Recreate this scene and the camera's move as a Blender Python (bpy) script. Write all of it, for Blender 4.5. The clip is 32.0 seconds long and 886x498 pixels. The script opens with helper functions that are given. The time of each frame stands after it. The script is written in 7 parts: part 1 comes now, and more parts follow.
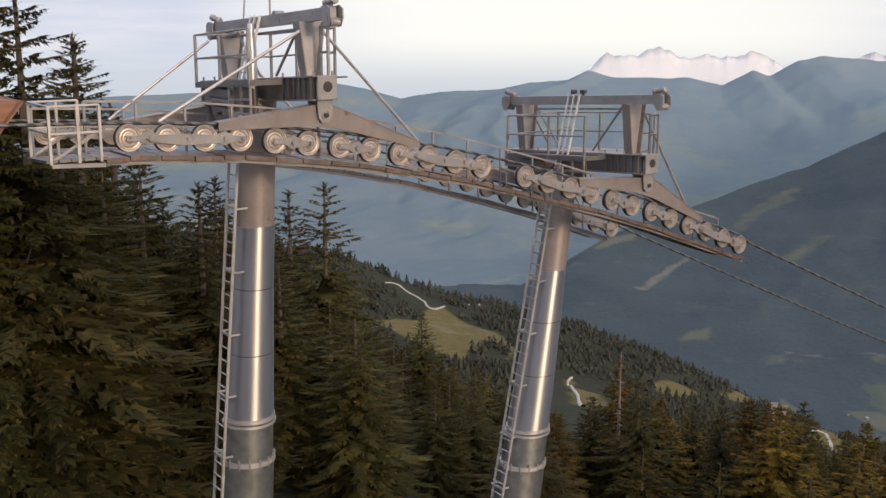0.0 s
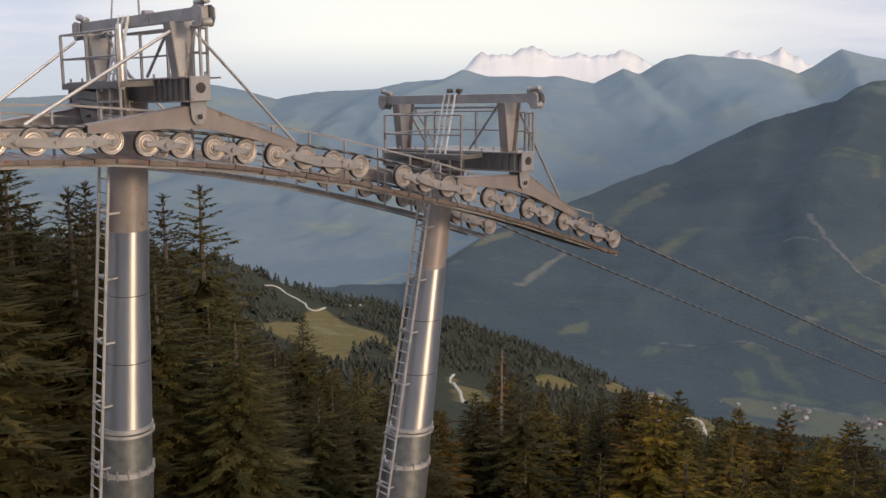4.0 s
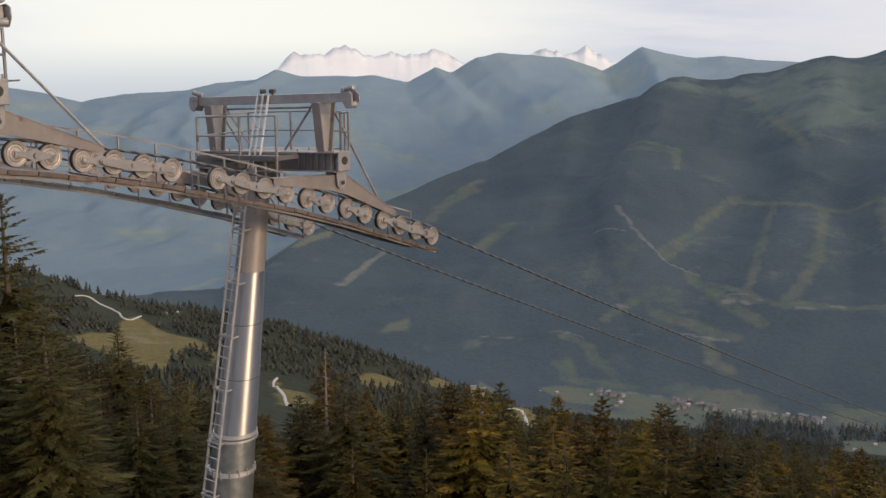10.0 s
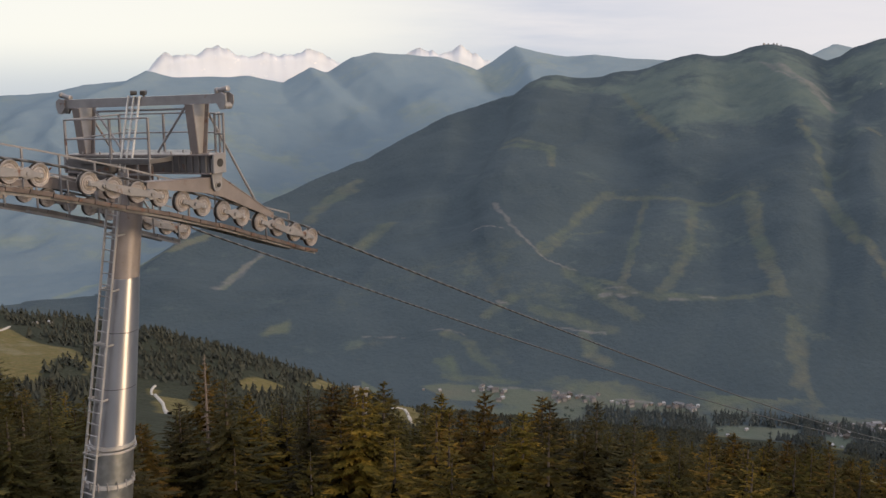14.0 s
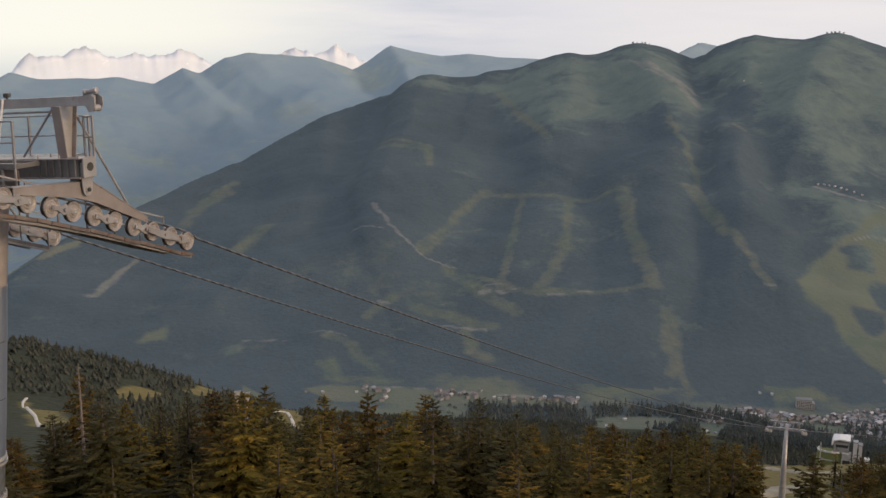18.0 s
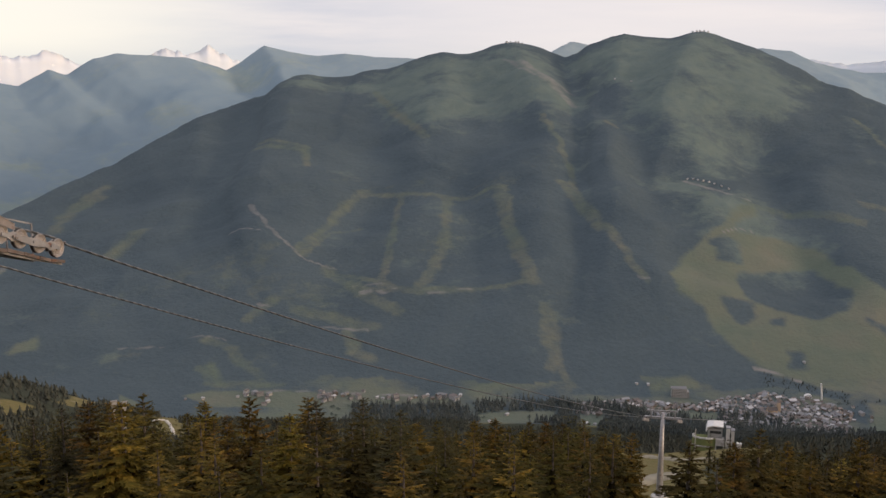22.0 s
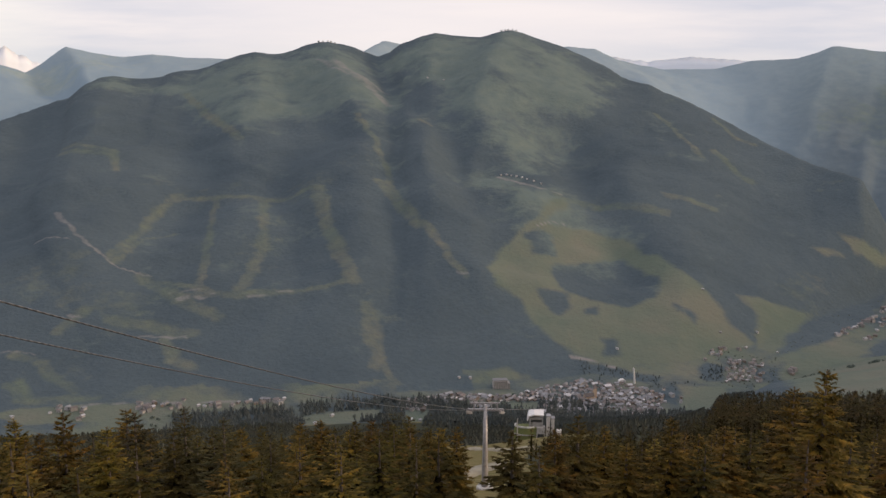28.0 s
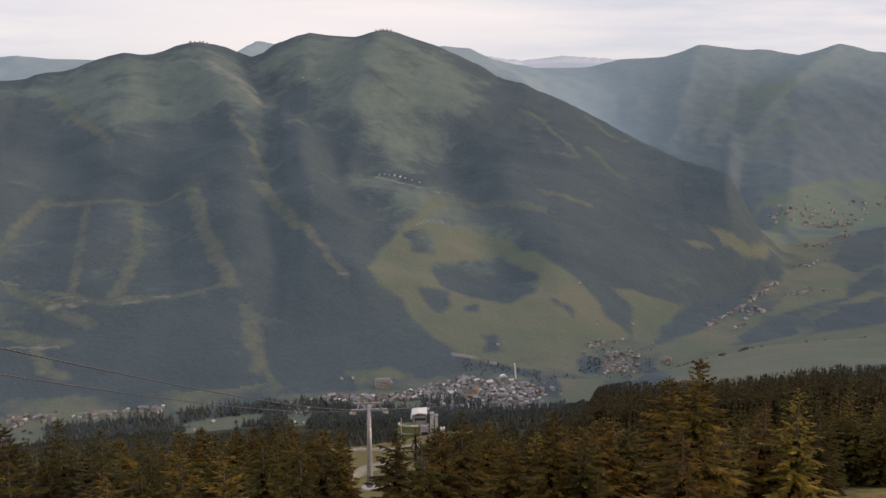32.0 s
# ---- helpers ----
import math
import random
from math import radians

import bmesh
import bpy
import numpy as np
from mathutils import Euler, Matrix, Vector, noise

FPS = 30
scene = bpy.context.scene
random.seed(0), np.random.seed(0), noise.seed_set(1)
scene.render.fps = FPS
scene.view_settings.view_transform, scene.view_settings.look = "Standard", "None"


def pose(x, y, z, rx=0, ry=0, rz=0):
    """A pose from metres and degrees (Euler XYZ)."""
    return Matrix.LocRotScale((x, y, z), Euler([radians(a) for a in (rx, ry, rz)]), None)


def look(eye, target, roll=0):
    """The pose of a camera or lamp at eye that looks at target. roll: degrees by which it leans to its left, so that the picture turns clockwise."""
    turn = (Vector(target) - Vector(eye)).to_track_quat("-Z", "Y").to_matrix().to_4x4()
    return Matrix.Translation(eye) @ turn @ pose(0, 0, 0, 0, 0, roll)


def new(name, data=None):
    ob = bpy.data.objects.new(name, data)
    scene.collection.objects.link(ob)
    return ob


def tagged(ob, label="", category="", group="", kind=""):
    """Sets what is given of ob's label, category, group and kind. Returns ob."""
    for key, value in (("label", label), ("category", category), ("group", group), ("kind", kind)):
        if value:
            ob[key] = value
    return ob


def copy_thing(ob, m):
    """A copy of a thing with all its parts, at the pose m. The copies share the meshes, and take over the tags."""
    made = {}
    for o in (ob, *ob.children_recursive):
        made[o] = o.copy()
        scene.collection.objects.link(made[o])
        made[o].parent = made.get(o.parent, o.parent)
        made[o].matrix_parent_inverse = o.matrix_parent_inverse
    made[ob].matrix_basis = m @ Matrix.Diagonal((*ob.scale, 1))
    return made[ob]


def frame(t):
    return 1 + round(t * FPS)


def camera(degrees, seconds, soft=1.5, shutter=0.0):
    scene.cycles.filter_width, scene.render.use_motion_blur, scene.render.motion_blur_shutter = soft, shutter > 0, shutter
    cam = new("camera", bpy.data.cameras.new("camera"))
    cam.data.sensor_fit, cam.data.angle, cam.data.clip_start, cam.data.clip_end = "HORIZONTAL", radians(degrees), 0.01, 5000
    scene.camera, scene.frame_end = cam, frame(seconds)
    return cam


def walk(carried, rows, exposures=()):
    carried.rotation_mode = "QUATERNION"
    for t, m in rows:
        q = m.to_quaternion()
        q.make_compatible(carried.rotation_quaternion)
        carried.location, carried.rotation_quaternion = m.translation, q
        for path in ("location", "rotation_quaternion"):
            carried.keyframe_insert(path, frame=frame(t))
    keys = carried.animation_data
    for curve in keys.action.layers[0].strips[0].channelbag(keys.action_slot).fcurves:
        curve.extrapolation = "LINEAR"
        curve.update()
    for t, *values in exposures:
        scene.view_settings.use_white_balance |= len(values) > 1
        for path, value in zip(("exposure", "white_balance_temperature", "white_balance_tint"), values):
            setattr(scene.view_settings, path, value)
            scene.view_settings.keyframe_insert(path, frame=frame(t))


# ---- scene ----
cam = camera(42.94, 32.0, soft=1.5)
YAW_RATE, PITCH, ROLL = 1.5615, radians(-12.116), 0.16


def heading(t):
    a = radians(YAW_RATE * t)
    return math.sin(a) * math.cos(PITCH), math.cos(a) * math.cos(PITCH), math.sin(PITCH)


EYE = (0.0, 0.0, 0.0)
walk(cam, [(t, look(EYE, heading(t), ROLL)) for t in range(0, 33, 2)],
     exposures=[(0, 0.12, 5760, 8), (6, 0.08, 5760, 7), (14, 0.05, 5850, 6), (20, 0.07, 6030, 7), (26, 0.16, 6120, 9), (32, 0.20, 6120, 9)])

# ---- world and sun ----
SUN_AZ, SUN_EL = 145.0, 13.0
world = bpy.data.worlds.new("world")
scene.world = world
world.use_nodes = True
wt = world.node_tree
wt.nodes.clear()


def wnode(kind, **kw):
    n = wt.nodes.new(kind)
    for k, v in kw.items():
        n.inputs[k].default_value = v
    return n


w_out = wnode("ShaderNodeOutputWorld")
w_bg = wnode("ShaderNodeBackground", Strength=0.10)
w_sky = wt.nodes.new("ShaderNodeTexSky")
w_sky.sky_type, w_sky.sun_disc = "NISHITA", False
w_sky.sun_elevation, w_sky.sun_rotation = radians(SUN_EL), radians(SUN_AZ)
w_sky.air_density, w_sky.dust_density, w_sky.altitude = 1.0, 3.0, 1700
w_co = wt.nodes.new("ShaderNodeTexCoord")
w_up = wnode("ShaderNodeVectorMath")
w_up.operation, w_up.inputs[1].default_value = "ADD", (0, 0, 0.09)
wt.links.new(w_co.outputs["Generated"], w_up.inputs[0])
wt.links.new(w_up.outputs[0], w_sky.inputs["Vector"])
# high overcast: pale cloud sheet, warm towards the evening glow
w_map = wnode("ShaderNodeMapping")
w_map.inputs["Scale"].default_value = (3, 3, 26)
w_cl = wnode("ShaderNodeTexNoise", Scale=1.6, Detail=6, Roughness=0.55)
wt.links.new(w_co.outputs["Generated"], w_map.inputs["Vector"])
wt.links.new(w_map.outputs[0], w_cl.inputs["Vector"])
w_ramp = wt.nodes.new("ShaderNodeValToRGB")
w_ramp.color_ramp.elements[0].position, w_ramp.color_ramp.elements[0].color = 0.36, (6.9, 6.4, 6.7, 1)
w_ramp.color_ramp.elements[1].position, w_ramp.color_ramp.elements[1].color = 0.66, (9.3, 8.0, 7.5, 1)
wt.links.new(w_cl.outputs["Fac"], w_ramp.inputs["Fac"])
# glow round one bearing near the horizon
w_dot = wnode("ShaderNodeVectorMath")
w_dot.operation, w_dot.inputs[1].default_value = "DOT_PRODUCT", (math.sin(radians(7)), math.cos(radians(7)), 0.05)
wt.links.new(w_co.outputs["Generated"], w_dot.inputs[0])
w_gl = wnode("ShaderNodeMapRange")
w_gl.interpolation_type = "SMOOTHSTEP"
w_gl.inputs["From Min"].default_value, w_gl.inputs["From Max"].default_value = 0.935, 1.0
wt.links.new(w_dot.outputs["Value"], w_gl.inputs["Value"])
w_warm = wnode("ShaderNodeMix")
w_warm.data_type = "RGBA"
w_warm.inputs[7].default_value = (11.1, 9.7, 8.0, 1)
wt.links.new(w_gl.outputs[0], w_warm.inputs[0])
wt.links.new(w_ramp.outputs["Color"], w_warm.inputs[6])
# second, rosier brightening further along the ridge
w_dot2 = wnode("ShaderNodeVectorMath")
w_dot2.operation, w_dot2.inputs[1].default_value = "DOT_PRODUCT", (math.sin(radians(43)), math.cos(radians(43)), 0.06)
wt.links.new(w_co.outputs["Generated"], w_dot2.inputs[0])
w_gl2 = wnode("ShaderNodeMapRange")
w_gl2.interpolation_type = "SMOOTHSTEP"
for key, v in (("From Min", 0.96), ("From Max", 1.0), ("To Max", 0.75)):
    w_gl2.inputs[key].default_value = v
wt.links.new(w_dot2.outputs["Value"], w_gl2.inputs["Value"])
w_rose = wnode("ShaderNodeMix")
w_rose.data_type = "RGBA"
w_rose.inputs[7].default_value = (9.8, 8.4, 7.8, 1)
wt.links.new(w_gl2.outputs[0], w_rose.inputs[0])
wt.links.new(w_warm.outputs[2], w_rose.inputs[6])
# warm aureole round the low sun behind the camera
w_dot3 = wnode("ShaderNodeVectorMath")
w_dot3.operation, w_dot3.inputs[1].default_value = "DOT_PRODUCT", (math.sin(radians(SUN_AZ)) * 0.98, math.cos(radians(SUN_AZ)) * 0.98, 0.2)
wt.links.new(w_co.outputs["Generated"], w_dot3.inputs[0])
w_gl3 = wnode("ShaderNodeMapRange")
w_gl3.interpolation_type = "SMOOTHSTEP"
for key, v in (("From Min", 0.93), ("From Max", 1.0)):
    w_gl3.inputs[key].default_value = v
wt.links.new(w_dot3.outputs["Value"], w_gl3.inputs["Value"])
w_aur = wnode("ShaderNodeMix")
w_aur.data_type = "RGBA"
w_aur.inputs[7].default_value = (42, 25, 11, 1)
wt.links.new(w_gl3.outputs[0], w_aur.inputs[0])
wt.links.new(w_rose.outputs[2], w_aur.inputs[6])
# grey-blue band of mist low over the ranges
w_sep = wt.nodes.new("ShaderNodeSeparateXYZ")
wt.links.new(w_co.outputs["Generated"], w_sep.inputs[0])
w_low = wnode("ShaderNodeMapRange")
w_low.interpolation_type = "SMOOTHSTEP"
for key, v in (("From Min", -0.075), ("From Max", -0.02), ("To Min", 0.9), ("To Max", 0.0)):
    w_low.inputs[key].default_value = v
wt.links.new(w_sep.outputs["Z"], w_low.inputs["Value"])
w_mist = wnode("ShaderNodeMix")
w_mist.data_type = "RGBA"
w_mist.inputs[7].default_value = (6.2, 6.05, 6.25, 1)
wt.links.new(w_low.outputs[0], w_mist.inputs[0])
wt.links.new(w_aur.outputs[2], w_mist.inputs[6])
w_mix = wnode("ShaderNodeMix")
w_mix.data_type = "RGBA"
w_mix.inputs[0].default_value = 0.85
wt.links.new(w_sky.outputs["Color"], w_mix.inputs[6])
wt.links.new(w_mist.outputs[2], w_mix.inputs[7])
wt.links.new(w_mix.outputs[2], w_bg.inputs["Color"])
# the cloud sheet is brighter overhead
w_zen = wnode("ShaderNodeMapRange")
for key, v in (("From Min", 0.12), ("From Max", 0.75), ("To Min", 0.10), ("To Max", 0.135)):
    w_zen.inputs[key].default_value = v
wt.links.new(w_sep.outputs["Z"], w_zen.inputs["Value"])
wt.links.new(w_zen.outputs[0], w_bg.inputs["Strength"])
wt.links.new(w_bg.outputs[0], w_out.inputs["Surface"])

sun = new("sun", bpy.data.lights.new("sun", "SUN"))
sun.data.energy, sun.data.angle, sun.data.color = 1.9, radians(9), (1.0, 0.72, 0.46)
sun.matrix_world = look((0, 0, 50), (-math.sin(radians(SUN_AZ)) * 50, -math.cos(radians(SUN_AZ)) * 50, 50 - 50 * math.tan(radians(SUN_EL))))
scene.view_settings.exposure = 0.0

# ---- land: bearing in degrees clockwise from +y, range in metres ----
def fbm(x, y, octaves=4, seed=0):
    """Smooth value noise in plan, about -1 to 1."""
    total, amp, norm = 0.0, 1.0, 0.0
    for o in range(octaves):
        xi, yi = np.floor(x), np.floor(y)
        fx, fy = x - xi, y - yi
        fx, fy = fx * fx * (3 - 2 * fx), fy * fy * (3 - 2 * fy)

        def lattice(a, b):
            k = np.sin(a * 127.1 + b * 311.7 + (seed + o) * 74.7) * 43758.5453
            return (k - np.floor(k)) * 2 - 1
        low = lattice(xi, yi) * (1 - fx) + lattice(xi + 1, yi) * fx
        high = lattice(xi, yi + 1) * (1 - fx) + lattice(xi + 1, yi + 1) * fx
        total = total + amp * (low * (1 - fy) + high * fy)
        norm += amp
        x, y, amp = x * 2.03 + 17.3, y * 2.03 - 9.1, amp * 0.5
    return total / norm


def table(az, pairs):
    a = np.array(pairs, float).reshape(-1, 2)
    return np.interp(az, a[:, 0], a[:, 1])


RIDGE_BACK = [-30, -4.2, -15.2, -4.26, -5.4, -3.75, -3.5, -4.08, -2.1, -4.46, -0.1, -4.14, 2.8, -4.04, 4.3, -3.64, 6.3, -3.52,
              7.3, -3.02, 8.5, -3.39, 12.2, -3.33, 13.8, -3.67, 15.2, -2.91, 16.0, -3.18, 17.3, -2.39, 18.3, -2.19, 21.5, -2.37,
              23.5, -3.04, 24.3, -2.62, 25.4, -1.84, 26.7, -2.18, 28.1, -2.38, 29.4, -2.23, 32.3, -2.5, 39, -2.6, 40.0, -2.13]
RIDGE_BACK += [40.7, -1.58, 41.6, -1.8, 43, -2.6, 48.5, -2.2, 49.8, -1.85, 51.2, -1.99, 52.4, -2.54, 54.6, -2.94, 57.2, -2.87, 58.8, -2.49,
               61.0, -2.33, 62.6, -1.72, 64.5, -1.89, 66.1, -1.95, 67.3, -2.17, 69.1, -1.59, 70.4, -1.89, 73, -2.1, 80, -2.6, 180, 0.5, 330, -4.2]
RIDGE_MID = [-30, -15.2, 4, -14.5, 8.6, -11.3, 12.1, -9.85, 13.5, -9.3, 17.9, -7.5, 19.6, -6.57, 22.27, -5.237, 23.55, -4.878, 24.85, -4.458, 25.51, -4.259, 26.2, -3.628, 26.86, -3.37,
             27.52, -3.271, 28.17, -3.388, 28.83, -3.451, 29.77, -3.382, 30.19, -3.195, 30.87, -3.065, 31.55, -2.989, 32.24, -2.803, 32.93, -2.533, 33.62, -2.344, 34.31, -2.209, 35, -2.267, 35.7, -2.213,
             36.26, -2.049, 36.96, -1.829, 37.44, -1.719, 37.94, -1.664, 38.5, -1.774, 39.2, -1.941, 39.9, -2.191, 40.41, -2.386, 41.03, -2.19, 41.6, -1.744]
RIDGE_MID += [42.17, -1.577, 42.73, -1.353, 43.3, -1.213, 44.14, -1.322, 44.99, -1.402, 45.56, -1.4, 46.12, -1.288, 46.68, -1.119, 47.1, -1.062, 47.67, -1.198, 48.37, -1.444, 49.08, -1.662, 49.79, -1.935,
             50.49, -2.235, 51.2, -2.589, 51.91, -2.915, 52.62, -3.351, 53.32, -3.592, 54.02, -3.721, 54.72, -4.07, 55.42, -4.307, 56.12, -4.597, 56.81, -4.913, 57.51, -5.255, 58.21, -5.622, 58.9, -5.987,
             60.39, -6.702, 61.8, -7.308, 63.2, -7.655, 64.31, -7.949, 65.8, -10.5, 67.3, -12.6, 70, -11.1, 73, -10.05, 80, -9.4, 180, 1, 330, -15.2]


# spurs and gullies of the mountain across: rise in metres, half width, line by bearing and range
SPURS = [
    (48, 95, [38.1, 3202, 39.6, 3092, 41.0, 2862, 42.4, 2458, 43.9, 2144, 45.1, 1934]),
    (26, 130, [34.3, 3216, 33.8, 2796, 33.4, 2354, 33.7, 1930]),
    (36, 110, [27.5, 3256, 27.0, 2910, 25.9, 2488, 24.6, 2130]),
    (34, 130, [47.1, 3256, 46.7, 2758, 47.1, 2392, 48.0, 2132, 48.9, 1942]),
    (36, 120, [49.2, 3224, 50.7, 2902, 52.5, 2472, 54.4, 2132, 56.5, 1922]),
    (22, 70, [38.4, 2516, 37.2, 2322, 38.3, 1942]),
    (-50, 90, [40.2, 3198, 42.2, 2762, 43.9, 2470, 45.1, 2254, 46.3, 2020]),
    (-34, 100, [30.7, 3142, 31.3, 2662, 30.1, 2206, 29.6, 1842]),
    (-30, 80, [36.2, 3030, 35.9, 2678, 35.5, 2342, 36.0, 1962]),
    (-34, 90, [49.9, 2710, 52.0, 2216, 52.7, 1994]),
    (-26, 80, [23.8, 3068, 23.0, 2572, 21.8, 2206]),
]


# range of the crest of the mountain across
R8 = [-30, 2050, 4, 2100, 8.6, 2400, 13.5, 2700, 20, 3000, 27, 3300, 50, 3300, 53, 3200, 57.8, 3000, 61.2, 2800, 64.3, 2650, 65.8, 2560, 67.3, 2500, 70, 2780, 73, 3080, 80, 3300, 330, 2050]


def spur_rise(x, y):
    """Rounded crests and hollows along the spur lines."""
    out = np.zeros(np.shape(x))
    for rise, wide, flat in SPURS:
        pts = [(q * math.sin(radians(a)), q * math.cos(radians(a))) for a, q in zip(flat[0::2], flat[1::2])]
        best = np.full(np.shape(x), 1e9)
        for (x0, y0), (x1, y1) in zip(pts, pts[1:]):
            dx, dy = x1 - x0, y1 - y0
            f = np.clip(((x - x0) * dx + (y - y0) * dy) / (dx * dx + dy * dy), 0, 1)
            best = np.minimum(best, np.hypot(x - x0 - f * dx, y - y0 - f * dy))
        out = out + rise / (1 + (best / wide) ** 2)
    return out


def height(x, y, rough=True):
    """Height of the ground; the camera's hill, its shoulder, the valley, the mountain across and the range behind it."""
    az = np.degrees(np.arctan2(x, y))
    az = np.where(az < -30, az + 360, az)
    r = np.minimum(np.hypot(x, y), 4984.9)

    def by_angle(rk, pairs, a=None):
        return rk * np.tan(np.radians(table(az if a is None else a, pairs)))
    one = np.ones_like(az)
    R = [0 * one, 14 * one, 120 * one, 300 * one, 600 * one, 950 * one]
    Z = [-13 * one, -14 * one,
         table(az, [-30, -30, -10, -38, 5, -50, 20, -56, 46, -55, 70, -50, 80, -46, 180, 8, 330, -30]),
         table(az, [-30, -80, -10, -88, 0, -100, 10, -112, 20, -125, 46, -123, 60, -118, 70, -105, 80, -100, 180, 30, 330, -80]),
         by_angle(R[4], [-30, -14.5, -10, -15.5, 0, -17.3, 5, -17.8, 10, -19, 16, -20.3, 25, -21.6, 46, -21.3, 60, -19, 66, -17.4, 72, -16.4, 80, -15.5, 180, 5, 330, -14.5]),
         by_angle(R[5], [-30, -9.5, -15, -10, -5.3, -11.9, -1.9, -13.06, 2.8, -14.15, 6.3, -15, 10.1, -16.1, 13, -17.25, 16.1, -18.4, 18.8, -19.3, 25, -21, 48, -21.3,
                         56, -20.3, 60.8, -17.5, 64, -16.7, 68.9, -15.5, 72.2, -14.8, 80, -14, 180, 4, 330, -9.5])]
    Z[4], Z[5] = Z[4] - 9, Z[5] - 11
    back = table(az, [-30, 0, 80, 0, 110, 1, 300, 1, 330, 0])
    R.append(table(az, [-30, 1600, 16, 1600, 21, 1520, 31, 1480, 48, 1480, 56, 1530, 60, 1650, 66, 1900, 70, 2000, 80, 2200, 330, 1600]))
    Z.append(-562 * (1 - back))
    R.append(table(az, [-30, 1900, 10, 1850, 21.6, 1638, 30, 1572, 39, 1557, 45, 1620, 51, 1668, 56, 1740, 60, 1920, 62.7, 2090, 65.5, 2330, 67.3, 2450, 70, 2700, 73, 2960, 80, 3150, 330, 1900]))
    Z.append(-555 * (1 - back))
    # spurs and hollows: the bearing wanders below the crest
    warp = 2.0 * fbm(x / 420, y / 420, 3, 13) + 0.8 * fbm(x / 150, y / 150, 3, 14)
    lean = 2.2 * np.sin(az / 3.7 + 1) * np.clip((62 - az) / 6, 0, 1)
    a8 = az + (warp + lean) * np.clip((table(az, R8) - r) / 700, 0, 1) * np.clip((r - 1750) / 250, 0, 1)
    a10 = az + (warp + 5.5 * np.sin(az / 5.1 + 0.6)) * np.clip((4350 - r) / 900, 0, 1) * np.clip((r - table(az, R8) - 300) / 250, 0, 1)
    r8 = table(a8, R8)
    z8 = by_angle(r8, RIDGE_MID, a8)
    R.append(r8), Z.append(z8)
    R.append(r8 + 350), Z.append(np.maximum(z8 - 140, -548 * (1 - back)))
    z10 = by_angle(4350 * one, RIDGE_BACK, a10)
    R.append(4350 * one), Z.append(z10)
    R.append(4480 * one), Z.append(z10 - 60)
    R.append(4985 * one), Z.append(-400 * one)
    z = Z[0] * 1.0
    crest = np.ones_like(az)
    for k in range(len(R) - 1):
        f = np.clip((r - R[k]) / (R[k + 1] - R[k]), 0, 1)
        inside = (r >= R[k]) & (r <= R[k + 1])
        z = np.where(inside, Z[k] + (Z[k + 1] - Z[k]) * f, z)
        if k in (7, 9):      # the two large slopes: free between foot and crest, with bowed profile
            crest = np.where(inside, 4 * f * (1 - f), crest)
        if k in (8, 10, 11, 6):
            crest = np.where(inside, 0.0, crest)
    if rough:
        big = fbm(x / 330, y / 330, 4, 3)
        gully = 1 - np.abs(fbm(x / 420 + 5, y / 420, 3, 9)) * 2
        far = np.clip((r - 1400) / 500, 0, 1)
        hither = r < r8 + 150
        slant = az / 5.5 + (4350 - r) / 620 * np.where(az > 50, -0.7, 1) + 1.1 * fbm(x / 600, y / 600, 3, 29)
        ribs = 1 - np.abs(fbm(slant, az / 14 + r / 900, 4, 27)) * 2.4
        wild = np.where(hither, big * 20 + gully * 14 - 7 + spur_rise(x + 25 * big, y - 25 * big), big * 16 + (ribs - 0.5) * np.where(az > 55, 10, 20))
        z = z + far * crest * wild
        z = z + (1 - far) * np.clip(r / 600, 0, 1) * fbm(x / 120, y / 120, 3, 5) * 7 * np.clip((1500 - r) / 300, 0, 1)
        z = z + far * fbm(x / 60, y / 60, 4, 11) * 5
    return z


# ---- materials ----
def material(name, build=None, **principled):
    m = bpy.data.materials.new(name)
    m.use_nodes = True
    t = m.node_tree
    b = t.nodes["Principled BSDF"]
    for k, v in principled.items():
        b.inputs[k.replace("_", " ")].default_value = v
    if build:
        build(t, b)
    return m


def link(t, a, b):
    t.links.new(a, b)


def noise_of(t, vec, scale, detail=4, rough=0.55):
    n = t.nodes.new("ShaderNodeTexNoise")
    n.inputs["Scale"].default_value, n.inputs["Detail"].default_value, n.inputs["Roughness"].default_value = scale, detail, rough
    if vec is not None:
        t.links.new(vec, n.inputs["Vector"])
    return n.outputs["Fac"]


def ramp(t, fac, stops):
    n = t.nodes.new("ShaderNodeValToRGB")
    e = n.color_ramp.elements
    while len(e) < len(stops):
        e.new(0.5)
    for k, (p, c) in enumerate(stops):
        e[k].position, e[k].color = p, (*c, 1)
    t.links.new(fac, n.inputs["Fac"])
    return n.outputs["Color"]


def mix(t, fac, a, b, mode="MIX"):
    n = t.nodes.new("ShaderNodeMix")
    n.data_type, n.blend_type = "RGBA", mode
    for sock, v in ((n.inputs[0], fac), (n.inputs[6], a), (n.inputs[7], b)):
        if isinstance(v, (int, float)):
            sock.default_value = v
        elif isinstance(v, tuple):
            sock.default_value = (*v, 1)
        else:
            t.links.new(v, sock)
    return n.outputs[2]


def maths(t, op, a, b=0.0, clamp=False):
    n = t.nodes.new("ShaderNodeMath")
    n.operation, n.use_clamp = op, clamp
    for sock, v in ((n.inputs[0], a), (n.inputs[1], b)):
        if isinstance(v, (int, float)):
            sock.default_value = v
        else:
            t.links.new(v, sock)
    return n.outputs[0]


def coords(t, which="Object"):
    return t.nodes.new("ShaderNodeTexCoord").outputs[which]


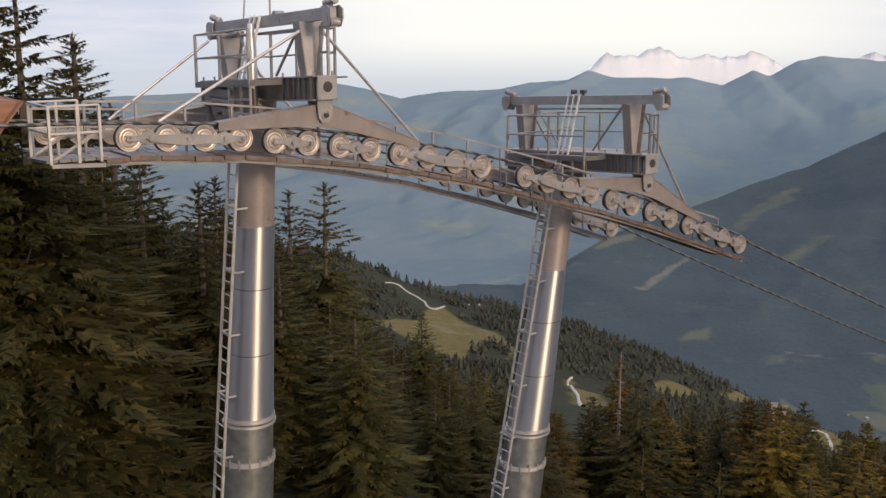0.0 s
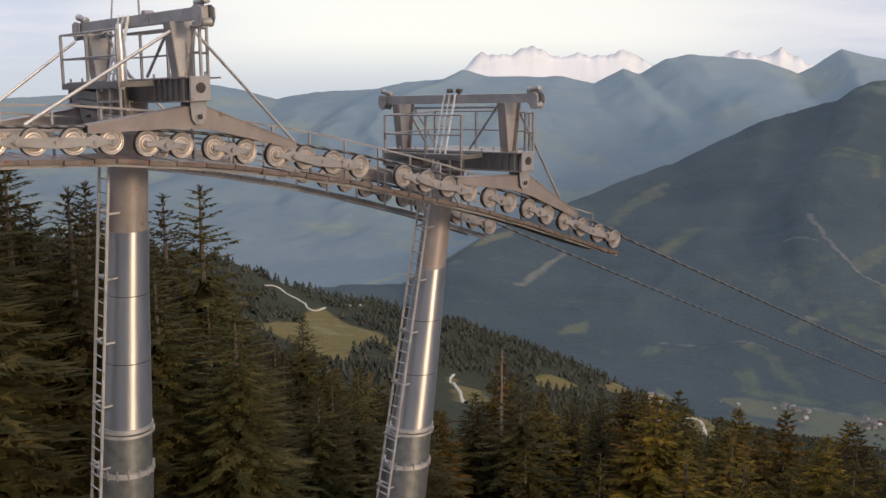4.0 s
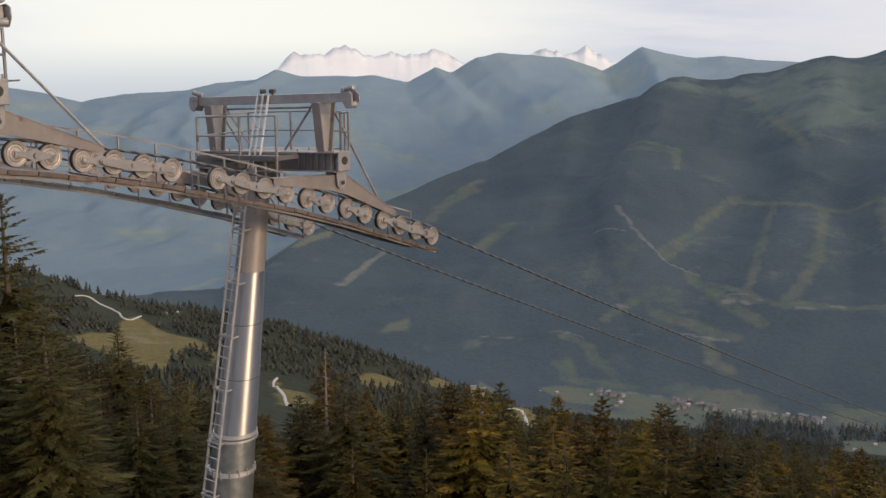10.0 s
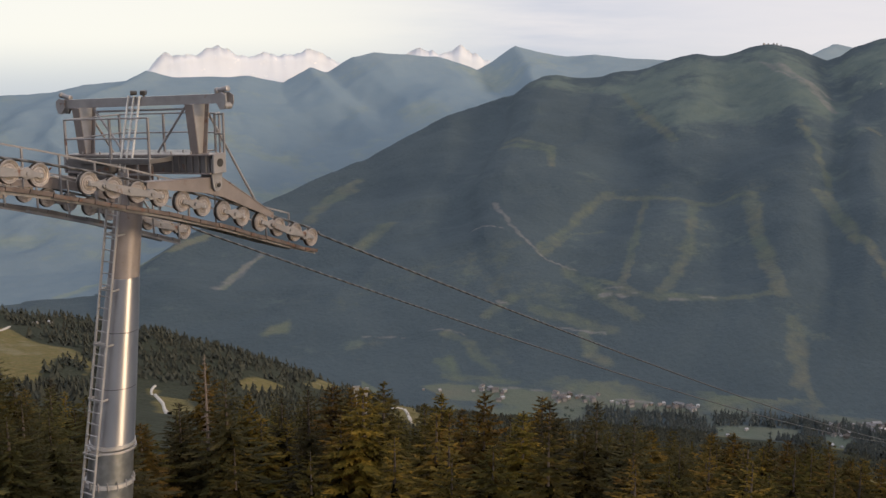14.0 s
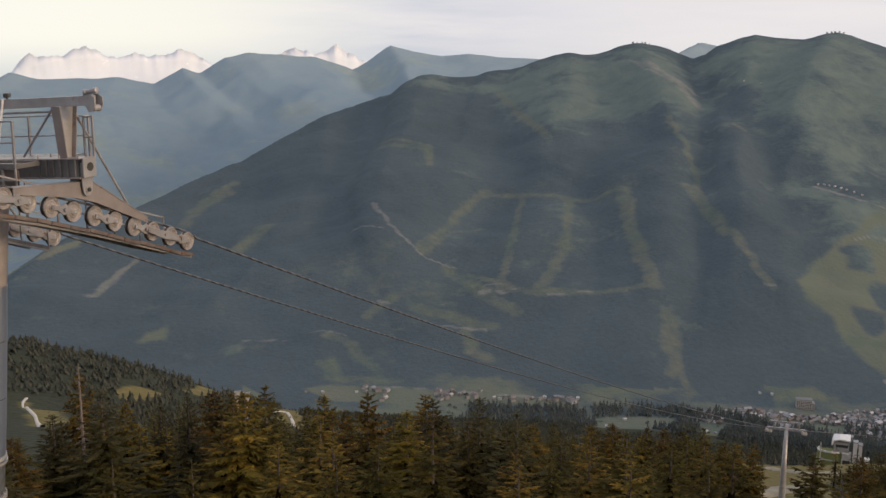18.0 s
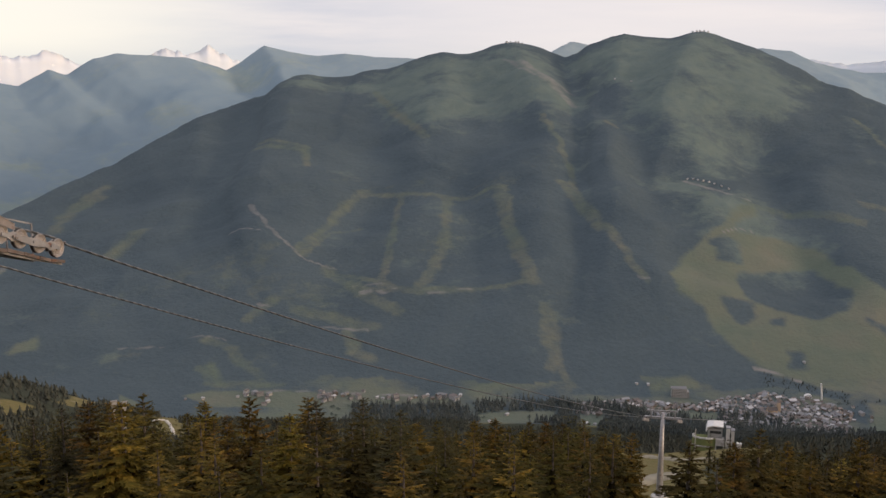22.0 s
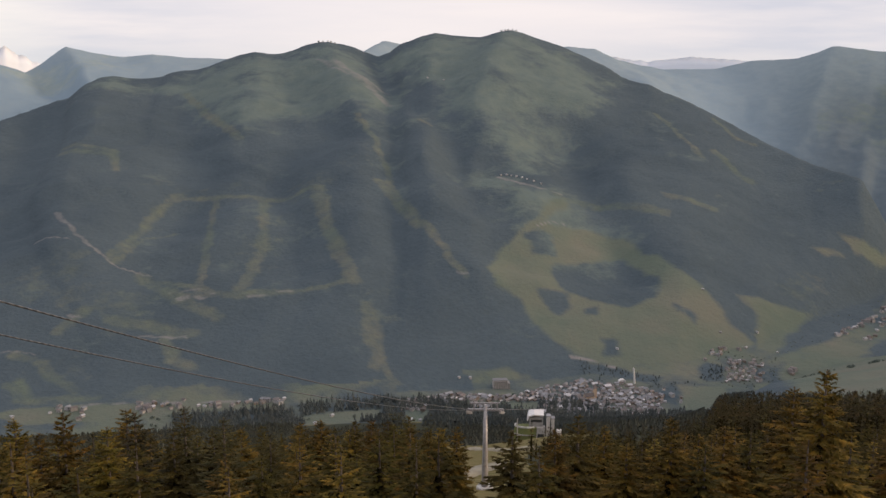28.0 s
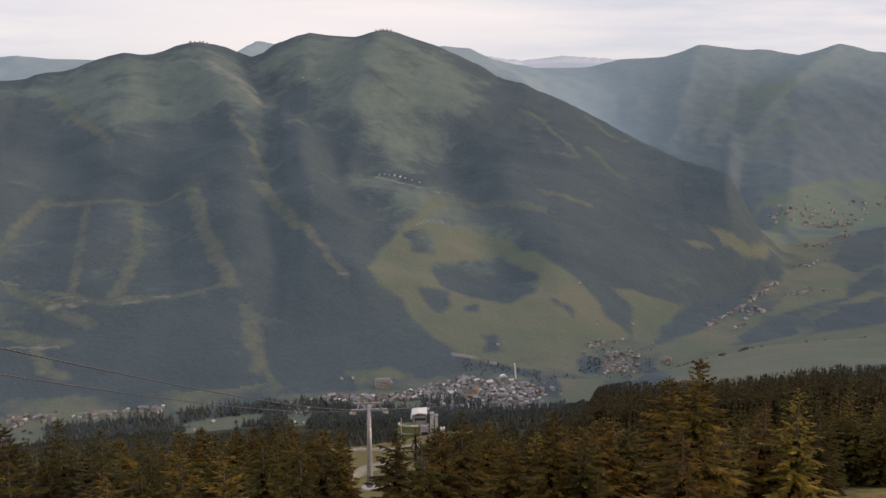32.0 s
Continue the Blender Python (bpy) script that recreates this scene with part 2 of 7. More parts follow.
def bump(t, b, h, strength, dist=0.01):
    n = t.nodes.new("ShaderNodeBump")
    n.inputs["Strength"].default_value, n.inputs["Distance"].default_value = strength, dist
    t.links.new(h, n.inputs["Height"])
    t.links.new(n.outputs[0], b.inputs["Normal"])


def metal_build(light, dark, scale, rust=0.0, rust_col=(0.16, 0.07, 0.035)):
    def build(t, b):
        co = coords(t)
        c = ramp(t, noise_of(t, co, scale, 5), [(0.35, dark), (0.65, light)])
        spots = noise_of(t, co, scale * 9, 3)
        c = mix(t, maths(t, "MULTIPLY", spots, 0.35), c, tuple(0.6 * v for v in dark))
        if rust:
            k = ramp(t, noise_of(t, co, scale * 1.7, 6, 0.65), [(0.62 - 0.3 * rust, (0, 0, 0)), (0.72 - 0.2 * rust, (1, 1, 1))])
            c = mix(t, k, c, rust_col)
        link(t, c, b.inputs["Base Color"])
        r = ramp(t, noise_of(t, co, scale * 4, 4), [(0.3, (0.3, 0.3, 0.3)), (0.7, (0.55, 0.55, 0.55))])
        link(t, r, b.inputs["Roughness"])
        bump(t, b, spots, 0.12, 0.004)
    return build


M_GALV = material("galvanised_steel", metal_build((0.56, 0.55, 0.55), (0.44, 0.43, 0.43), 2.5), Metallic=0.6)
M_DULL = material("weathered_steel", metal_build((0.37, 0.36, 0.365), (0.26, 0.252, 0.257), 2.0, 0.04), Metallic=0.3)
M_BROWN = material("brownish_painted_steel", metal_build((0.30, 0.266, 0.256), (0.225, 0.198, 0.19), 1.6, 0.02), Metallic=0.2)
M_RUST = material("rusty_grating", metal_build((0.205, 0.165, 0.148), (0.105, 0.085, 0.076), 3.0, 0.22), Metallic=0.2)
M_WHEEL = material("worn_sheave_metal", metal_build((0.58, 0.525, 0.49), (0.40, 0.36, 0.335), 7.0, 0.04), Metallic=0.75)
# dark grey of decks and housing; on the cross arm it paints shade
M_DARKSTEEL = material("dark_grey_shade_steel", metal_build((0.19, 0.185, 0.185), (0.125, 0.12, 0.12), 2.0, 0.05), Metallic=0.3)
M_RUBBER = material("black_rubber", metal_build((0.05, 0.045, 0.04), (0.03, 0.028, 0.026), 6.0), Metallic=0.0)


def sleeve_build(t, b):
    co = coords(t)
    mp = t.nodes.new("ShaderNodeMapping")
    mp.inputs["Scale"].default_value = (1, 1, 0.25)
    link(t, co, mp.inputs["Vector"])
    c = ramp(t, noise_of(t, mp.outputs[0], 2.2, 5), [(0.3, (0.37, 0.365, 0.37)), (0.7, (0.47, 0.455, 0.45))])
    link(t, mix(t, maths(t, "MULTIPLY", noise_of(t, co, 30, 3), 0.25), c, (0.42, 0.42, 0.43)), b.inputs["Base Color"])
    link(t, ramp(t, noise_of(t, mp.outputs[0], 5, 4), [(0.3, (0.42, 0.42, 0.42)), (0.7, (0.50, 0.50, 0.50))]), b.inputs["Roughness"])
    tan = t.nodes.new("ShaderNodeTangent")
    tan.direction_type, tan.axis = "RADIAL", "Z"
    link(t, tan.outputs[0], b.inputs["Tangent"])


M_SLEEVE_DULL = material("weathered_zinc_tube", metal_build((0.30, 0.31, 0.315), (0.21, 0.22, 0.225), 5.0), Metallic=0.8, Roughness=0.62)
M_SLEEVE = material("zinc_tube", sleeve_build, Metallic=1.0, Anisotropic=0.8, Anisotropic_Rotation=0.25)


def cable_build(t, b):
    w = t.nodes.new("ShaderNodeTexWave")
    w.bands_direction = "DIAGONAL"
    w.inputs["Scale"].default_value = 2.2
    link(t, coords(t), w.inputs["Vector"])
    link(t, ramp(t, w.outputs["Fac"], [(0.35, (0.06, 0.06, 0.062)), (0.65, (0.16, 0.16, 0.165))]), b.inputs["Base Color"])


M_CABLE = material("wire_rope", cable_build, Metallic=0.6, Roughness=0.5)


def needle_build(dark, light, warm, scale=15.0):
    def build(t, b):
        co = coords(t)
        info = t.nodes.new("ShaderNodeObjectInfo")
        geo = t.nodes.new("ShaderNodeNewGeometry")
        c = ramp(t, noise_of(t, co, scale, 3), [(0.32, dark), (0.52, light), (0.72, warm)])
        c = mix(t, maths(t, "MULTIPLY", geo.outputs["Random Per Island"], 0.3), c, warm)
        hsv = t.nodes.new("ShaderNodeHueSaturation")
        link(t, maths(t, "ADD", maths(t, "MULTIPLY", info.outputs["Random"], 0.028), 0.474), hsv.inputs["Hue"])
        link(t, maths(t, "ADD", maths(t, "MULTIPLY", info.outputs["Random"], 0.75), 0.6), hsv.inputs["Value"])
        link(t, c, hsv.inputs["Color"])
        link(t, hsv.outputs[0], b.inputs["Base Color"])
    return build


M_NEEDLE = material("spruce_needles", needle_build((0.015, 0.018, 0.004), (0.072, 0.059, 0.010), (0.212, 0.136, 0.019)), Roughness=0.8, Specular_IOR_Level=0.08)
# darker copy of the needles: shade on the left-hand trees put into colour
M_NEEDLE_SHADE = material("shade_toned_spruce_needles", needle_build((0.015, 0.018, 0.006), (0.038, 0.038, 0.013), (0.100, 0.082, 0.026)), Roughness=0.8, Specular_IOR_Level=0.08)
# second dark copy, painting shade onto filler and right-hand trees
M_NEEDLE_DIM = material("shade_darkened_needles", needle_build((0.010, 0.012, 0.004), (0.034, 0.032, 0.007), (0.092, 0.066, 0.014)), Roughness=0.85, Specular_IOR_Level=0.05)
M_NEEDLE_DRY = material("dry_spruce_needles", needle_build((0.017, 0.017, 0.006), (0.055, 0.051, 0.013), (0.125, 0.094, 0.025)), Roughness=0.85, Specular_IOR_Level=0.05)
M_NEEDLE_WOOD = material("woodland_needles", needle_build((0.012, 0.014, 0.006), (0.033, 0.032, 0.011), (0.084, 0.063, 0.020), 0.3), Roughness=0.85, Specular_IOR_Level=0.05)
# paler, bluer needles: haze over distant woods painted into the colour
M_NEEDLE_FAR = material("hazed_spruce_needles", needle_build((0.060, 0.074, 0.078), (0.080, 0.094, 0.094), (0.098, 0.106, 0.096), 0.05), Roughness=0.85, Specular_IOR_Level=0.05)

# same for the shoulder, with less haze mixed in
M_NEEDLE_SLOPE = material("hazed_slope_needles", needle_build((0.042, 0.048, 0.043), (0.058, 0.065, 0.054), (0.076, 0.076, 0.058), 0.05), Roughness=0.85, Specular_IOR_Level=0.05)


# near-black twig tone stands in for the shade inside the crowns
M_TWIG_SHADE = material("shade_dark_inner_twigs", needle_build((0.008, 0.009, 0.004), (0.014, 0.014, 0.006), (0.024, 0.018, 0.010)), Roughness=0.9, Specular_IOR_Level=0.02)


# leaf tones lightened and blued to carry the valley haze
M_LEAF_FAR = material("hazed_leaves", needle_build((0.100, 0.130, 0.122), (0.122, 0.152, 0.136), (0.130, 0.150, 0.130), 0.05), Roughness=0.85, Specular_IOR_Level=0.05)


def bark_build(t, b):
    co = coords(t)
    link(t, ramp(t, noise_of(t, co, 6, 5), [(0.3, (0.045, 0.036, 0.030)), (0.7, (0.115, 0.095, 0.08))]), b.inputs["Base Color"])


M_BARK = material("spruce_bark", bark_build, Roughness=0.9)


def land_build(far):
    def build(t, b):
        geo = t.nodes.new("ShaderNodeNewGeometry")
        pos = geo.outputs["Position"]
        att = t.nodes.new("ShaderNodeAttribute")
        att.attribute_name = "cover"
        sep = t.nodes.new("ShaderNodeSeparateColor")
        link(t, att.outputs["Color"], sep.inputs[0])
        broad, fine, crown = noise_of(t, pos, 0.004, 5), noise_of(t, pos, 0.03, 4), noise_of(t, pos, 0.11, 3, 0.7)
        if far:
            # pale blue tones: aerial haze is painted into the far slopes
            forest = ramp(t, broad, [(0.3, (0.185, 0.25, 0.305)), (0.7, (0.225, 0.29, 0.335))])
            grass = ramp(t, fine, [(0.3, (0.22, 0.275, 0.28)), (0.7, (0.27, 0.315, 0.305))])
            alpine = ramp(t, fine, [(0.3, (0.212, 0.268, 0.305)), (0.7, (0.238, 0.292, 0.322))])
            # lower valley sides: darker woods and green pasture, less haze put into the colour
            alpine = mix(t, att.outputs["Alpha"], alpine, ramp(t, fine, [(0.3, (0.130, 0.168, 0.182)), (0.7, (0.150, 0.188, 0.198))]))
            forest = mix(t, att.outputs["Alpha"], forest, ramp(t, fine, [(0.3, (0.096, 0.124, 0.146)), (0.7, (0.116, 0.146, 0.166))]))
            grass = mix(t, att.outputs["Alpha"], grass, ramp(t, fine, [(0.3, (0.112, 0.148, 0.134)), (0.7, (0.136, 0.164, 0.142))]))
        else:
            # conifer forest seen as a canopy, with bluish haze mixed into the tone
            forest = ramp(t, broad, [(0.3, (0.059, 0.081, 0.096)), (0.7, (0.077, 0.102, 0.117))])
            forest = mix(t, 0.6, forest, ramp(t, crown, [(0.3, (0.76, 0.76, 0.77)), (0.72, (1.0, 1.0, 1.0))]), "MULTIPLY")
            grass = ramp(t, noise_of(t, pos, 0.007, 4), [(0.36, (0.098, 0.122, 0.099)), (0.5, (0.119, 0.133, 0.106)), (0.66, (0.142, 0.140, 0.114))])
            grass = mix(t, maths(t, "MULTIPLY", fine, 0.6), grass, (0.098, 0.122, 0.099))
            alpine = ramp(t, fine, [(0.3, (0.092, 0.122, 0.122)), (0.7, (0.116, 0.145, 0.133))])
        bare = ramp(t, fine, [(0.3, (0.155, 0.155, 0.155)), (0.7, (0.22, 0.212, 0.205))])
        ragged = maths(t, "MULTIPLY", maths(t, "SUBTRACT", noise_of(t, pos, 0.035, 5, 0.7), 0.5), 0.9)

        def edge(v, soft=0.08):
            return ramp(t, maths(t, "ADD", v, ragged), [(0.5 - soft, (0, 0, 0)), (0.5 + soft, (1, 1, 1))])
        patchy = maths(t, "ADD", maths(t, "MULTIPLY", sep.outputs["Blue"], 0.82), maths(t, "MULTIPLY", maths(t, "SUBTRACT", noise_of(t, pos, 0.009, 5, 0.65), 0.5), 2.0))
        c = mix(t, edge(sep.outputs["Blue"] if far else patchy, 0.38 if far else 0.24), forest, alpine)
        c = mix(t, edge(sep.outputs["Red"], 0.22), c, grass)
        c = mix(t, edge(sep.outputs["Green"], 0.3), c, bare)
        if not far:
            floor = ramp(t, noise_of(t, pos, 0.4, 5), [(0.3, (0.026, 0.031, 0.020)), (0.7, (0.046, 0.050, 0.032))])
            lawn = ramp(t, noise_of(t, pos, 0.25, 5), [(0.3, (0.104, 0.098, 0.034)), (0.7, (0.165, 0.130, 0.058))])
            near = mix(t, edge(sep.outputs["Red"], 0.15), floor, lawn)
            c = mix(t, att.outputs["Alpha"], c, mix(t, edge(sep.outputs["Green"], 0.2), near, (0.34, 0.31, 0.24)))
        link(t, c, b.inputs["Base Color"])
        bump(t, b, crown, 0.3 if far else 0.6, 5.0)
    return build


def gravel_build(light, dark):
    def build(t, b):
        co = coords(t)
        c = ramp(t, noise_of(t, co, 0.15, 5), [(0.3, dark), (0.7, light)])
        link(t, mix(t, maths(t, "MULTIPLY", noise_of(t, co, 3.0, 3), 0.3), c, tuple(0.6 * v for v in dark)), b.inputs["Base Color"])
    return build


M_GRAVEL = material("pale_gravel", gravel_build((0.56, 0.53, 0.47), (0.42, 0.39, 0.34)), Roughness=0.95)
M_TRACK = material("worn_track", gravel_build((0.30, 0.27, 0.20), (0.21, 0.19, 0.135)), Roughness=0.95)
M_LAND = material("forested_land", land_build(False), Roughness=0.95, Specular_IOR_Level=0.1)
M_BACK = material("hazed_mountain_land", land_build(True), Roughness=1.0, Specular_IOR_Level=0.0)


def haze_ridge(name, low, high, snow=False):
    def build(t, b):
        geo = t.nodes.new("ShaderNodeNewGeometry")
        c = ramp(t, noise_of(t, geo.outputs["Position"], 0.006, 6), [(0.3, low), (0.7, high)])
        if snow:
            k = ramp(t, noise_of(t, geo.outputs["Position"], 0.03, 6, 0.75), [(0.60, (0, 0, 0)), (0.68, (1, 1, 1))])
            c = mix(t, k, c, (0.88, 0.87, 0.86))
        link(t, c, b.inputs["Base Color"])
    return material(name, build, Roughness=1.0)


# rock tones lifted towards the sky's, so haze is in the colour
M_SNOW = haze_ridge("hazed_snow_patched_rock", (0.71, 0.73, 0.765), (0.75, 0.77, 0.79), True)
M_PALE = haze_ridge("hazed_pale_rock", (0.53, 0.58, 0.65), (0.545, 0.595, 0.66))


# ---- helpers for parts ----
def mesh_of(name, verts, faces, mats, smooth=False):
    me = bpy.data.meshes.new(name)
    verts = np.asarray(verts, np.float32)
    faces = np.asarray(faces, np.int32)
    n, k = faces.shape
    me.vertices.add(len(verts))
    me.vertices.foreach_set("co", verts.ravel())
    me.loops.add(n * k)
    me.loops.foreach_set("vertex_index", faces.ravel())
    me.polygons.add(n)
    me.polygons.foreach_set("loop_start", np.arange(0, n * k, k, dtype=np.int32))
    me.polygons.foreach_set("use_smooth", np.full(n, smooth))
    me.update(calc_edges=True)
    for m in (mats if isinstance(mats, (list, tuple)) else [mats]):
        me.materials.append(m)
    return me


def part(name, bm, mat, parent, label="", smooth=False):
    me = bpy.data.meshes.new(name)
    bm.normal_update()
    if smooth:
        for f in bm.faces:
            f.smooth = True
    bm.to_mesh(me)
    bm.free()
    me.materials.append(mat)
    ob = new(name, me)
    if parent is not None:
        ob.parent = parent
    if label:
        ob["label"] = label
    return ob


def box(bm, size, m=None, bevel=0.0):
    g = bmesh.ops.create_cube(bm, size=1.0)
    vs = g["verts"]
    bmesh.ops.scale(bm, vec=size, verts=vs)
    if bevel:
        es = list({e for v in vs for e in v.link_edges})
        r = bmesh.ops.bevel(bm, geom=es, offset=bevel, segments=1, affect="EDGES")
        vs = list({v for v in vs if v.is_valid} | set(r["verts"]))
    if m is not None:
        bmesh.ops.transform(bm, matrix=m, verts=vs)
    return vs


def rod(bm, a, b, r1, r2=None, seg=8):
    a, b = Vector(a), Vector(b)
    d = b - a
    m = Matrix.Translation((a + b) / 2) @ d.to_track_quat("Z", "Y").to_matrix().to_4x4()
    g = bmesh.ops.create_cone(bm, cap_ends=True, segments=seg, radius1=r1, radius2=r1 if r2 is None else r2, depth=d.length, matrix=m)
    return g["verts"]


def bar(bm, a, b, w, h, up=(0, 0, 1)):
    """A rectangular bar from a to b, w across and h along up."""
    a, b = Vector(a), Vector(b)
    y = (b - a).normalized()
    x = y.cross(Vector(up)).normalized()
    z = x.cross(y)
    m = Matrix((x, y, z)).transposed().to_4x4()
    m.translation = (a + b) / 2
    return box(bm, (w, (b - a).length, h), m)


def spin(bm, profile, seg=24, m=None):
    """A turned shape: profile of (radius, height) about z."""
    rings = []
    for rad, z in profile:
        ring = []
        for k in range(seg):
            p = Vector((rad * math.cos(2 * math.pi * k / seg), rad * math.sin(2 * math.pi * k / seg), z))
            ring.append(bm.verts.new(m @ p if m is not None else p))
        rings.append(ring)
    for a, b in zip(rings, rings[1:]):
        for k in range(seg):
            bm.faces.new((a[k], a[(k + 1) % seg], b[(k + 1) % seg], b[k]))
    bm.faces.new(rings[0][::-1])
    bm.faces.new(rings[-1])


def slab(bm, outline, thick, m=None):
    """A plate: outline of (x, z) points, thick along y about 0."""
    a = [bm.verts.new(Vector((x, -thick / 2, z))) for x, z in outline]
    b = [bm.verts.new(Vector((x, thick / 2, z))) for x, z in outline]
    n = len(a)
    bm.faces.new(a)
    bm.faces.new(b[::-1])
    for k in range(n):
        bm.faces.new((a[(k + 1) % n], a[k], b[k], b[(k + 1) % n]))
    if m is not None:
        bmesh.ops.transform(bm, matrix=m, verts=a + b)


def empty(name, m=None):
    e = new(name)
    if m is not None:
        e.matrix_world = m
    return e


def h1(x, y):
    return float(height(np.array([x], float), np.array([y], float))[0])


def polar(az, r):
    a = radians(az)
    return r * math.sin(a), r * math.cos(a)


# ---- the land ----
az_line = np.concatenate([np.arange(-27, 78, 0.19), np.arange(78, 333, 3.0)])
r_line = np.concatenate([[0.0], np.geomspace(4, 400, 70), np.linspace(412, 1470, 90), np.linspace(1478, 2500, 125), np.linspace(2510, 3700, 100), np.linspace(3715, 4985, 70)])
AZ, RR = np.meshgrid(np.radians(az_line), r_line, indexing="ij")
GX, GY = RR * np.sin(AZ), RR * np.cos(AZ)
GZ = height(GX, GY)
DEG = np.degrees(AZ)
# meadows, pistes, woods and tracks, by bearing and range; a width in metres makes a strip
SHAPES = []
SHAPES += [
    ('meadow', 0, [48.39, 2154, 47.25, 2084, 46.54, 2020, 46.1, 1934, 46.56, 1886, 47.45, 1866, 48.51, 1808, 49.72, 1752, 51.08, 1720, 52.86, 1712, 54.6, 1732, 56.61, 1768, 59.12, 1848, 59.93, 1910, 58.77, 1924, 58.16, 1956, 56.98, 1994, 55.81, 2040, 54.79, 2088, 54.08, 2102, 53.19, 2168, 51.45, 2196, 49.56, 2158]),
    ('wood', 0, [49.32, 2018, 52.94, 2104, 54.84, 2008, 54.74, 1928, 53.47, 1888, 50.98, 1904, 49.64, 1920]),
    ('wood', 0, [48.62, 1896, 50.09, 1908, 50.47, 1862, 49.83, 1832, 48.93, 1864]),
    ('wood', 0, [55.61, 1912, 56.71, 1906, 56.68, 1880, 55.77, 1896]),
]
SHAPES += [
    ('wood', 0, [52.07, 1784, 52.86, 1786, 53.01, 1744, 52.31, 1736]),
    ('wood', 0, [47.97, 2104, 48.55, 2130, 49.28, 2120, 49.6, 2052, 48.43, 2040]),
    ('wood', 0, [51.14, 1866, 51.72, 1882, 51.82, 1852, 51.3, 1844]),
    ('meadow', 0, [58.95, 2030, 60.34, 2052, 62.55, 2098, 62.32, 2040, 60.75, 1930, 59.76, 1930, 59.98, 1992]),
    ('meadow', 0, [47.97, 2122, 48.4, 2146, 49.53, 2276, 50.3, 2322, 50.11, 2260, 48.83, 2156]),
    ('bare', 14, [46.71, 2376, 47.63, 2344, 48.79, 2326]),
    ('bare', 9, [48.55, 2134, 49.27, 2166, 50, 2178]),
    ('thin', 26, [30.17, 2384, 33.81, 2320, 37.23, 2292]),
    ('thin', 34, [30.44, 2390, 29.3, 2308, 26.99, 2056]),
]
SHAPES += [
    ('thin', 44, [37.23, 2292, 38.04, 2064, 39.02, 1888]),
    ('thin', 34, [34.64, 2302, 34.33, 2056, 33.19, 1872]),
    ('thin', 24, [32.11, 2344, 31.74, 2120, 31.06, 1898]),
    ('thin', 24, [29.64, 1908, 32.48, 1880, 36.09, 1874, 39.02, 1888]),
    ('bare', 12, [29.92, 1902, 31.11, 1890]),
    ('scar', 20, [24.46, 2294, 25.7, 2120, 25.96, 2108]),
    ('bare', 11, [23.34, 2174, 25.17, 2130]),
    ('bare', 8, [25.96, 2108, 27.11, 2038, 28.86, 2000]),
    ('thin', 34, [40.4, 2304, 41.84, 2158, 43.3, 2038]),
    ('thin', 24, [43.3, 2038, 44.84, 1898]),
    ('bare', 14, [44.34, 1912, 44.96, 1906]),
    ('thin', 40, [39.89, 1814, 40.25, 1648]),
    ('thin', 40, [57.19, 2702, 59.17, 2590]),
]
SHAPES += [
    ('scree', 46, [38.2, 3102, 39.88, 2934, 41.01, 2820]),
    ('thin', 40, [55.08, 2360, 57.34, 2350]),
    ('thin', 40, [28.31, 2004, 30.47, 1872, 32.15, 1820]),
    ('thin', 34, [21.91, 1788, 22.93, 1758, 24.7, 1652]),
    ('bare', 9, [27.88, 1794, 30.39, 1768]),
    ('thin', 50, [15.25, 2556, 17.23, 2670]),
    ('thin', 60, [17.67, 2222, 18.98, 2310]),
    ('meadow', 0, [12.42, 1852, 12.86, 1888, 13.84, 1904, 13.75, 1856]),
    ('bare', 9, [17.61, 1808, 19.78, 1794, 21.84, 1798, 23.01, 1776]),
    ('thin', 40, [24.21, 1838, 25.4, 1894]),
    ('thin', 50, [24.92, 2668, 27.23, 2616]),
    ('thin', 26, [21.65, 1696, 22.07, 1648, 22.96, 1640, 25.35, 1624]),
    ('bare', 9, [28.36, 1792, 30.45, 1772]),
]
SHAPES += [
    ('bare', 16, [24.66, 1892, 25.16, 1878]),
    ('thin', 50, [2.8, 2230, 6.02, 2354, 9.59, 2398]),
    ('scar', 36, [10.22, 2100, 12.43, 2292]),
    ('thin', 50, [14.93, 2452, 16.1, 2634, 17.56, 2724]),
    ('thin', 60, [6.36, 2668, 7.46, 2482]),
    ('meadow', 0, [-3.79, 692, -2.5, 732, -1.21, 748, -0.76, 800, 0.17, 836, 1.4, 780, 2.71, 744, 3.88, 684, 3.87, 640, 3.15, 700, 2.12, 704, 1.5, 620, 0.33, 620, -0.82, 650, -2.52, 680]),
    ('meadow', 0, [6.56, 624, 7.01, 636, 8.21, 448, 8.12, 304, 7.21, 304]),
    ('meadow', 0, [11.24, 772, 12.41, 780, 13.58, 772, 12.68, 708, 11.5, 708]),
]
SHAPES += [
    ('meadow', 0, [14.48, 816, 17.48, 1652, 18.38, 1608, 15.97, 836]),
    ('meadow', 0, [19.14, 972, 20.35, 1556, 20.5, 748, 19.44, 696]),
    ('meadow', 0, [61.1, 1798, 62.8, 1906, 64.4, 1930, 66, 1962, 68.86, 2018, 72.17, 2118, 73.5, 700, 68.95, 600, 65.15, 600, 62.32, 700, 60.9, 1200]),
    ('meadow', 0, [56.1, 1660, 58.5, 1680, 58.3, 1300, 57.2, 1400, 56.4, 1568]),
    ('wood', 0, [60.6, 1812, 61.3, 1762, 61.5, 1690, 60.8, 1690]),
]
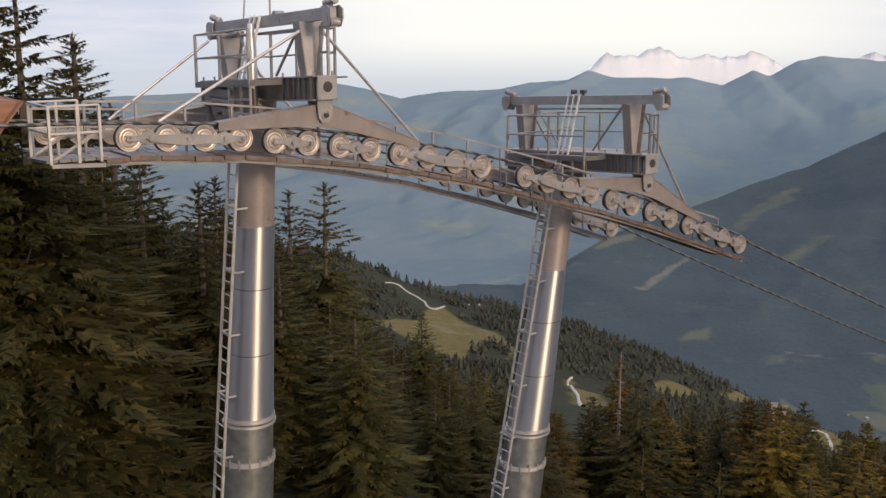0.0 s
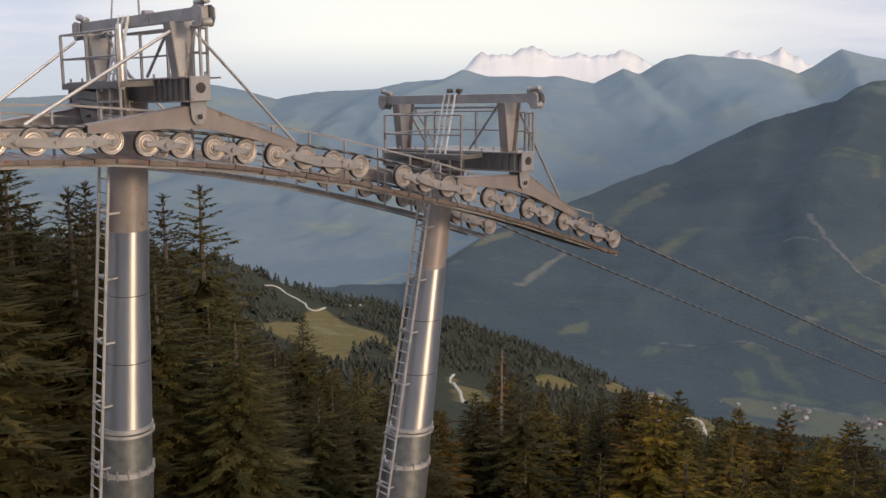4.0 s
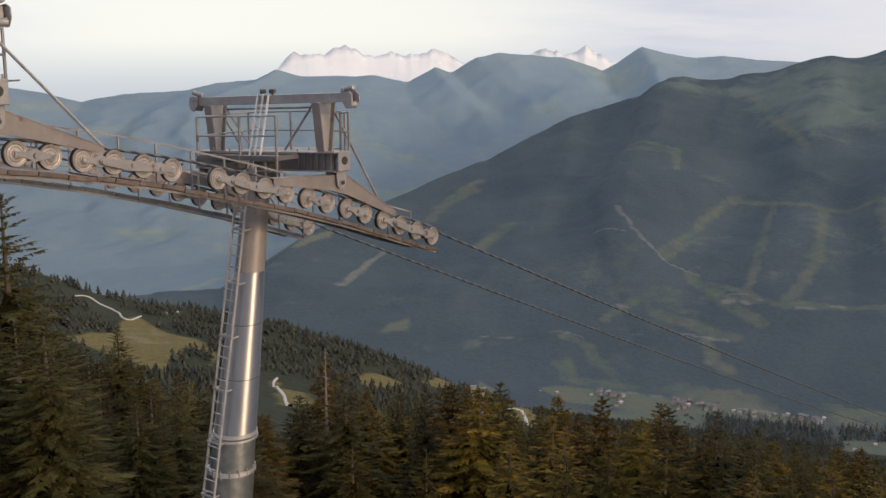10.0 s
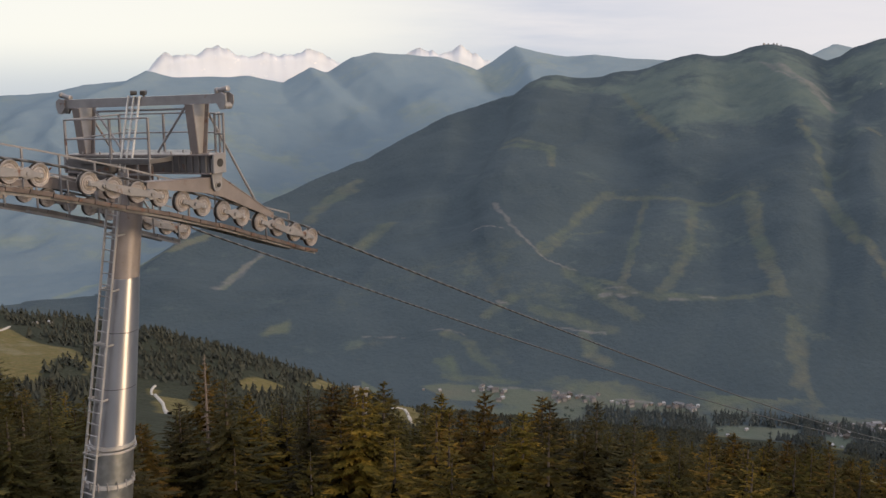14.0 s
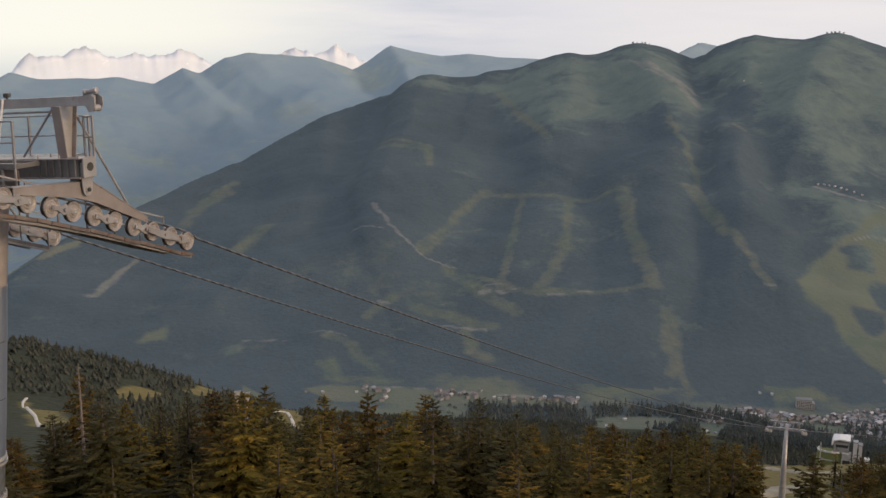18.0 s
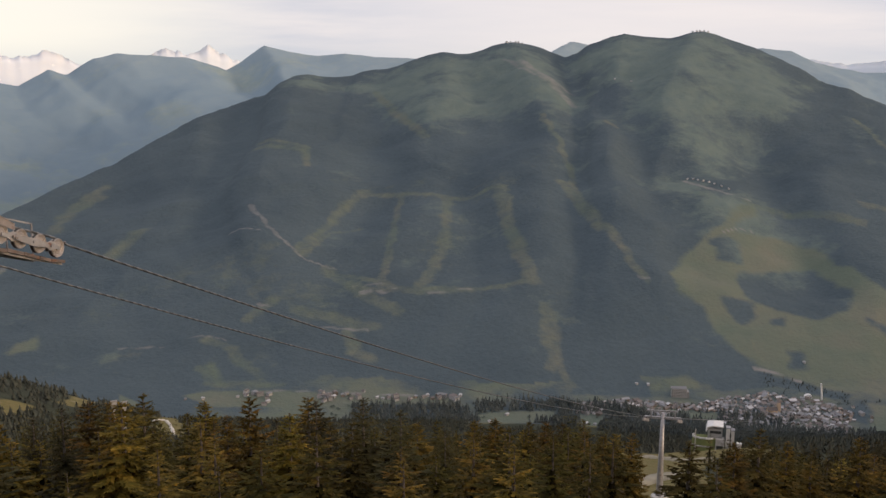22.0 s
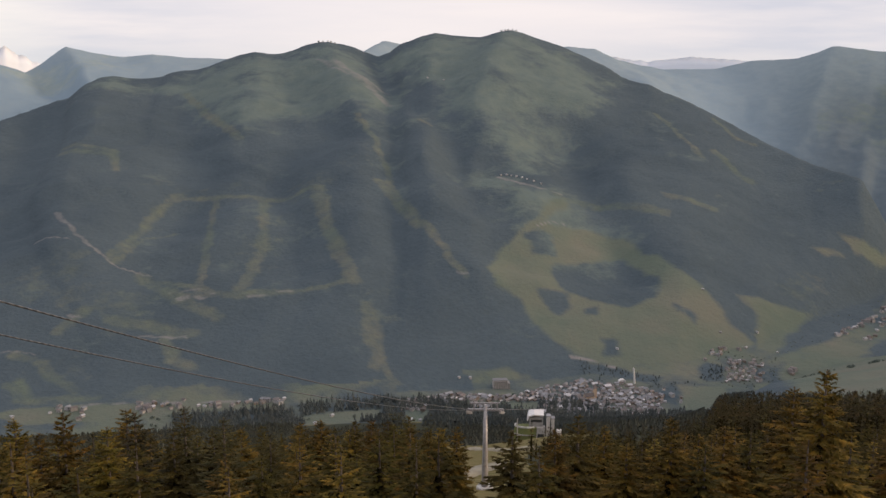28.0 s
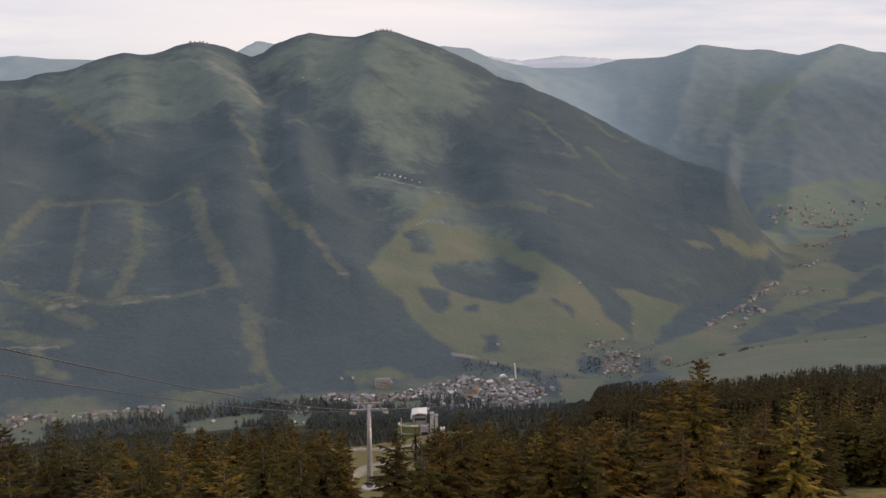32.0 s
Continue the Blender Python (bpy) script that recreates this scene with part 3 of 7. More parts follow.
SHAPES += [
    ('wood', 0, [60.9, 1880, 62.3, 1938, 63.5, 2018, 65, 2140, 65.7, 2264, 66.2, 2408, 66, 2522, 64, 2414, 62.65, 2110, 61.2, 1960]),
    ('wood', 0, [29.5, 1470, 36, 1470, 35.8, 1528, 32, 1534, 29.6, 1536]),
    ('wood', 0, [40.3, 1460, 41.7, 1460, 41.6, 1548, 40.4, 1548]),
    ('wood', 0, [42.9, 1460, 45.2, 1460, 45.1, 1540, 43.9, 1552, 43, 1530]),
    ('wood', 0, [45.2, 1460, 47.3, 1460, 47.3, 1536, 46.2, 1530, 45.2, 1524]),
    ('wood', 0, [48.4, 1420, 56.2, 1420, 55.9, 1492, 52, 1498, 48.6, 1500]),
]
SHAPES += [
    ('meadow', 0, [20.5, 1612, 22.3, 1620, 25, 1604, 27.5, 1588, 30.6, 1568, 34.8, 1560, 34.8, 1540, 30.5, 1535, 28.2, 1535, 22.3, 1560]),
    ('bare', 5, [25, 1606, 27.5, 1590, 30.6, 1572, 34.8, 1562]),
    ('bare', 5, [25, 1606, 25.1, 1556]),
    ('meadow', 0, [36.3, 1500, 37.8, 1512, 40.4, 1520, 40.4, 1492, 38.5, 1430, 36.6, 1404]),
    ('meadow', 0, [41.6, 1496, 42.9, 1500, 43.3, 1400, 41.7, 1400]),
    ('meadow', 0, [21.7, 1706, 22.2, 1710, 22.55, 1656, 23.5, 1622, 26.1, 1622, 26.1, 1612, 22.3, 1632]),
    ('meadow', 0, [45.75, 1640, 46.5, 1648, 47.9, 1656, 48.03, 1644, 45.9, 1632]),
]
SHAPES += [
    ('meadow', 0, [47.3, 1524, 48.9, 1524, 48.9, 1556, 47.3, 1546]),
]
SHAPES += [
    ('wood', 0, [48.3, 1644, 49.5, 1646, 51.2, 1672, 53, 1672, 55, 1655, 55.2, 1690, 53, 1712, 51, 1710, 49, 1695, 48.2, 1685]),
    ('wood', 0, [41, 1580, 43.5, 1592, 45.4, 1592, 45.4, 1640, 43, 1660, 41, 1660]),
    ('wood', 0, [57.2, 1690, 58.2, 1702, 58.4, 1760, 57.6, 1778, 57, 1742]),
]
SHAPES += [
    ('alp', 0, [26.19, 3259, 27.51, 3284, 30.17, 3214, 34.03, 3234, 37.38, 3268, 39.9, 3224, 41.3, 2768, 40.01, 2716, 38.45, 2774, 37.31, 2776, 35.61, 2744, 33.64, 2660, 32, 2834, 30.68, 3078, 28.81, 3146, 27.22, 3138]),
    ('alp', 0, [40.04, 3230, 43.3, 3272, 47.1, 3262, 49.51, 3192, 52.35, 3122, 51.54, 2846, 49.29, 2756, 50.19, 2650, 47.92, 2408, 46.19, 2476, 44.16, 2648, 42.3, 2930]),
    ('alp', 0, [44.32, 2332, 46.2, 2382, 50.26, 2302, 53.74, 2218, 52.93, 2140, 48.89, 2012, 47.98, 2090, 46.5, 2252]),
    ('thin', 30, [57.25, 2980, 58.24, 2868, 59.06, 2856]),
    ('thin', 26, [57.25, 2714, 58.19, 2648, 59.04, 2584]),
    ('thin', 24, [54.36, 2904, 55.51, 2784, 56.67, 2642]),
    ('thin', 40, [50.83, 2310, 52.85, 2294, 55.13, 2270]),
    ('scree', 26, [38.21, 3098, 39.6, 2958, 41.02, 2918]),
    ('scree', 20, [37.37, 3138, 39.32, 2942, 41.01, 2804]),
]
SHAPES += [
    ('thin', 26, [39.29, 2698, 39.86, 2620, 40.99, 2326, 41.27, 2228]),
    ('thin', 24, [42.58, 2648, 43.16, 2616]),
    ('thin', 30, [25.2, 2718, 27.32, 2636, 27.4, 2522]),
    ('thin', 34, [30.95, 3084, 32.82, 2738, 33.36, 2652]),
    ('bare', 8, [46.63, 2372, 47.64, 2338, 48.8, 2326, 50.11, 2314]),
    ('thin', 36, [49.53, 2312, 50.26, 2302]),
    ('thin', 26, [29.41, 1970, 32.49, 1878, 35.95, 1870]),
    ('thin', 20, [27.26, 2046, 28.69, 2170, 30.09, 2212]),
    ('bare', 6, [29.66, 1920, 31.22, 1916]),
]
SHAPES += [
    ('bare', 6, [29.93, 1894, 31.34, 1882, 31.92, 1892]),
    ('bare', 5, [33.63, 1864, 35.95, 1876]),
    ('thin', 22, [40.04, 1788, 40.17, 1662, 41.21, 1604]),
    ('thin', 50, [26.83, 1854, 28.47, 1828, 30.41, 1778]),
    ('thin', 34, [29.27, 1772, 29.78, 1694, 30.62, 1670]),
]
SHAPES += [
    ('strip', 34, [2.4, 2212, 3.99, 2294, 5.15, 2274, 6.62, 2378, 8.08, 2344, 9.84, 2420]),
    ('strip', 22, [10.39, 2100, 11.28, 2202, 12.47, 2278]),
]
SHAPES += [
    ('wood', 0, [66.65, 3856, 68.5, 4078, 71.25, 4068, 71.61, 3456, 69.85, 3396, 67.94, 3482]),
    ('wood', 0, [59.58, 2900, 61.49, 3466, 63.39, 3582, 63.98, 3398, 62.38, 3286]),
]
SHAPES += [
    ('clearing', 0, [30.18, 2390, 33.82, 2354, 37.09, 2292, 38.05, 2064, 38.74, 1882, 33.92, 1862, 29.39, 1926, 27.02, 2084]),
    ('clearing', 0, [38.45, 2716, 41.01, 2782, 43.02, 2236, 44.19, 2020, 43.02, 1998, 40.98, 2262, 39.56, 2434]),
    ('clearing', 0, [49.84, 2840, 52.35, 3084, 56.63, 2742, 58.92, 2560, 56.41, 2578, 52.74, 2628]),
]
SHAPES += [
    ('path', 4, [50.55, 1718, 51.38, 1716, 52.8, 1710]),
    ('meadow', 0, [45.73, 1654, 47.23, 1666, 47.98, 1662, 47.83, 1650, 45.73, 1638]),
]
SHAPES += [
    ('wood', 0, [63.2, 2250, 63.9, 3250, 65.5, 3190, 65.9, 2560, 65.6, 2380, 64.6, 2250]),
    ('meadow', 0, [63.36, 2414, 64.47, 2416, 65.61, 2438, 66.87, 2612, 66.74, 2462, 65.43, 2394, 64.23, 2374]),
    ('meadow', 0, [62.22, 2336, 63.12, 2348, 63.74, 2344, 62.85, 2320]),
    ('meadow', 0, [65.99, 3098, 67.86, 3120, 69.97, 3210, 70.05, 3024, 69.57, 2872, 68.06, 2654, 66.63, 2644]),
    ('meadow', 0, [66.91, 2436, 67.57, 2538, 70.2, 2584, 70.26, 2430, 70.05, 2316, 68.24, 2190, 66.37, 2098, 67.5, 2320]),
    ('meadow', 0, [61.36, 1808, 63.09, 1908, 65.05, 1946, 68.86, 2018, 72.18, 2112, 72.31, 1500]),
    ('meadow', 0, [69.56, 2228, 71.08, 2344, 72.05, 2370, 71.37, 2286]),
    ('wood', 0, [64.58, 3246, 65.42, 3190, 66.0, 3096, 65.23, 3132, 64.56, 2626]),
    ('wood', 0, [63.46, 2518, 64.7, 2480, 64.72, 2464, 63.88, 2454]),
    ('wood', 0, [64.64, 2584, 66.02, 3050, 67.12, 2982, 66.6, 2972, 65.22, 2588]),
    ('wood', 0, [64.99, 2484, 67.43, 2908, 69.68, 2970, 69.51, 2916, 67.18, 2880, 65.55, 2526]),
    ('wood', 0, [66.49, 2508, 67.6, 2594, 66.97, 2374, 66.22, 2410]),
    ('wood', 0, [67.02, 2880, 67.5, 2876, 67.8, 2782, 67.26, 2814]),
    ('wood', 0, [70.0, 2832, 70.83, 3024, 71.78, 3102, 71.94, 2634, 70.48, 2522, 69.4, 2618]),
    ('wood', 0, [70.4, 2410, 71.25, 2554, 71.95, 2616, 72.01, 2468, 70.58, 2310, 68.78, 2184, 68.76, 2220, 70.06, 2298]),
    ('wood', 0, [68.81, 2112, 70.34, 2244, 72.06, 2344, 72.17, 2128, 70.44, 2070, 68.81, 2016]),
    ('wood', 0, [65.32, 1988, 66.39, 2062, 67.73, 2126, 68.06, 2012, 66.72, 1946, 65.07, 1904]),
    ('wood', 0, [59.39, 1764, 61.31, 1906, 63.31, 2054, 64.96, 2158, 64.98, 2098, 63.34, 1984, 61.67, 1894]),
]


def inside(poly, px, py):
    hit = np.zeros(px.shape, bool)
    n = len(poly)
    for k in range(n):
        (x0, y0), (x1, y1) = poly[k], poly[(k + 1) % n]
        if y0 == y1:
            continue
        cross = ((y0 > py) != (y1 > py)) & (px < (x1 - x0) * (py - y0) / (y1 - y0) + x0)
        hit ^= cross
    return hit


def near_strip(poly, px, py):
    best = np.full(px.shape, 1e9)
    for (x0, y0), (x1, y1) in zip(poly, poly[1:]):
        dx, dy = x1 - x0, y1 - y0
        f = np.clip(((px - x0) * dx + (py - y0) * dy) / (dx * dx + dy * dy), 0, 1)
        best = np.minimum(best, np.hypot(px - x0 - f * dx, py - y0 - f * dy))
    return best


def cover(x, y, z):
    """Red meadow, green bare ground, blue alpine grass above the trees, alpha the near hill."""
    az, r = np.degrees(np.arctan2(x, y)), np.hypot(x, y)
    n1 = fbm(x / 90, y / 90, 4, 41)
    m = np.zeros(x.shape)
    g = np.zeros(x.shape)
    # valley floor and its open right-hand end
    m = np.where((z < -545) & (r > 1470) & (az > 19), (0.42 + 0.8 * n1) * np.clip((az - 20) / 2, 0, 1), m)
    m = np.where((az > 60) & (r > 1600) & (z < table(az, [60, -540, 64, -535, 67, -470, 70, -400, 75, -360])), 0.66 + 0.8 * fbm(x / 110, y / 110, 4, 77), m)
    m = np.where((r > 2600) & (az > 62) & (z > -470), 0.35 + 0.7 * fbm(x / 200, y / 200, 4, 78), m)
    # scattered clearings on the lower slopes
    m = np.maximum(m, np.where((r > 1500) & (r < 2500), 0.10 + 0.42 * fbm(x / 170, y / 170, 4, 51), 0))
    m = np.maximum(m, np.where((r > 2500) & (r > table(az, R8) + 60) & (az < 30), 0.22 + 0.75 * fbm(x / 170, y / 170, 4, 85), 0))
    wob = fbm(x / 40, y / 40, 3, 61) * 8
    high, thick = np.zeros(x.shape), np.zeros(x.shape)
    ca_, sa_ = x + wob, y - wob
    for kind, width, flat in SHAPES:
        pts = [polar(a, rr) for a, rr in zip(flat[0::2], flat[1::2])]
        lo, hi = min(flat[0::2]) - 2, max(flat[0::2]) + 2
        sel = (az > lo) & (az < hi) & (r > min(flat[1::2]) - 80) & (r < max(flat[1::2]) + 80)
        sx, sy = ca_[sel], sa_[sel]
        if width == 0:
            ins = inside(pts, sx, sy)
            far = near_strip(pts + pts[:1], sx, sy)
            w = np.clip(0.5 + np.where(ins, far, -far) / (26.0 if flat[1] > 1640 else 10.0), 0, 1)
        else:
            if width < 12:
                sx, sy = x[sel], y[sel]
            w = np.clip(1.5 - near_strip(pts, sx, sy) / max(width * (0.42 if kind == "thin" else 0.3), 3.0), 0, 1)
        if kind in ("alp", "clearing"):
            high[sel] = np.maximum(high[sel], np.clip(0.5 + np.where(ins, far, -far) / (150 if kind == "alp" else 60), 0, 1) * (1 if kind == "alp" else 0.2))
        elif kind == "meadow":
            m[sel] = np.maximum(m[sel], w)
        elif kind == "wood":
            m[sel] = np.minimum(m[sel], 1 - w)
            thick[sel] = np.maximum(thick[sel], w)
        elif kind in ("thin", "strip"):
            m[sel] = np.maximum(m[sel], w * (0.54 if kind == "thin" else 1.0))
        else:
            g[sel] = np.maximum(g[sel], w * ((0.9 if flat[1] < 1400 else 0.62) if kind == "bare" else 1.0 if kind == "path" else 0.5))
    thick = np.clip(thick + 0.25 * n1, 0, 1)
    treeline = table(az, [-30, -200, 10, -200, 28, -230, 34, -300, 40, -360, 48, -350, 55, -290, 66, -300, 80, -300])
    tongues = 70 * fbm(x / 430, y / 430, 4, 21) + 45 * fbm(x / 150, y / 150, 3, 23)
    alp = np.clip(0.5 + (z - treeline + tongues) / 230, 0, 1) * (r > 1500)
    ridge = np.clip(0.5 + (r - table(az, R8) - 40) / 60, 0, 1)
    alp = alp * ridge + np.clip(high + 0.16 * n1, 0, 1) * (1 - ridge)
    alp = np.where(r > 3000, alp * (1 - thick), alp)
    near = np.clip((1440 - r) / 40, 0, 1) * np.where(az > 57, np.clip((640 - r) / 80, 0, 1), 1)
    aw, rw = az + 0.5 * fbm(x / 25, y / 25, 3, 91), r * (1 + 0.06 * fbm(x / 40, y / 40, 3, 92))
    lawn = ((aw > 43.6) & (aw < 48.4) & (rw > 88) & (rw < 520)) | ((aw > 70.2) & (rw > 98) & (rw < 124)) | ((aw > 45) & (aw < 52) & (rw > 380) & (rw < 720)) | ((aw > 37) & (aw < 41.5) & (rw > 800) & (rw < 905))
    m = np.where(lawn, 1.0, m)
    g = np.where((m > 0.5) & (r > 500) & (r < 1000) & (az < 25), np.maximum(g, 0.20 + 0.16 * fbm(x / 60, y / 60, 3, 95)), g)
    g = np.where(lawn & (az < 50) & (r > 200) & (r < 400), 0.14 + 0.14 * fbm(x / 20, y / 20, 3, 93), g)
    return m, g, alp, near


cm, cg, ca, cn = cover(GX, GY, GZ)
# how far the painted haze gives way towards the valley floor
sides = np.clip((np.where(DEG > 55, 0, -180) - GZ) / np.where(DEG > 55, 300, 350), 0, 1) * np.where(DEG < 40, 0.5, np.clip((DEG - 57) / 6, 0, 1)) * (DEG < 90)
na, nr = GX.shape
idx = np.arange(na * nr).reshape(na, nr)
nxt = np.roll(idx, -1, axis=0)
quads = np.stack([idx[:, :-1], idx[:, 1:], nxt[:, 1:], nxt[:, :-1]], -1)
split = table(DEG[:, 0], [-30, 2150, 4, 2200, 8.6, 2500, 13.5, 2800, 20, 3100, 27, 3400, 50, 3400, 53, 3300, 57.8, 3100, 61.2, 2900, 64.3, 2750, 65.8, 2680, 67.3, 2760, 73, 3120, 80, 3350, 333, 2150])
behind = RR[:, :-1] > split[:, None]


def land_sheet(name, pick, mat, label, fourth):
    q = quads[pick]
    used, flat = np.unique(q.ravel(), return_inverse=True)
    P = np.stack([GX, GY, GZ], -1).reshape(-1, 3)[used]
    me = mesh_of(name, P, flat.reshape(-1, 4)[:, ::-1], mat, True)
    attr = me.color_attributes.new("cover", "FLOAT_COLOR", "POINT")
    col = np.stack([cm, cg, ca, fourth], -1).reshape(-1, 4)[used].astype(np.float32)
    attr.data.foreach_set("color", col.ravel())
    return tagged(new(name, me), label, "terrain", kind="structure")


land_sheet("ground", ~behind, M_LAND, "wooded mountain slopes and valley floor with meadows", cn)
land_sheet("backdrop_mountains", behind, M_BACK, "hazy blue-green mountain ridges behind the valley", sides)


# tracks: bearing and range by turns, width, made as thin graded beds on the ground
TRACKS = [(1.4, [-3.05, 884, -2.57, 904, -2.29, 904, -1.87, 884, -1.31, 872, -0.97, 844, -0.84, 816, -0.47, 812, -0.12, 828, 0.12, 848]),
          (1.2, [6.86, 640, 6.64, 624, 6.85, 472, 7.21, 440, 7.51, 304]),
          (2.4, [19.11, 852, 19.64, 928, 20.0, 848, 20.16, 732]),
          (4.0, [45.0, 440, 45.61, 448, 46.37, 400, 47.59, 356, 48.96, 360]),
          (3.6, [43.0, 166, 44.24, 176, 45.16, 192, 46.08, 208, 47.6, 209])]


def track(width, flat, mat):
    ctrl = np.array([polar(a, q) for a, q in zip(flat[0::2], flat[1::2])])
    s_ = np.concatenate([[0], np.cumsum(np.hypot(*np.diff(ctrl, axis=0).T))])
    u = np.arange(0, s_[-1], 3.0)
    px, py = np.interp(u, s_, ctrl[:, 0]), np.interp(u, s_, ctrl[:, 1])
    for _ in range(4):
        px[1:-1], py[1:-1] = (px[:-2] + 2 * px[1:-1] + px[2:]) / 4, (py[:-2] + 2 * py[1:-1] + py[2:]) / 4
    tx, ty = np.gradient(px), np.gradient(py)
    n = np.hypot(tx, ty)
    w = width / 2 * (1 + 0.15 * fbm(px / 15, py / 15, 2, 4))
    rows_ = []
    for f, dz in ((-1.25, -0.9), (-1, 0.7), (1, 0.7), (1.25, -0.9)):
        x, y = px - ty / n * w * f, py + tx / n * w * f
        rows_.append(np.stack([x, y, height(px, py) + dz], -1))
    P = np.stack(rows_, 1)
    ids = np.arange(P.shape[0] * 4).reshape(-1, 4)
    q = np.stack([ids[:-1, :-1], ids[1:, :-1], ids[1:, 1:], ids[:-1, 1:]], -1).reshape(-1, 4)
    return tagged(new("road", mesh_of("road", P.reshape(-1, 3), q, mat, True)), "pale gravel track across the slope", "track", kind="structure")


for width_, flat_ in TRACKS:
    track(width_, flat_, M_GRAVEL if width_ < 3.5 else M_TRACK)


def far_range(name, pairs, r, mat, label):
    """A far range behind everything: a ridge with depth, its foot well below the ridges in front."""
    azs = np.arange(pairs[0], pairs[-2], 0.06)
    el = np.interp(azs, pairs[0::2], pairs[1::2])
    el = el + (0.18 if r < 4840 else 0.08) * fbm(azs * 3.1, azs * 0 + 3.3, 5, 31)
    broad = np.convolve(np.pad(el, 30, mode="edge"), np.ones(61) / 61, mode="valid")
    rows_ = []
    for f, dr in ((0, 60), (1, 0), (0.85, -12), (0.7, -30), (0.45, -60), (0, -110)):
        rr = r + dr
        top = r * np.tan(np.radians(el * f ** 8 + broad * (1 - f ** 8)))
        foot = r * np.tan(radians(-4.6))
        z = foot + (top - foot) * f
        wob = (9 if r < 4840 else 0) * fbm(azs * 1.6 + f * 0.7, azs * 0 + f * 1.3, 2, 8) * (f < 1)
        rows_.append(np.stack([(rr + wob) * np.sin(np.radians(azs)), (rr + wob) * np.cos(np.radians(azs)), z], -1))
    P = np.stack(rows_, 1)
    n, k = P.shape[:2]
    ids = np.arange(n * k).reshape(n, k)
    q = np.stack([ids[:-1, :-1], ids[1:, :-1], ids[1:, 1:], ids[:-1, 1:]], -1).reshape(-1, 4)
    return tagged(new(name, mesh_of(name, P.reshape(-1, 3), q, mat, True)), label, "mountain range", kind="structure")


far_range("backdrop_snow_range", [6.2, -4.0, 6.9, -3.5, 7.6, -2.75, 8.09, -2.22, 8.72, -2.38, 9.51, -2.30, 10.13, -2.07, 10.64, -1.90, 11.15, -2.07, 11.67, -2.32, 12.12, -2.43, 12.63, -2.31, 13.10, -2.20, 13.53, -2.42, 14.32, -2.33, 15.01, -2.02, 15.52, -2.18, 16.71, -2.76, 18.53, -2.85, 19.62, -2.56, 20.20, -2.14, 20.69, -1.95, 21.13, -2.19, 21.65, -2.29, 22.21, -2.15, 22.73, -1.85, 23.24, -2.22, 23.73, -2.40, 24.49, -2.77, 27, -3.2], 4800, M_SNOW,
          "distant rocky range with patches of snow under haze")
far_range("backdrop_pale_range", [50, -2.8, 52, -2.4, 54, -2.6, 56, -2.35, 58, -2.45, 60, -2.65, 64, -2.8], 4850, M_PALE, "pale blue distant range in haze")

# ---- the chairlift line ----
LINE = Vector((math.sin(radians(54)), math.cos(radians(54)), 0))      # down the line
SIDE = Vector((-LINE.y, LINE.x, 0))                                   # across it, away from the camera
OFF_NEAR, GAUGE, LEAN = 18.755, 4.7, -0.072                           # LEAN: the far side hangs a little lower
FRAME = Matrix((LINE, SIDE, Vector((0, 0, 1)))).transposed().to_4x4()
FRAME.translation = SIDE * OFF_NEAR


def line_thing(name, base, label, category, group=""):
    return tagged(empty(name, FRAME @ Matrix.Translation(base)), label, category, group)


def lpart(name, bm, mat, base, parent, label="", smooth=False):
    """A part whose mesh is written in line coordinates: along, across, up."""
    bmesh.ops.translate(bm, vec=-Vector(base), verts=bm.verts)
    return part(name, bm, mat, parent, label, smooth)


def axle_z(l):
    a = np.clip(l, 4, 24)
    return float(np.interp(a, [4, 6.95, 9.05, 11.13, 13.23, 14.6, 15.82, 17.82, 19.9, 21.84, 23.15], [-2.1, -2.2, -2.34, -2.62, -3.0, -3.3, -3.62, -4.18, -4.84, -5.54, -6.03]))


WHEEL_R = 0.25
GROUPS = ([6.95 + 0.696 * k for k in range(12)], [15.82 + 0.667 * k for k in range(12)])


def wheel_meshes():
    turn = Matrix.Rotation(radians(90), 4, "X")
    rim = bmesh.new()
    face = [(0.05, 0.074), (0.075, 0.072), (0.082, 0.050), (0.115, 0.046), (0.120, 0.054), (0.132, 0.055), (0.137, 0.044), (0.168, 0.040), (0.176, 0.058), (0.194, 0.062), (0.199, 0.052), (0.206, 0.052), (0.211, 0.066), (0.234, 0.068), (0.24, 0.055), (0.24, 0.04)]
    spin(rim, [(q, -z) for q, z in face] + [(0.215, -0.035), (0.215, 0.035)] + face[::-1], 28, turn)
    tyre = bmesh.new()
    spin(tyre, [(0.212, -0.034), (0.246, -0.038), (0.25, -0.03), (0.236, -0.01), (0.236, 0.01), (0.25, 0.03), (0.246, 0.038), (0.212, 0.034)], 28, turn)
    hub = bmesh.new()
    spin(hub, [(0.045, -0.115), (0.06, -0.105), (0.06, -0.06), (0.03, -0.055), (0.03, 0.12)], 14, turn)
    out = []
    for nm, bm, mat in (("wheel", rim, M_WHEEL), ("tyre", tyre, M_RUBBER), ("hub", hub, M_GALV)):
        bm.normal_update()
        me = bpy.data.meshes.new(nm)
        bmesh.ops.recalc_face_normals(bm, faces=bm.faces)
        bm.to_mesh(me)
        bm.free()
        me.materials.append(mat)
        out.append(me)
    return out


RIM_ME, TYRE_ME, HUB_ME = wheel_meshes()


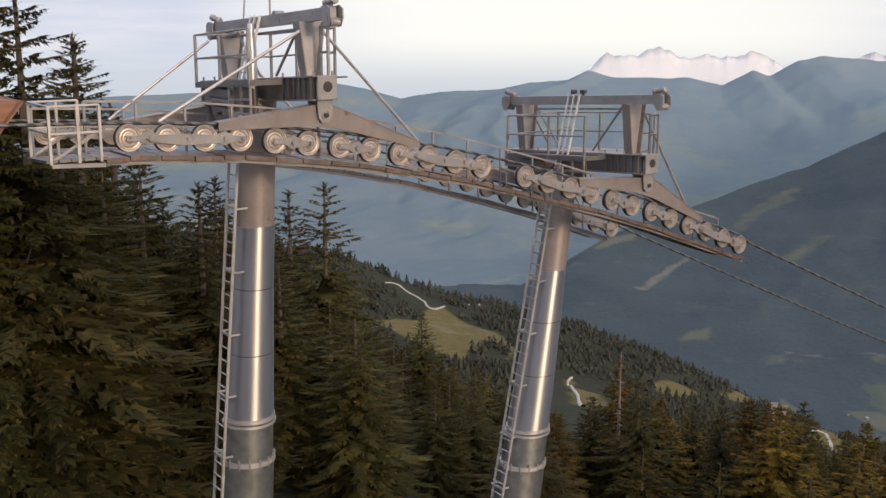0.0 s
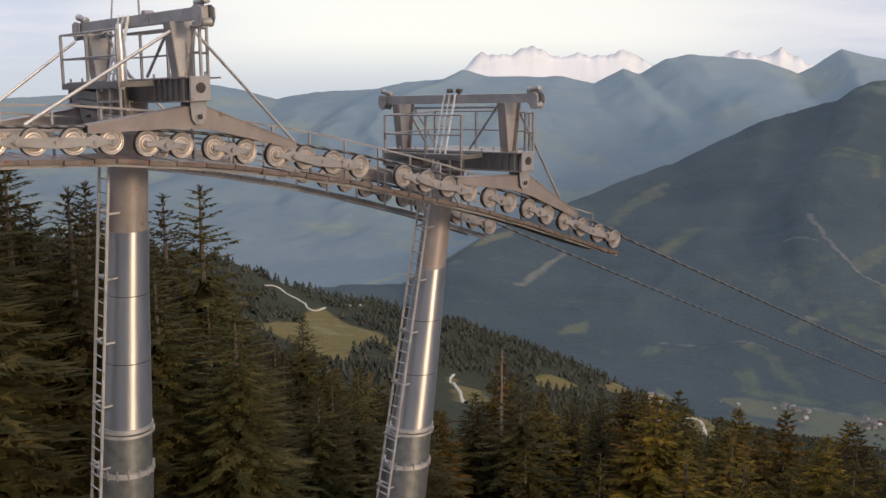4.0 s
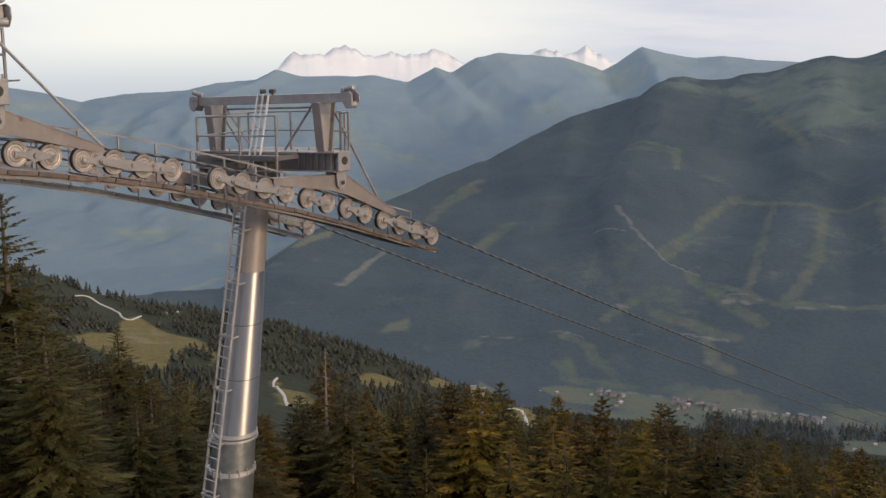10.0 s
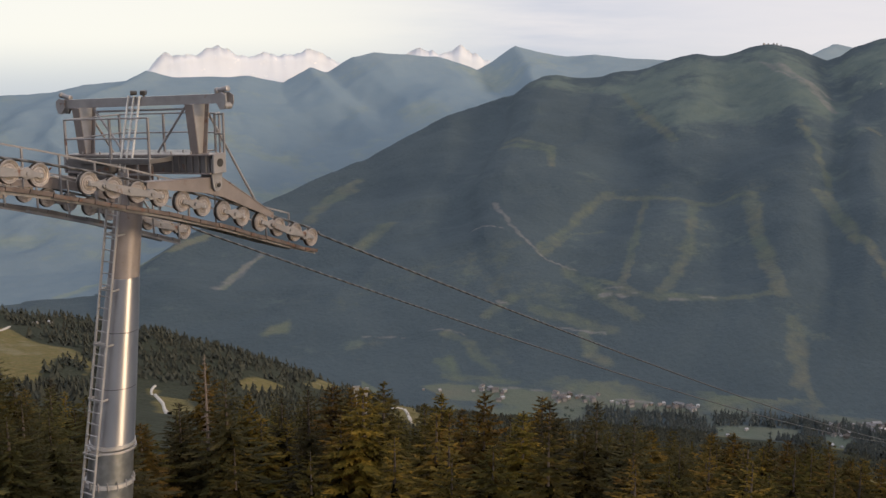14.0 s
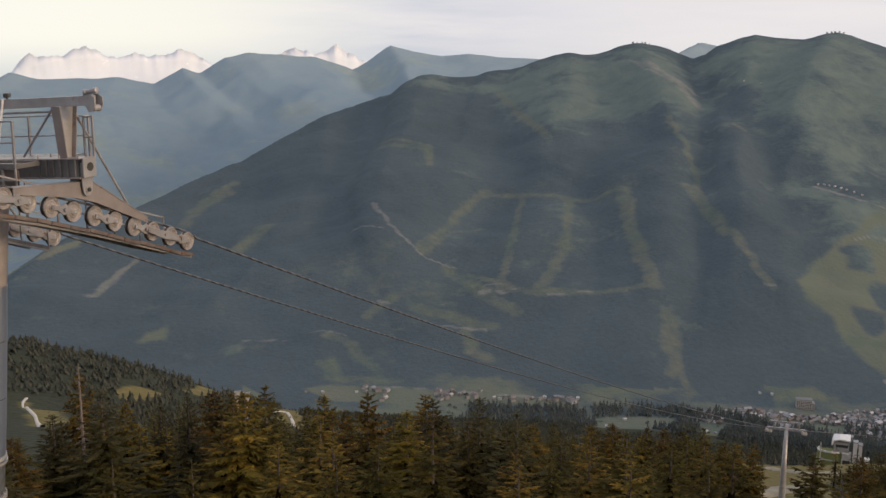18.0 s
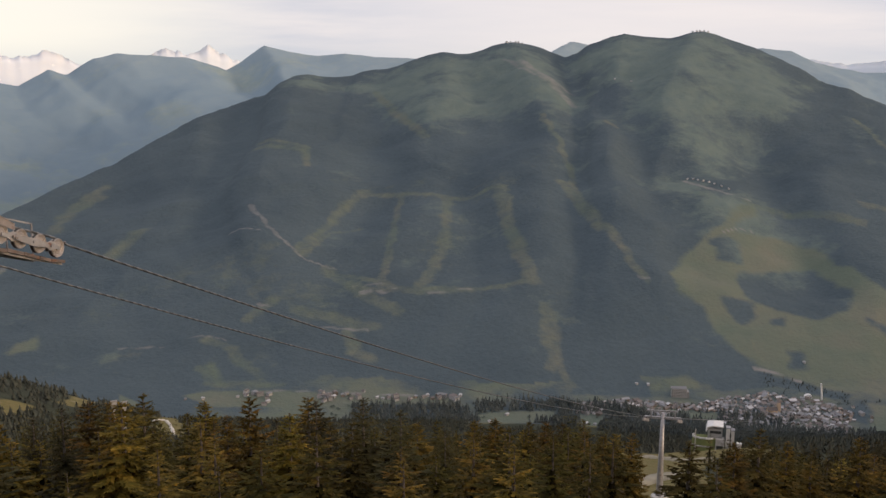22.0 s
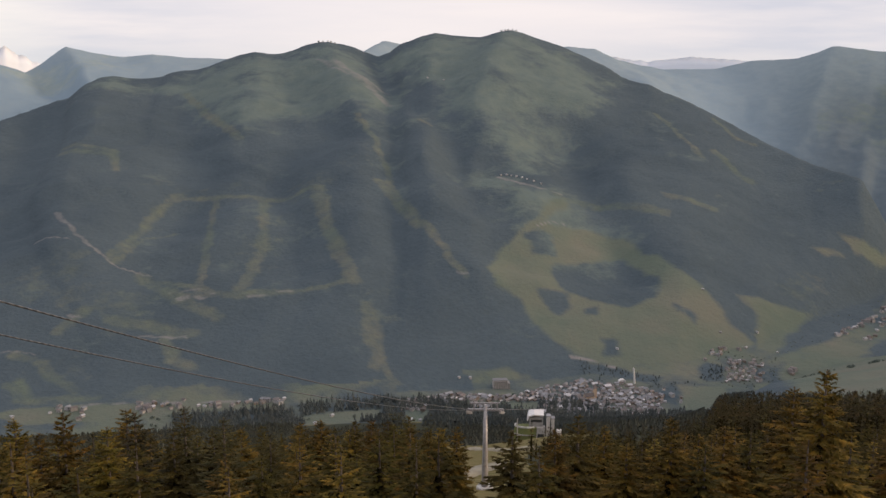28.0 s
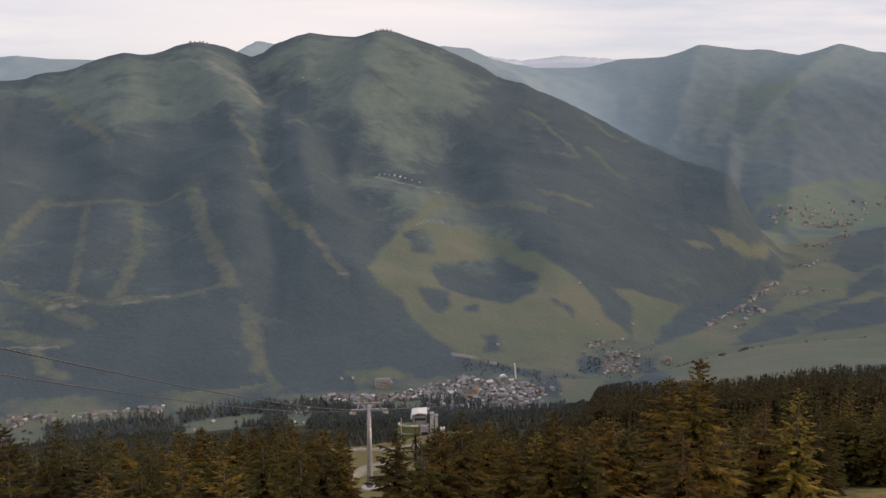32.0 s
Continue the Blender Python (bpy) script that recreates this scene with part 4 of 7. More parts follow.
def bogie(bm, a, b, o, zoff=0.0):
    """A rocker plate between two axles with a lozenge pivot in the middle."""
    za, zb = axle_z(a), axle_z(b)
    tilt = math.atan2(zb - za, b - a)
    m = Matrix.Translation(((a + b) / 2, o, (za + zb) / 2 + zoff)) @ Matrix.Rotation(-tilt, 4, "Y")
    h = (b - a) / 2 + 0.06
    slab(bm, [(-h, -0.05), (-0.2, -0.05), (-0.13, -0.075), (0, -0.125), (0.13, -0.075), (0.2, -0.05), (h, -0.045), (h, 0.045), (0.2, 0.05), (0.13, 0.075), (0, 0.135), (-0.13, 0.075), (-0.2, 0.05), (-h, 0.045)], 0.03, m)
    rod(bm, m @ Vector((0, -0.07, 0)), m @ Vector((0, 0.05, 0)), 0.05, seg=10)


def sheave_assembly(ls, pin, o, sgn, label):
    """Twelve wheels on rockers under a long yoke, hung from the tower's arm. sgn: side on which its plates show."""
    dz = LEAN * o
    base = (pin[0], o, pin[1] + dz)
    th = line_thing("sheave_assembly", base, label, "lift sheaves", "sheave assemblies")
    for l in ls:
        w = new("wheel", RIM_ME)
        w.parent, w.location = th, (l - base[0], 0, axle_z(l) + dz - base[2])
        for nm, me in (("tyre", TYRE_ME), ("hub", HUB_ME)):
            c = new(nm, me)
            c.parent = w
    out = -0.105 * sgn
    for k in range(0, 12, 2):
        bm = bmesh.new()
        bogie(bm, ls[k], ls[k + 1], o + out, dz)
        bogie(bm, ls[k], ls[k + 1], o - out, dz)
        lpart("rocker", bm, M_DULL, base, th)
    for k in (0, 8):
        a, b = (ls[k] + ls[k + 1]) / 2, (ls[k + 2] + ls[k + 3]) / 2
        za, zb = axle_z(a) + dz, axle_z(b) + dz
        m = Matrix.Translation(((a + b) / 2, o + out * 1.45, (za + zb) / 2)) @ Matrix.Rotation(-math.atan2(zb - za, b - a), 4, "Y")
        bm = bmesh.new()
        h = (b - a) / 2
        slab(bm, [(-h, -0.06), (0, -0.115), (h, -0.06), (h + 0.08, 0), (h, 0.06), (0, 0.085), (-h, 0.06), (-h - 0.08, 0)], 0.035, m)
        for q in (-h, 0, h):
            rod(bm, m @ Vector((q, -0.05, 0)), m @ Vector((q, 0.06, 0)), 0.045, seg=10)
        lpart("beam", bm, M_DULL, base, th)
    # long yoke: two tapered plates with top and bottom flange
    a, b = (ls[2] + ls[3]) / 2, (ls[8] + ls[9]) / 2
    za, zb, zp = axle_z(a) + dz + 0.14, axle_z(b) + dz + 0.14, pin[1] + dz
    for q in (-0.11, 0.11):
        bm = bmesh.new()
        slab(bm, [(a - 0.1, za), (pin[0] - 0.3, axle_z(pin[0] - 0.3) + dz + 0.33), (pin[0] + 0.3, axle_z(pin[0] + 0.3) + dz + 0.33), (b + 0.1, zb), (b + 0.1, zb + 0.13), (pin[0] + 0.2, zp + 0.16), (pin[0] - 0.2, zp + 0.17), (a - 0.1, za + 0.13)],
             0.02, Matrix.Translation((0, o + 0.02 + q, 0)))
        lpart("yoke_plate", bm, M_BROWN, base, th)
    bm = bmesh.new()
    bar(bm, (a - 0.1, o + 0.02, za + 0.14), (pin[0] - 0.2, o + 0.02, zp + 0.18), 0.27, 0.02)
    bar(bm, (pin[0] + 0.2, o + 0.02, zp + 0.17), (b + 0.1, o + 0.02, zb + 0.14), 0.27, 0.02)
    bar(bm, (pin[0] - 0.2, o + 0.02, zp + 0.185), (pin[0] + 0.2, o + 0.02, zp + 0.185), 0.27, 0.02)
    lpart("yoke_flange", bm, M_BROWN, base, th)
    # hanger plates with a round eye
    for q in (-0.17, 0.17):
        bm = bmesh.new()
        s = [(-0.17, 0.62), (0.17, 0.62), (0.17, 0.22), (0.14, -0.05), (0.07, -0.14), (-0.07, -0.14), (-0.14, -0.05), (-0.17, 0.22)]
        slab(bm, s, 0.03, Matrix.Translation((pin[0], o + q, zp)))
        rod(bm, (pin[0], o + q - 0.035, zp), (pin[0], o + q + 0.035, zp), 0.085, seg=14)
        lpart("hanger_plate", bm, M_DULL, base, th)
    bm = bmesh.new()
    rod(bm, (pin[0], o - 0.24, zp), (pin[0], o + 0.24, zp), 0.05, seg=12)
    lpart("pin", bm, M_RUBBER, base, th)
    # rope catcher at the outer end
    bm = bmesh.new()
    e = ls[-1]
    bar(bm, (e - 0.25, o + 0.12, axle_z(e) + dz), (e + 0.28, o + 0.12, axle_z(e) + dz - 0.02), 0.03, 0.12)
    rod(bm, (e + 0.25, o + 0.12, axle_z(e) + dz - 0.05), (e + 0.25, o - 0.1, axle_z(e) + dz + 0.12), 0.02, seg=6)
    lpart("rope_catcher", bm, M_RUST, base, th)
    return th


PINS = ((10.74, -2.0), (19.52, -4.13))
SHAFTS = ((10.55, -3.19, 0.0695), (19.0, -5.01, 0.165))       # place at a height, and lean


def shaft_l(k, z):
    l, z0, s = SHAFTS[k]
    return l + (z - z0) * s


def lift_tower(k, seams, foot, widths):
    """Tubular tower with painted head, zinc sleeves, collar, ladder, arm, lifting frame and platform."""
    pin = PINS[k]
    mid = GAUGE / 2
    zb = foot
    base = (shaft_l(k, zb), mid, zb)
    th = line_thing("lift_tower", base, "tubular steel chairlift tower with zinc sleeves and arm", "lift tower", "chairlift towers")
    arm_top, arm_bot = pin[1] + 0.72, pin[1] + 0.22

    def radius(z):
        return float(np.interp(z, widths[0::2], widths[1::2])) / 2

    def tube(name, z0, z1, mat, grow=0.0, label=""):
        bm = bmesh.new()
        n = 40
        rings = []
        for z, g in ((z0, grow), (z1, grow)):
            c = Vector((shaft_l(k, z), mid, z))
            rings.append([bm.verts.new(c + Vector(((radius(z) + g) * math.cos(6.28319 * q / n), (radius(z) + g) * math.sin(6.28319 * q / n), 0))) for q in range(n)])
        for a, b in zip(rings, rings[1:]):
            for q in range(n):
                f = bm.faces.new((a[q], a[(q + 1) % n], b[(q + 1) % n], b[q]))
                f.smooth = True
        for ring, flip in ((rings[0], True), (rings[-1], False)):
            cap = [bm.verts.new(v.co) for v in ring]
            bm.faces.new(cap[::-1] if flip else cap)
        return lpart(name, bm, mat, base, th, label)

    tube("tower_head", seams[0] - 0.02, arm_bot - 0.05, M_BROWN, 0.0, "grey-brown painted upper tube")
    for a, b in zip(seams[:3], seams[1:4]):
        tube("sleeve", b + 0.018, a, M_SLEEVE, 0.012, "polished zinc sleeve")
    for z in seams[1:3]:
        tube("seam", z - 0.004, z + 0.02, M_RUBBER, 0.004)
    low = seams[3]
    tube("lower_tube", low - 0.95, low - 0.12, M_SLEEVE_DULL, 0.0, "weathered grey zinc tube")
    tube("bottom_tube", foot - 0.6, low - 1.0, M_SLEEVE_DULL, 0.02)
    for z, g, t in ((low - 0.16, 0.06, 0.06), (low - 0.07, 0.035, 0.09), (low - 1.02, 0.05, 0.10)):
        ring = tube("collar", z, z + t, M_GALV, g, "bolted steel flange")
    for q in range(16):
        a = q * math.pi / 8
        z = low - 1.06
        r = radius(z) + 0.035
        bm = bmesh.new()
        p = Vector((shaft_l(k, z) + r * math.cos(a), mid + r * math.sin(a), z))
        rod(bm, p, p + Vector((0, 0, 0.22)), 0.022, seg=6)
        lpart("bolt", bm, M_DULL, base, th)
    bm = bmesh.new()
    box(bm, (2.2, 2.2, 1.2), Matrix.Translation((base[0], mid, foot - 0.45)), 0.06)
    lpart("footing", bm, M_CONCRETE, base, th, "cast concrete footing")
    # ladder up the shaft
    gap = 0.16
    za, zc = foot + 0.4, arm_bot - 0.1

    def lad(z, o):
        return Vector((shaft_l(k, z) - radius(z) - gap, mid + o, z))
    for o in (-0.2, 0.2):
        bm = bmesh.new()
        bar(bm, lad(za, o), lad(zc, o), 0.035, 0.055, (1, 0, 0))
        lpart("ladder_rail", bm, M_GALV, base, th)
    rung = None
    z = za + 0.2
    while z < zc:
        if rung is None:
            bm = bmesh.new()
            rod(bm, (0, -0.2, 0), (0, 0.2, 0), 0.016, seg=6)
            rung = part("ladder_rung", bm, M_GALV, th)
        else:
            rg = new("ladder_rung", rung.data)
            rg.parent = th
            rung_last = rg
        ob = rung if z < za + 0.21 else rung_last
        ob.location = lad(z, 0) - Vector(base)
        z += 0.28
    z = za + 1.2
    while z < zc:
        bm = bmesh.new()
        bar(bm, lad(z, -0.24), lad(z, 0.24), 0.03, 0.05)
        for o in (-0.22, 0.22):
            bar(bm, lad(z, o), lad(z, o) + Vector((gap + radius(z) * 0.6, 0, 0)), 0.03, 0.04)
        lpart("ladder_bracket", bm, M_GALV, base, th)
        z += 1.33
    # cross arm: box girder with stiffeners and end plates
    L = pin[0]

    def zt(o, z):
        return z + LEAN * o
    bm = bmesh.new()
    bar(bm, (L, -0.12, zt(-0.12, (arm_top + arm_bot) / 2 + 0.02)), (L, GAUGE + 0.12, zt(GAUGE + 0.12, (arm_top + arm_bot) / 2 + 0.02)), 0.40, 0.42)
    lpart("cross_arm", bm, M_DARKSTEEL, base, th)
    for z in (arm_top, arm_bot + 0.06):
        bm = bmesh.new()
        bar(bm, (L, -0.2, zt(-0.2, z)), (L, GAUGE + 0.2, zt(GAUGE + 0.2, z)), 0.52, 0.03)
        lpart("arm_flange", bm, M_BROWN, base, th)
    for q in range(6):
        o = -0.05 + q * 0.22
        bm = bmesh.new()
        box(bm, (0.50, 0.025, 0.42), Matrix.Translation((L, o, zt(o, (arm_top + arm_bot) / 2 + 0.03))))
        lpart("stiffener", bm, M_DARKSTEEL, base, th)
    for o in (-0.26, GAUGE + 0.26):
        bm = bmesh.new()
        box(bm, (0.42, 0.05, 0.46), Matrix.Translation((L, o, zt(o, (arm_top + arm_bot) / 2 + 0.03))), 0.012)
        e = lpart("end_plate", bm, M_DULL, base, th)
        # solid black disc stands in for the dark of an open hole
        bm = bmesh.new()
        rod(bm, (L, o - 0.035, zt(o, (arm_top + arm_bot) / 2 + 0.05)), (L, o + 0.035, zt(o, (arm_top + arm_bot) / 2 + 0.05)), 0.10, seg=18)
        lpart("arm_hole", bm, M_RUBBER, base, e)
    for o in (-0.12, 0.45, 1.1, GAUGE - 1.1, GAUGE - 0.45, GAUGE + 0.12):
        for dl in (-0.2, 0.2):
            bm = bmesh.new()
            rod(bm, (L + dl, o, zt(o, arm_top)), (L + dl, o, zt(o, arm_top + 0.09)), 0.022, seg=6)
            lpart("bolt", bm, M_DULL, base, th)
    # lifting frame: two tapered posts and a top beam with lugs
    beam_z = pin[1] + (1.86 if k == 0 else 2.02)
    far_end = GAUGE - 0.15 if k == 0 else GAUGE + 0.35
    for o in (0.38, far_end - 0.73):
        for dl in (-1, 1):
            bm = bmesh.new()
            lo, hi = 0.13, 0.27
            outl = [(dl * lo - 0.012, arm_top + zt(o, 0)), (dl * lo + 0.012, arm_top + zt(o, 0)), (dl * hi + 0.012, beam_z + zt(o, 0) - 0.1), (dl * hi - 0.012, beam_z + zt(o, 0) - 0.1)]
            slab(bm, outl, 0.26, Matrix.Translation((L, o, 0)))
            lpart("post_flange", bm, M_BROWN if k else M_DULL, base, th)
        bm = bmesh.new()
        slab(bm, [(-0.125, arm_top + zt(o, 0)), (0.125, arm_top + zt(o, 0)), (0.262, beam_z + zt(o, 0) - 0.1), (-0.262, beam_z + zt(o, 0) - 0.1)], 0.02, Matrix.Translation((L, o, 0)))
        lpart("post_web", bm, M_GALV, base, th)
    bm = bmesh.new()
    bar(bm, (L, -0.5, zt(-0.5, beam_z)), (L, far_end, zt(far_end, beam_z)), 0.18, 0.22)
    lpart("top_beam", bm, M_DULL, base, th)
    for o, s in ((-0.5, -1), (far_end, 1)):
        for dl in (-0.13, 0.13):
            bm = bmesh.new()
            slab(bm, [(-0.17, 0.12), (0.04, 0.14), (0.16, 0.08), (0.17, -0.08), (0.09, -0.24), (-0.02, -0.26), (-0.1, -0.14), (-0.16, -0.1)], 0.025,
                 Matrix.Translation((L + dl, o, zt(o, beam_z))) @ Matrix.Rotation(radians(90 * s), 4, "Z"))
            lpart("lug_plate", bm, M_DULL, base, th)
        bm = bmesh.new()
        spin(bm, [(0.05, -0.11), (0.085, -0.10), (0.07, 0), (0.085, 0.10), (0.05, 0.11)], 16, Matrix.Translation((L, o + 0.05 * s, zt(o, beam_z - 0.17))) @ Matrix.Rotation(radians(90), 4, "Y"))
        lpart("lug_roller", bm, M_DULL, base, th)
        bm = bmesh.new()
        spin(bm, [(0.045, -0.20), (0.07, -0.19), (0.072, -0.12), (0.055, -0.11), (0.055, 0.11), (0.072, 0.12), (0.07, 0.19), (0.045, 0.20)], 16,
             Matrix.Translation((L, o - s * 0.06, zt(o, beam_z + 0.20))) @ Matrix.Rotation(radians(90 + 10 * s), 4, "X"))
        lpart("guide_roller", bm, M_DULL, base, th)
        bm = bmesh.new()
        bar(bm, (L, o - s * 0.06, zt(o, beam_z + 0.08)), (L, o - s * 0.06, zt(o, beam_z + 0.19)), 0.10, 0.05, (1, 0, 0))
        lpart("roller_bracket", bm, M_DULL, base, th)
    # thin pipe under the top beam and knee braces to the platform
    bm = bmesh.new()
    rod(bm, (L + 0.05, 0.7, zt(0.7, beam_z - 0.22)), (L + 0.05, GAUGE - 0.7, zt(GAUGE - 0.7, beam_z - 0.22)), 0.025, seg=8)
    lpart("tie_pipe", bm, M_DULL, base, th)
    for o in (0.75, far_end - 1.1):
        s = 1 if o < mid else -1
        bm = bmesh.new()
        rod(bm, (L, o, zt(o, beam_z - 0.15)), (L, o + s * 1.0, zt(o + s, arm_top + 0.05)), 0.03, seg=8)
        lpart("knee_brace", bm, M_DULL, base, th)
    # stays from the posts to the catwalks, up and down the line
    for o in (0.3, GAUGE - 0.3):
        for d in (-1, 1):
            reach = ((3.1 if o < 1 else 2.55) if d < 0 else 2.5) if k == 0 else (0 if d < 0 else 2.1)
            if not reach:
                continue
            q = L + d * reach
            bm = bmesh.new()
            rod(bm, (L + d * 0.24, o, zt(o, beam_z - 0.28)), (q, o, axle_z(q) + LEAN * o + 0.28), 0.032, seg=8)
            lpart("stay", bm, M_GALV if k == 0 else M_DULL, base, th)
    # platform round the shaft with a plank deck and rails
    dz = arm_top - 0.03
    p0, p1, o0, o1 = L - 0.95, L + 0.8, 1.05, GAUGE - (1.2 if k == 0 else 0.75)
    for q in range(11):
        l = p0 + 0.1 + q * 0.2
        if abs(l - L + 0.55) < 0.12:
            continue
        bm = bmesh.new()
        bar(bm, (l, o0, zt(o0, dz)), (l, o1, zt(o1, dz)), 0.19, 0.035)
        lpart("deck_plank", bm, M_DARKSTEEL, base, th)
    for l, o in ((p0, None), (p1, None), (None, o0), (None, o1)):
        bm = bmesh.new()
        a, b = ((l, o0), (l, o1)) if o is None else ((p0, o), (p1, o))
        bar(bm, (a[0], a[1], zt(a[1], dz - 0.05)), (b[0], b[1], zt(b[1], dz - 0.05)), 0.05, 0.10)
        lpart("deck_edge", bm, M_DARKSTEEL, base, th)
    corners = [(p0, o0), (p0, mid), (p0, o1), (p1, o1), (p1, mid), (p1, o0)]
    for l, o in corners:
        bm = bmesh.new()
        bar(bm, (l, o, zt(o, dz - 0.1)), (l, o, zt(o, dz + 0.98)), 0.05, 0.05, (1, 0, 0))
        lpart("railing_post", bm, M_DULL, base, th)
    for (a, b), (c, d) in zip(corners, corners[1:] + corners[:1]):
        if (a, b) == corners[-1]:
            continue
        for hgt in (0.5, 0.98):
            bm = bmesh.new()
            rod(bm, (a, b, zt(b, dz + hgt)), (c, d, zt(d, dz + hgt)), 0.02, seg=6)
            lpart("railing_rail", bm, M_DULL, base, th)
    pull = 0.2 if k == 0 else 0.0
    outer = [(p1, o0), (p1 - pull, 0.45), (L + 0.3 - pull, 0.12), (L + 0.3 - pull, -0.15)]
    for l, o in outer[1:]:
        bm = bmesh.new()
        bar(bm, (l, o, zt(o, arm_top - 0.1)), (l, o, zt(o, arm_top + 0.95)), 0.045, 0.045, (1, 0, 0))
        lpart("railing_post", bm, M_DULL, base, th)
    for (a, b), (c, d) in zip(outer, outer[1:]):
        for hgt in (0.48, 0.95):
            bm = bmesh.new()
            rod(bm, (a, b, zt(b, dz + hgt)), (c, d, zt(d, dz + hgt)), 0.02, seg=6)
            lpart("railing_rail", bm, M_DULL, base, th)
    # framed access panel and winch housing hung below the deck on the uphill side
    pl = p0 + 0.02
    for o in (o0 + 0.02, o0 + 0.42, o0 + 0.95):
        bm = bmesh.new()
        bar(bm, (pl, o, zt(o, dz)), (pl, o, zt(o, dz - 0.66)), 0.045, 0.045, (1, 0, 0))
        lpart("panel_post", bm, M_DULL, base, th)
    for hgt in (0.10, 0.36, 0.64):
        bm = bmesh.new()
        bar(bm, (pl, o0, zt(o0, dz - hgt)), (pl, o0 + 0.97, zt(o0 + 0.97, dz - hgt)), 0.04, 0.04)
        lpart("panel_rail", bm, M_DULL, base, th)
    bm = bmesh.new()
    box(bm, (0.03, 0.90, 0.50), Matrix.Translation((pl + 0.10, o0 + 0.48, zt(o0 + 0.48, dz - 0.37))), 0.005)
    lpart("access_panel", bm, M_RUST, base, th, "rust-brown sheet panel")
    bm = bmesh.new()
    box(bm, (0.5, 0.95, 0.26), Matrix.Translation((pl + 0.3, o1 - 0.85, zt(o1 - 0.85, dz - 0.22))), 0.05)
    spin(bm, [(0.12, -0.40), (0.15, -0.38), (0.15, 0.38), (0.12, 0.40)], 16, Matrix.Translation((pl + 0.22, o1 - 0.9, zt(o1 - 0.9, dz - 0.40))) @ Matrix.Rotation(radians(90), 4, "X"))
    lpart("winch_housing", bm, M_DARKSTEEL, base, th, "dark grey winch housing under the deck")
    # top ladder from the arm to the beam
    for o in (mid - 0.19, mid, mid + 0.19):
        bm = bmesh.new()
        bar(bm, (L - 0.62, o, zt(mid, pin[1] + 0.0)), (L - 0.12, o, zt(mid, beam_z + 0.14)), 0.028, 0.05, (1, 0, 0))
        lpart("ladder_rail", bm, M_BRIGHT, base, th, "bright zinc ladder rail")
    for q in range(8):
        f = (q + 0.5) / 8
        rg = new("ladder_rung", rung.data)
        rg.parent = th
        rg.location = Vector((L - 0.62 + 0.5 * f, mid, zt(mid, pin[1] + (1.96) * f))) - Vector(base)
    # small fittings
    if k == 0:
        bm = bmesh.new()
        spin(bm, [(0.11, pin[1] - 0.1), (0.11, pin[1] + 1.35), (0.07, pin[1] + 1.62), (0.065, beam_z - 0.02)], 20, Matrix.Translation((L - 0.42, mid - 0.36, zt(mid, 0))))
        lpart("bright_tube", bm, M_POLISH, base, th, "shiny zinc tube rising beside the ladder", True)
        for o, hh in ((1.95, 0.55), (3.15, 0.62)):
            bm = bmesh.new()
            rod(bm, (L, o, zt(o, beam_z + 0.1)), (L + (0.05 if o > 3 else 0), o, zt(o, beam_z + hh)), 0.02, seg=6)
            lpart("rod_aerial", bm, M_DULL, base, th)
        bm = bmesh.new()
        rod(bm, (L + 0.1, 1.6, zt(2, beam_z + 0.11)), (L - 0.1, 1.6, zt(2, beam_z + 0.11)), 0.1, seg=14)
        lpart("cable_drum", bm, M_DULL, base, th)
    else:
        bm = bmesh.new()
        box(bm, (0.26, 0.13, 0.11), Matrix.Translation((L, 2.15, zt(2.15, beam_z + 0.21))) @ Matrix.Rotation(radians(35), 4, "Z"), 0.02)
        rod(bm, (L, 2.15, zt(2.15, beam_z + 0.1)), (L, 2.15, zt(2.15, beam_z + 0.2)), 0.03, seg=8)
        rod(bm, (L - 0.12, 2.25, zt(2.15, beam_z + 0.21)), (L - 0.24, 2.35, zt(2.15, beam_z + 0.20)), 0.05, 0.06, seg=10)
        lpart("floodlight", bm, M_RUBBER, base, th, "small black floodlight")
    return th


M_CONCRETE = material("concrete", metal_build((0.42, 0.41, 0.39), (0.32, 0.31, 0.30), 1.5), Roughness=0.9)
M_POLISH = material("polished_zinc", Base_Color=(0.86, 0.84, 0.80, 1), Metallic=1.0, Roughness=0.5, Anisotropic=0.85, Anisotropic_Rotation=0.25)
M_BRIGHT = material("bright_zinc", metal_build((0.82, 0.81, 0.79), (0.70, 0.69, 0.67), 4.0), Metallic=0.5)
lift_tower(0, [-4.47, -5.80, -7.21, -8.60], -16.3, [-18, 1.33, -10.3, 1.12, -8.3, 1.0, -5.8, 0.83, -3.2, 0.745, 0, 0.69])
lift_tower(1, [-6.52, -7.84, -9.21, -10.61], -19.0, [-20, 1.46, -12.3, 1.19, -10.7, 1.07, -8.4, 0.92, -6.5, 0.75, -5.0, 0.66, 0, 0.6])
for g, pin in zip(GROUPS, PINS):
    sheave_assembly(g, pin, 0.0, 1, "row of twelve worn sheave wheels on rockers under a yoke")
    sheave_assembly(g, pin, GAUGE, 1, "row of twelve worn sheave wheels on rockers under a yoke")


def skin(bm, pts, w, h):
    """A bent bar of half width w and half height h through the points."""
    rings = [[bm.verts.new(Vector(p) + Vector((0, a * w, b * h))) for a, b in ((-1, -1), (1, -1), (1, 1), (-1, 1))] for p in pts]
    for r0, r1 in zip(rings, rings[1:]):
        for k in range(4):
            bm.faces.new((r0[k], r0[(k + 1) % 4], r1[(k + 1) % 4], r1[k]))
    bm.faces.new(rings[0][::-1]), bm.faces.new(rings[-1])


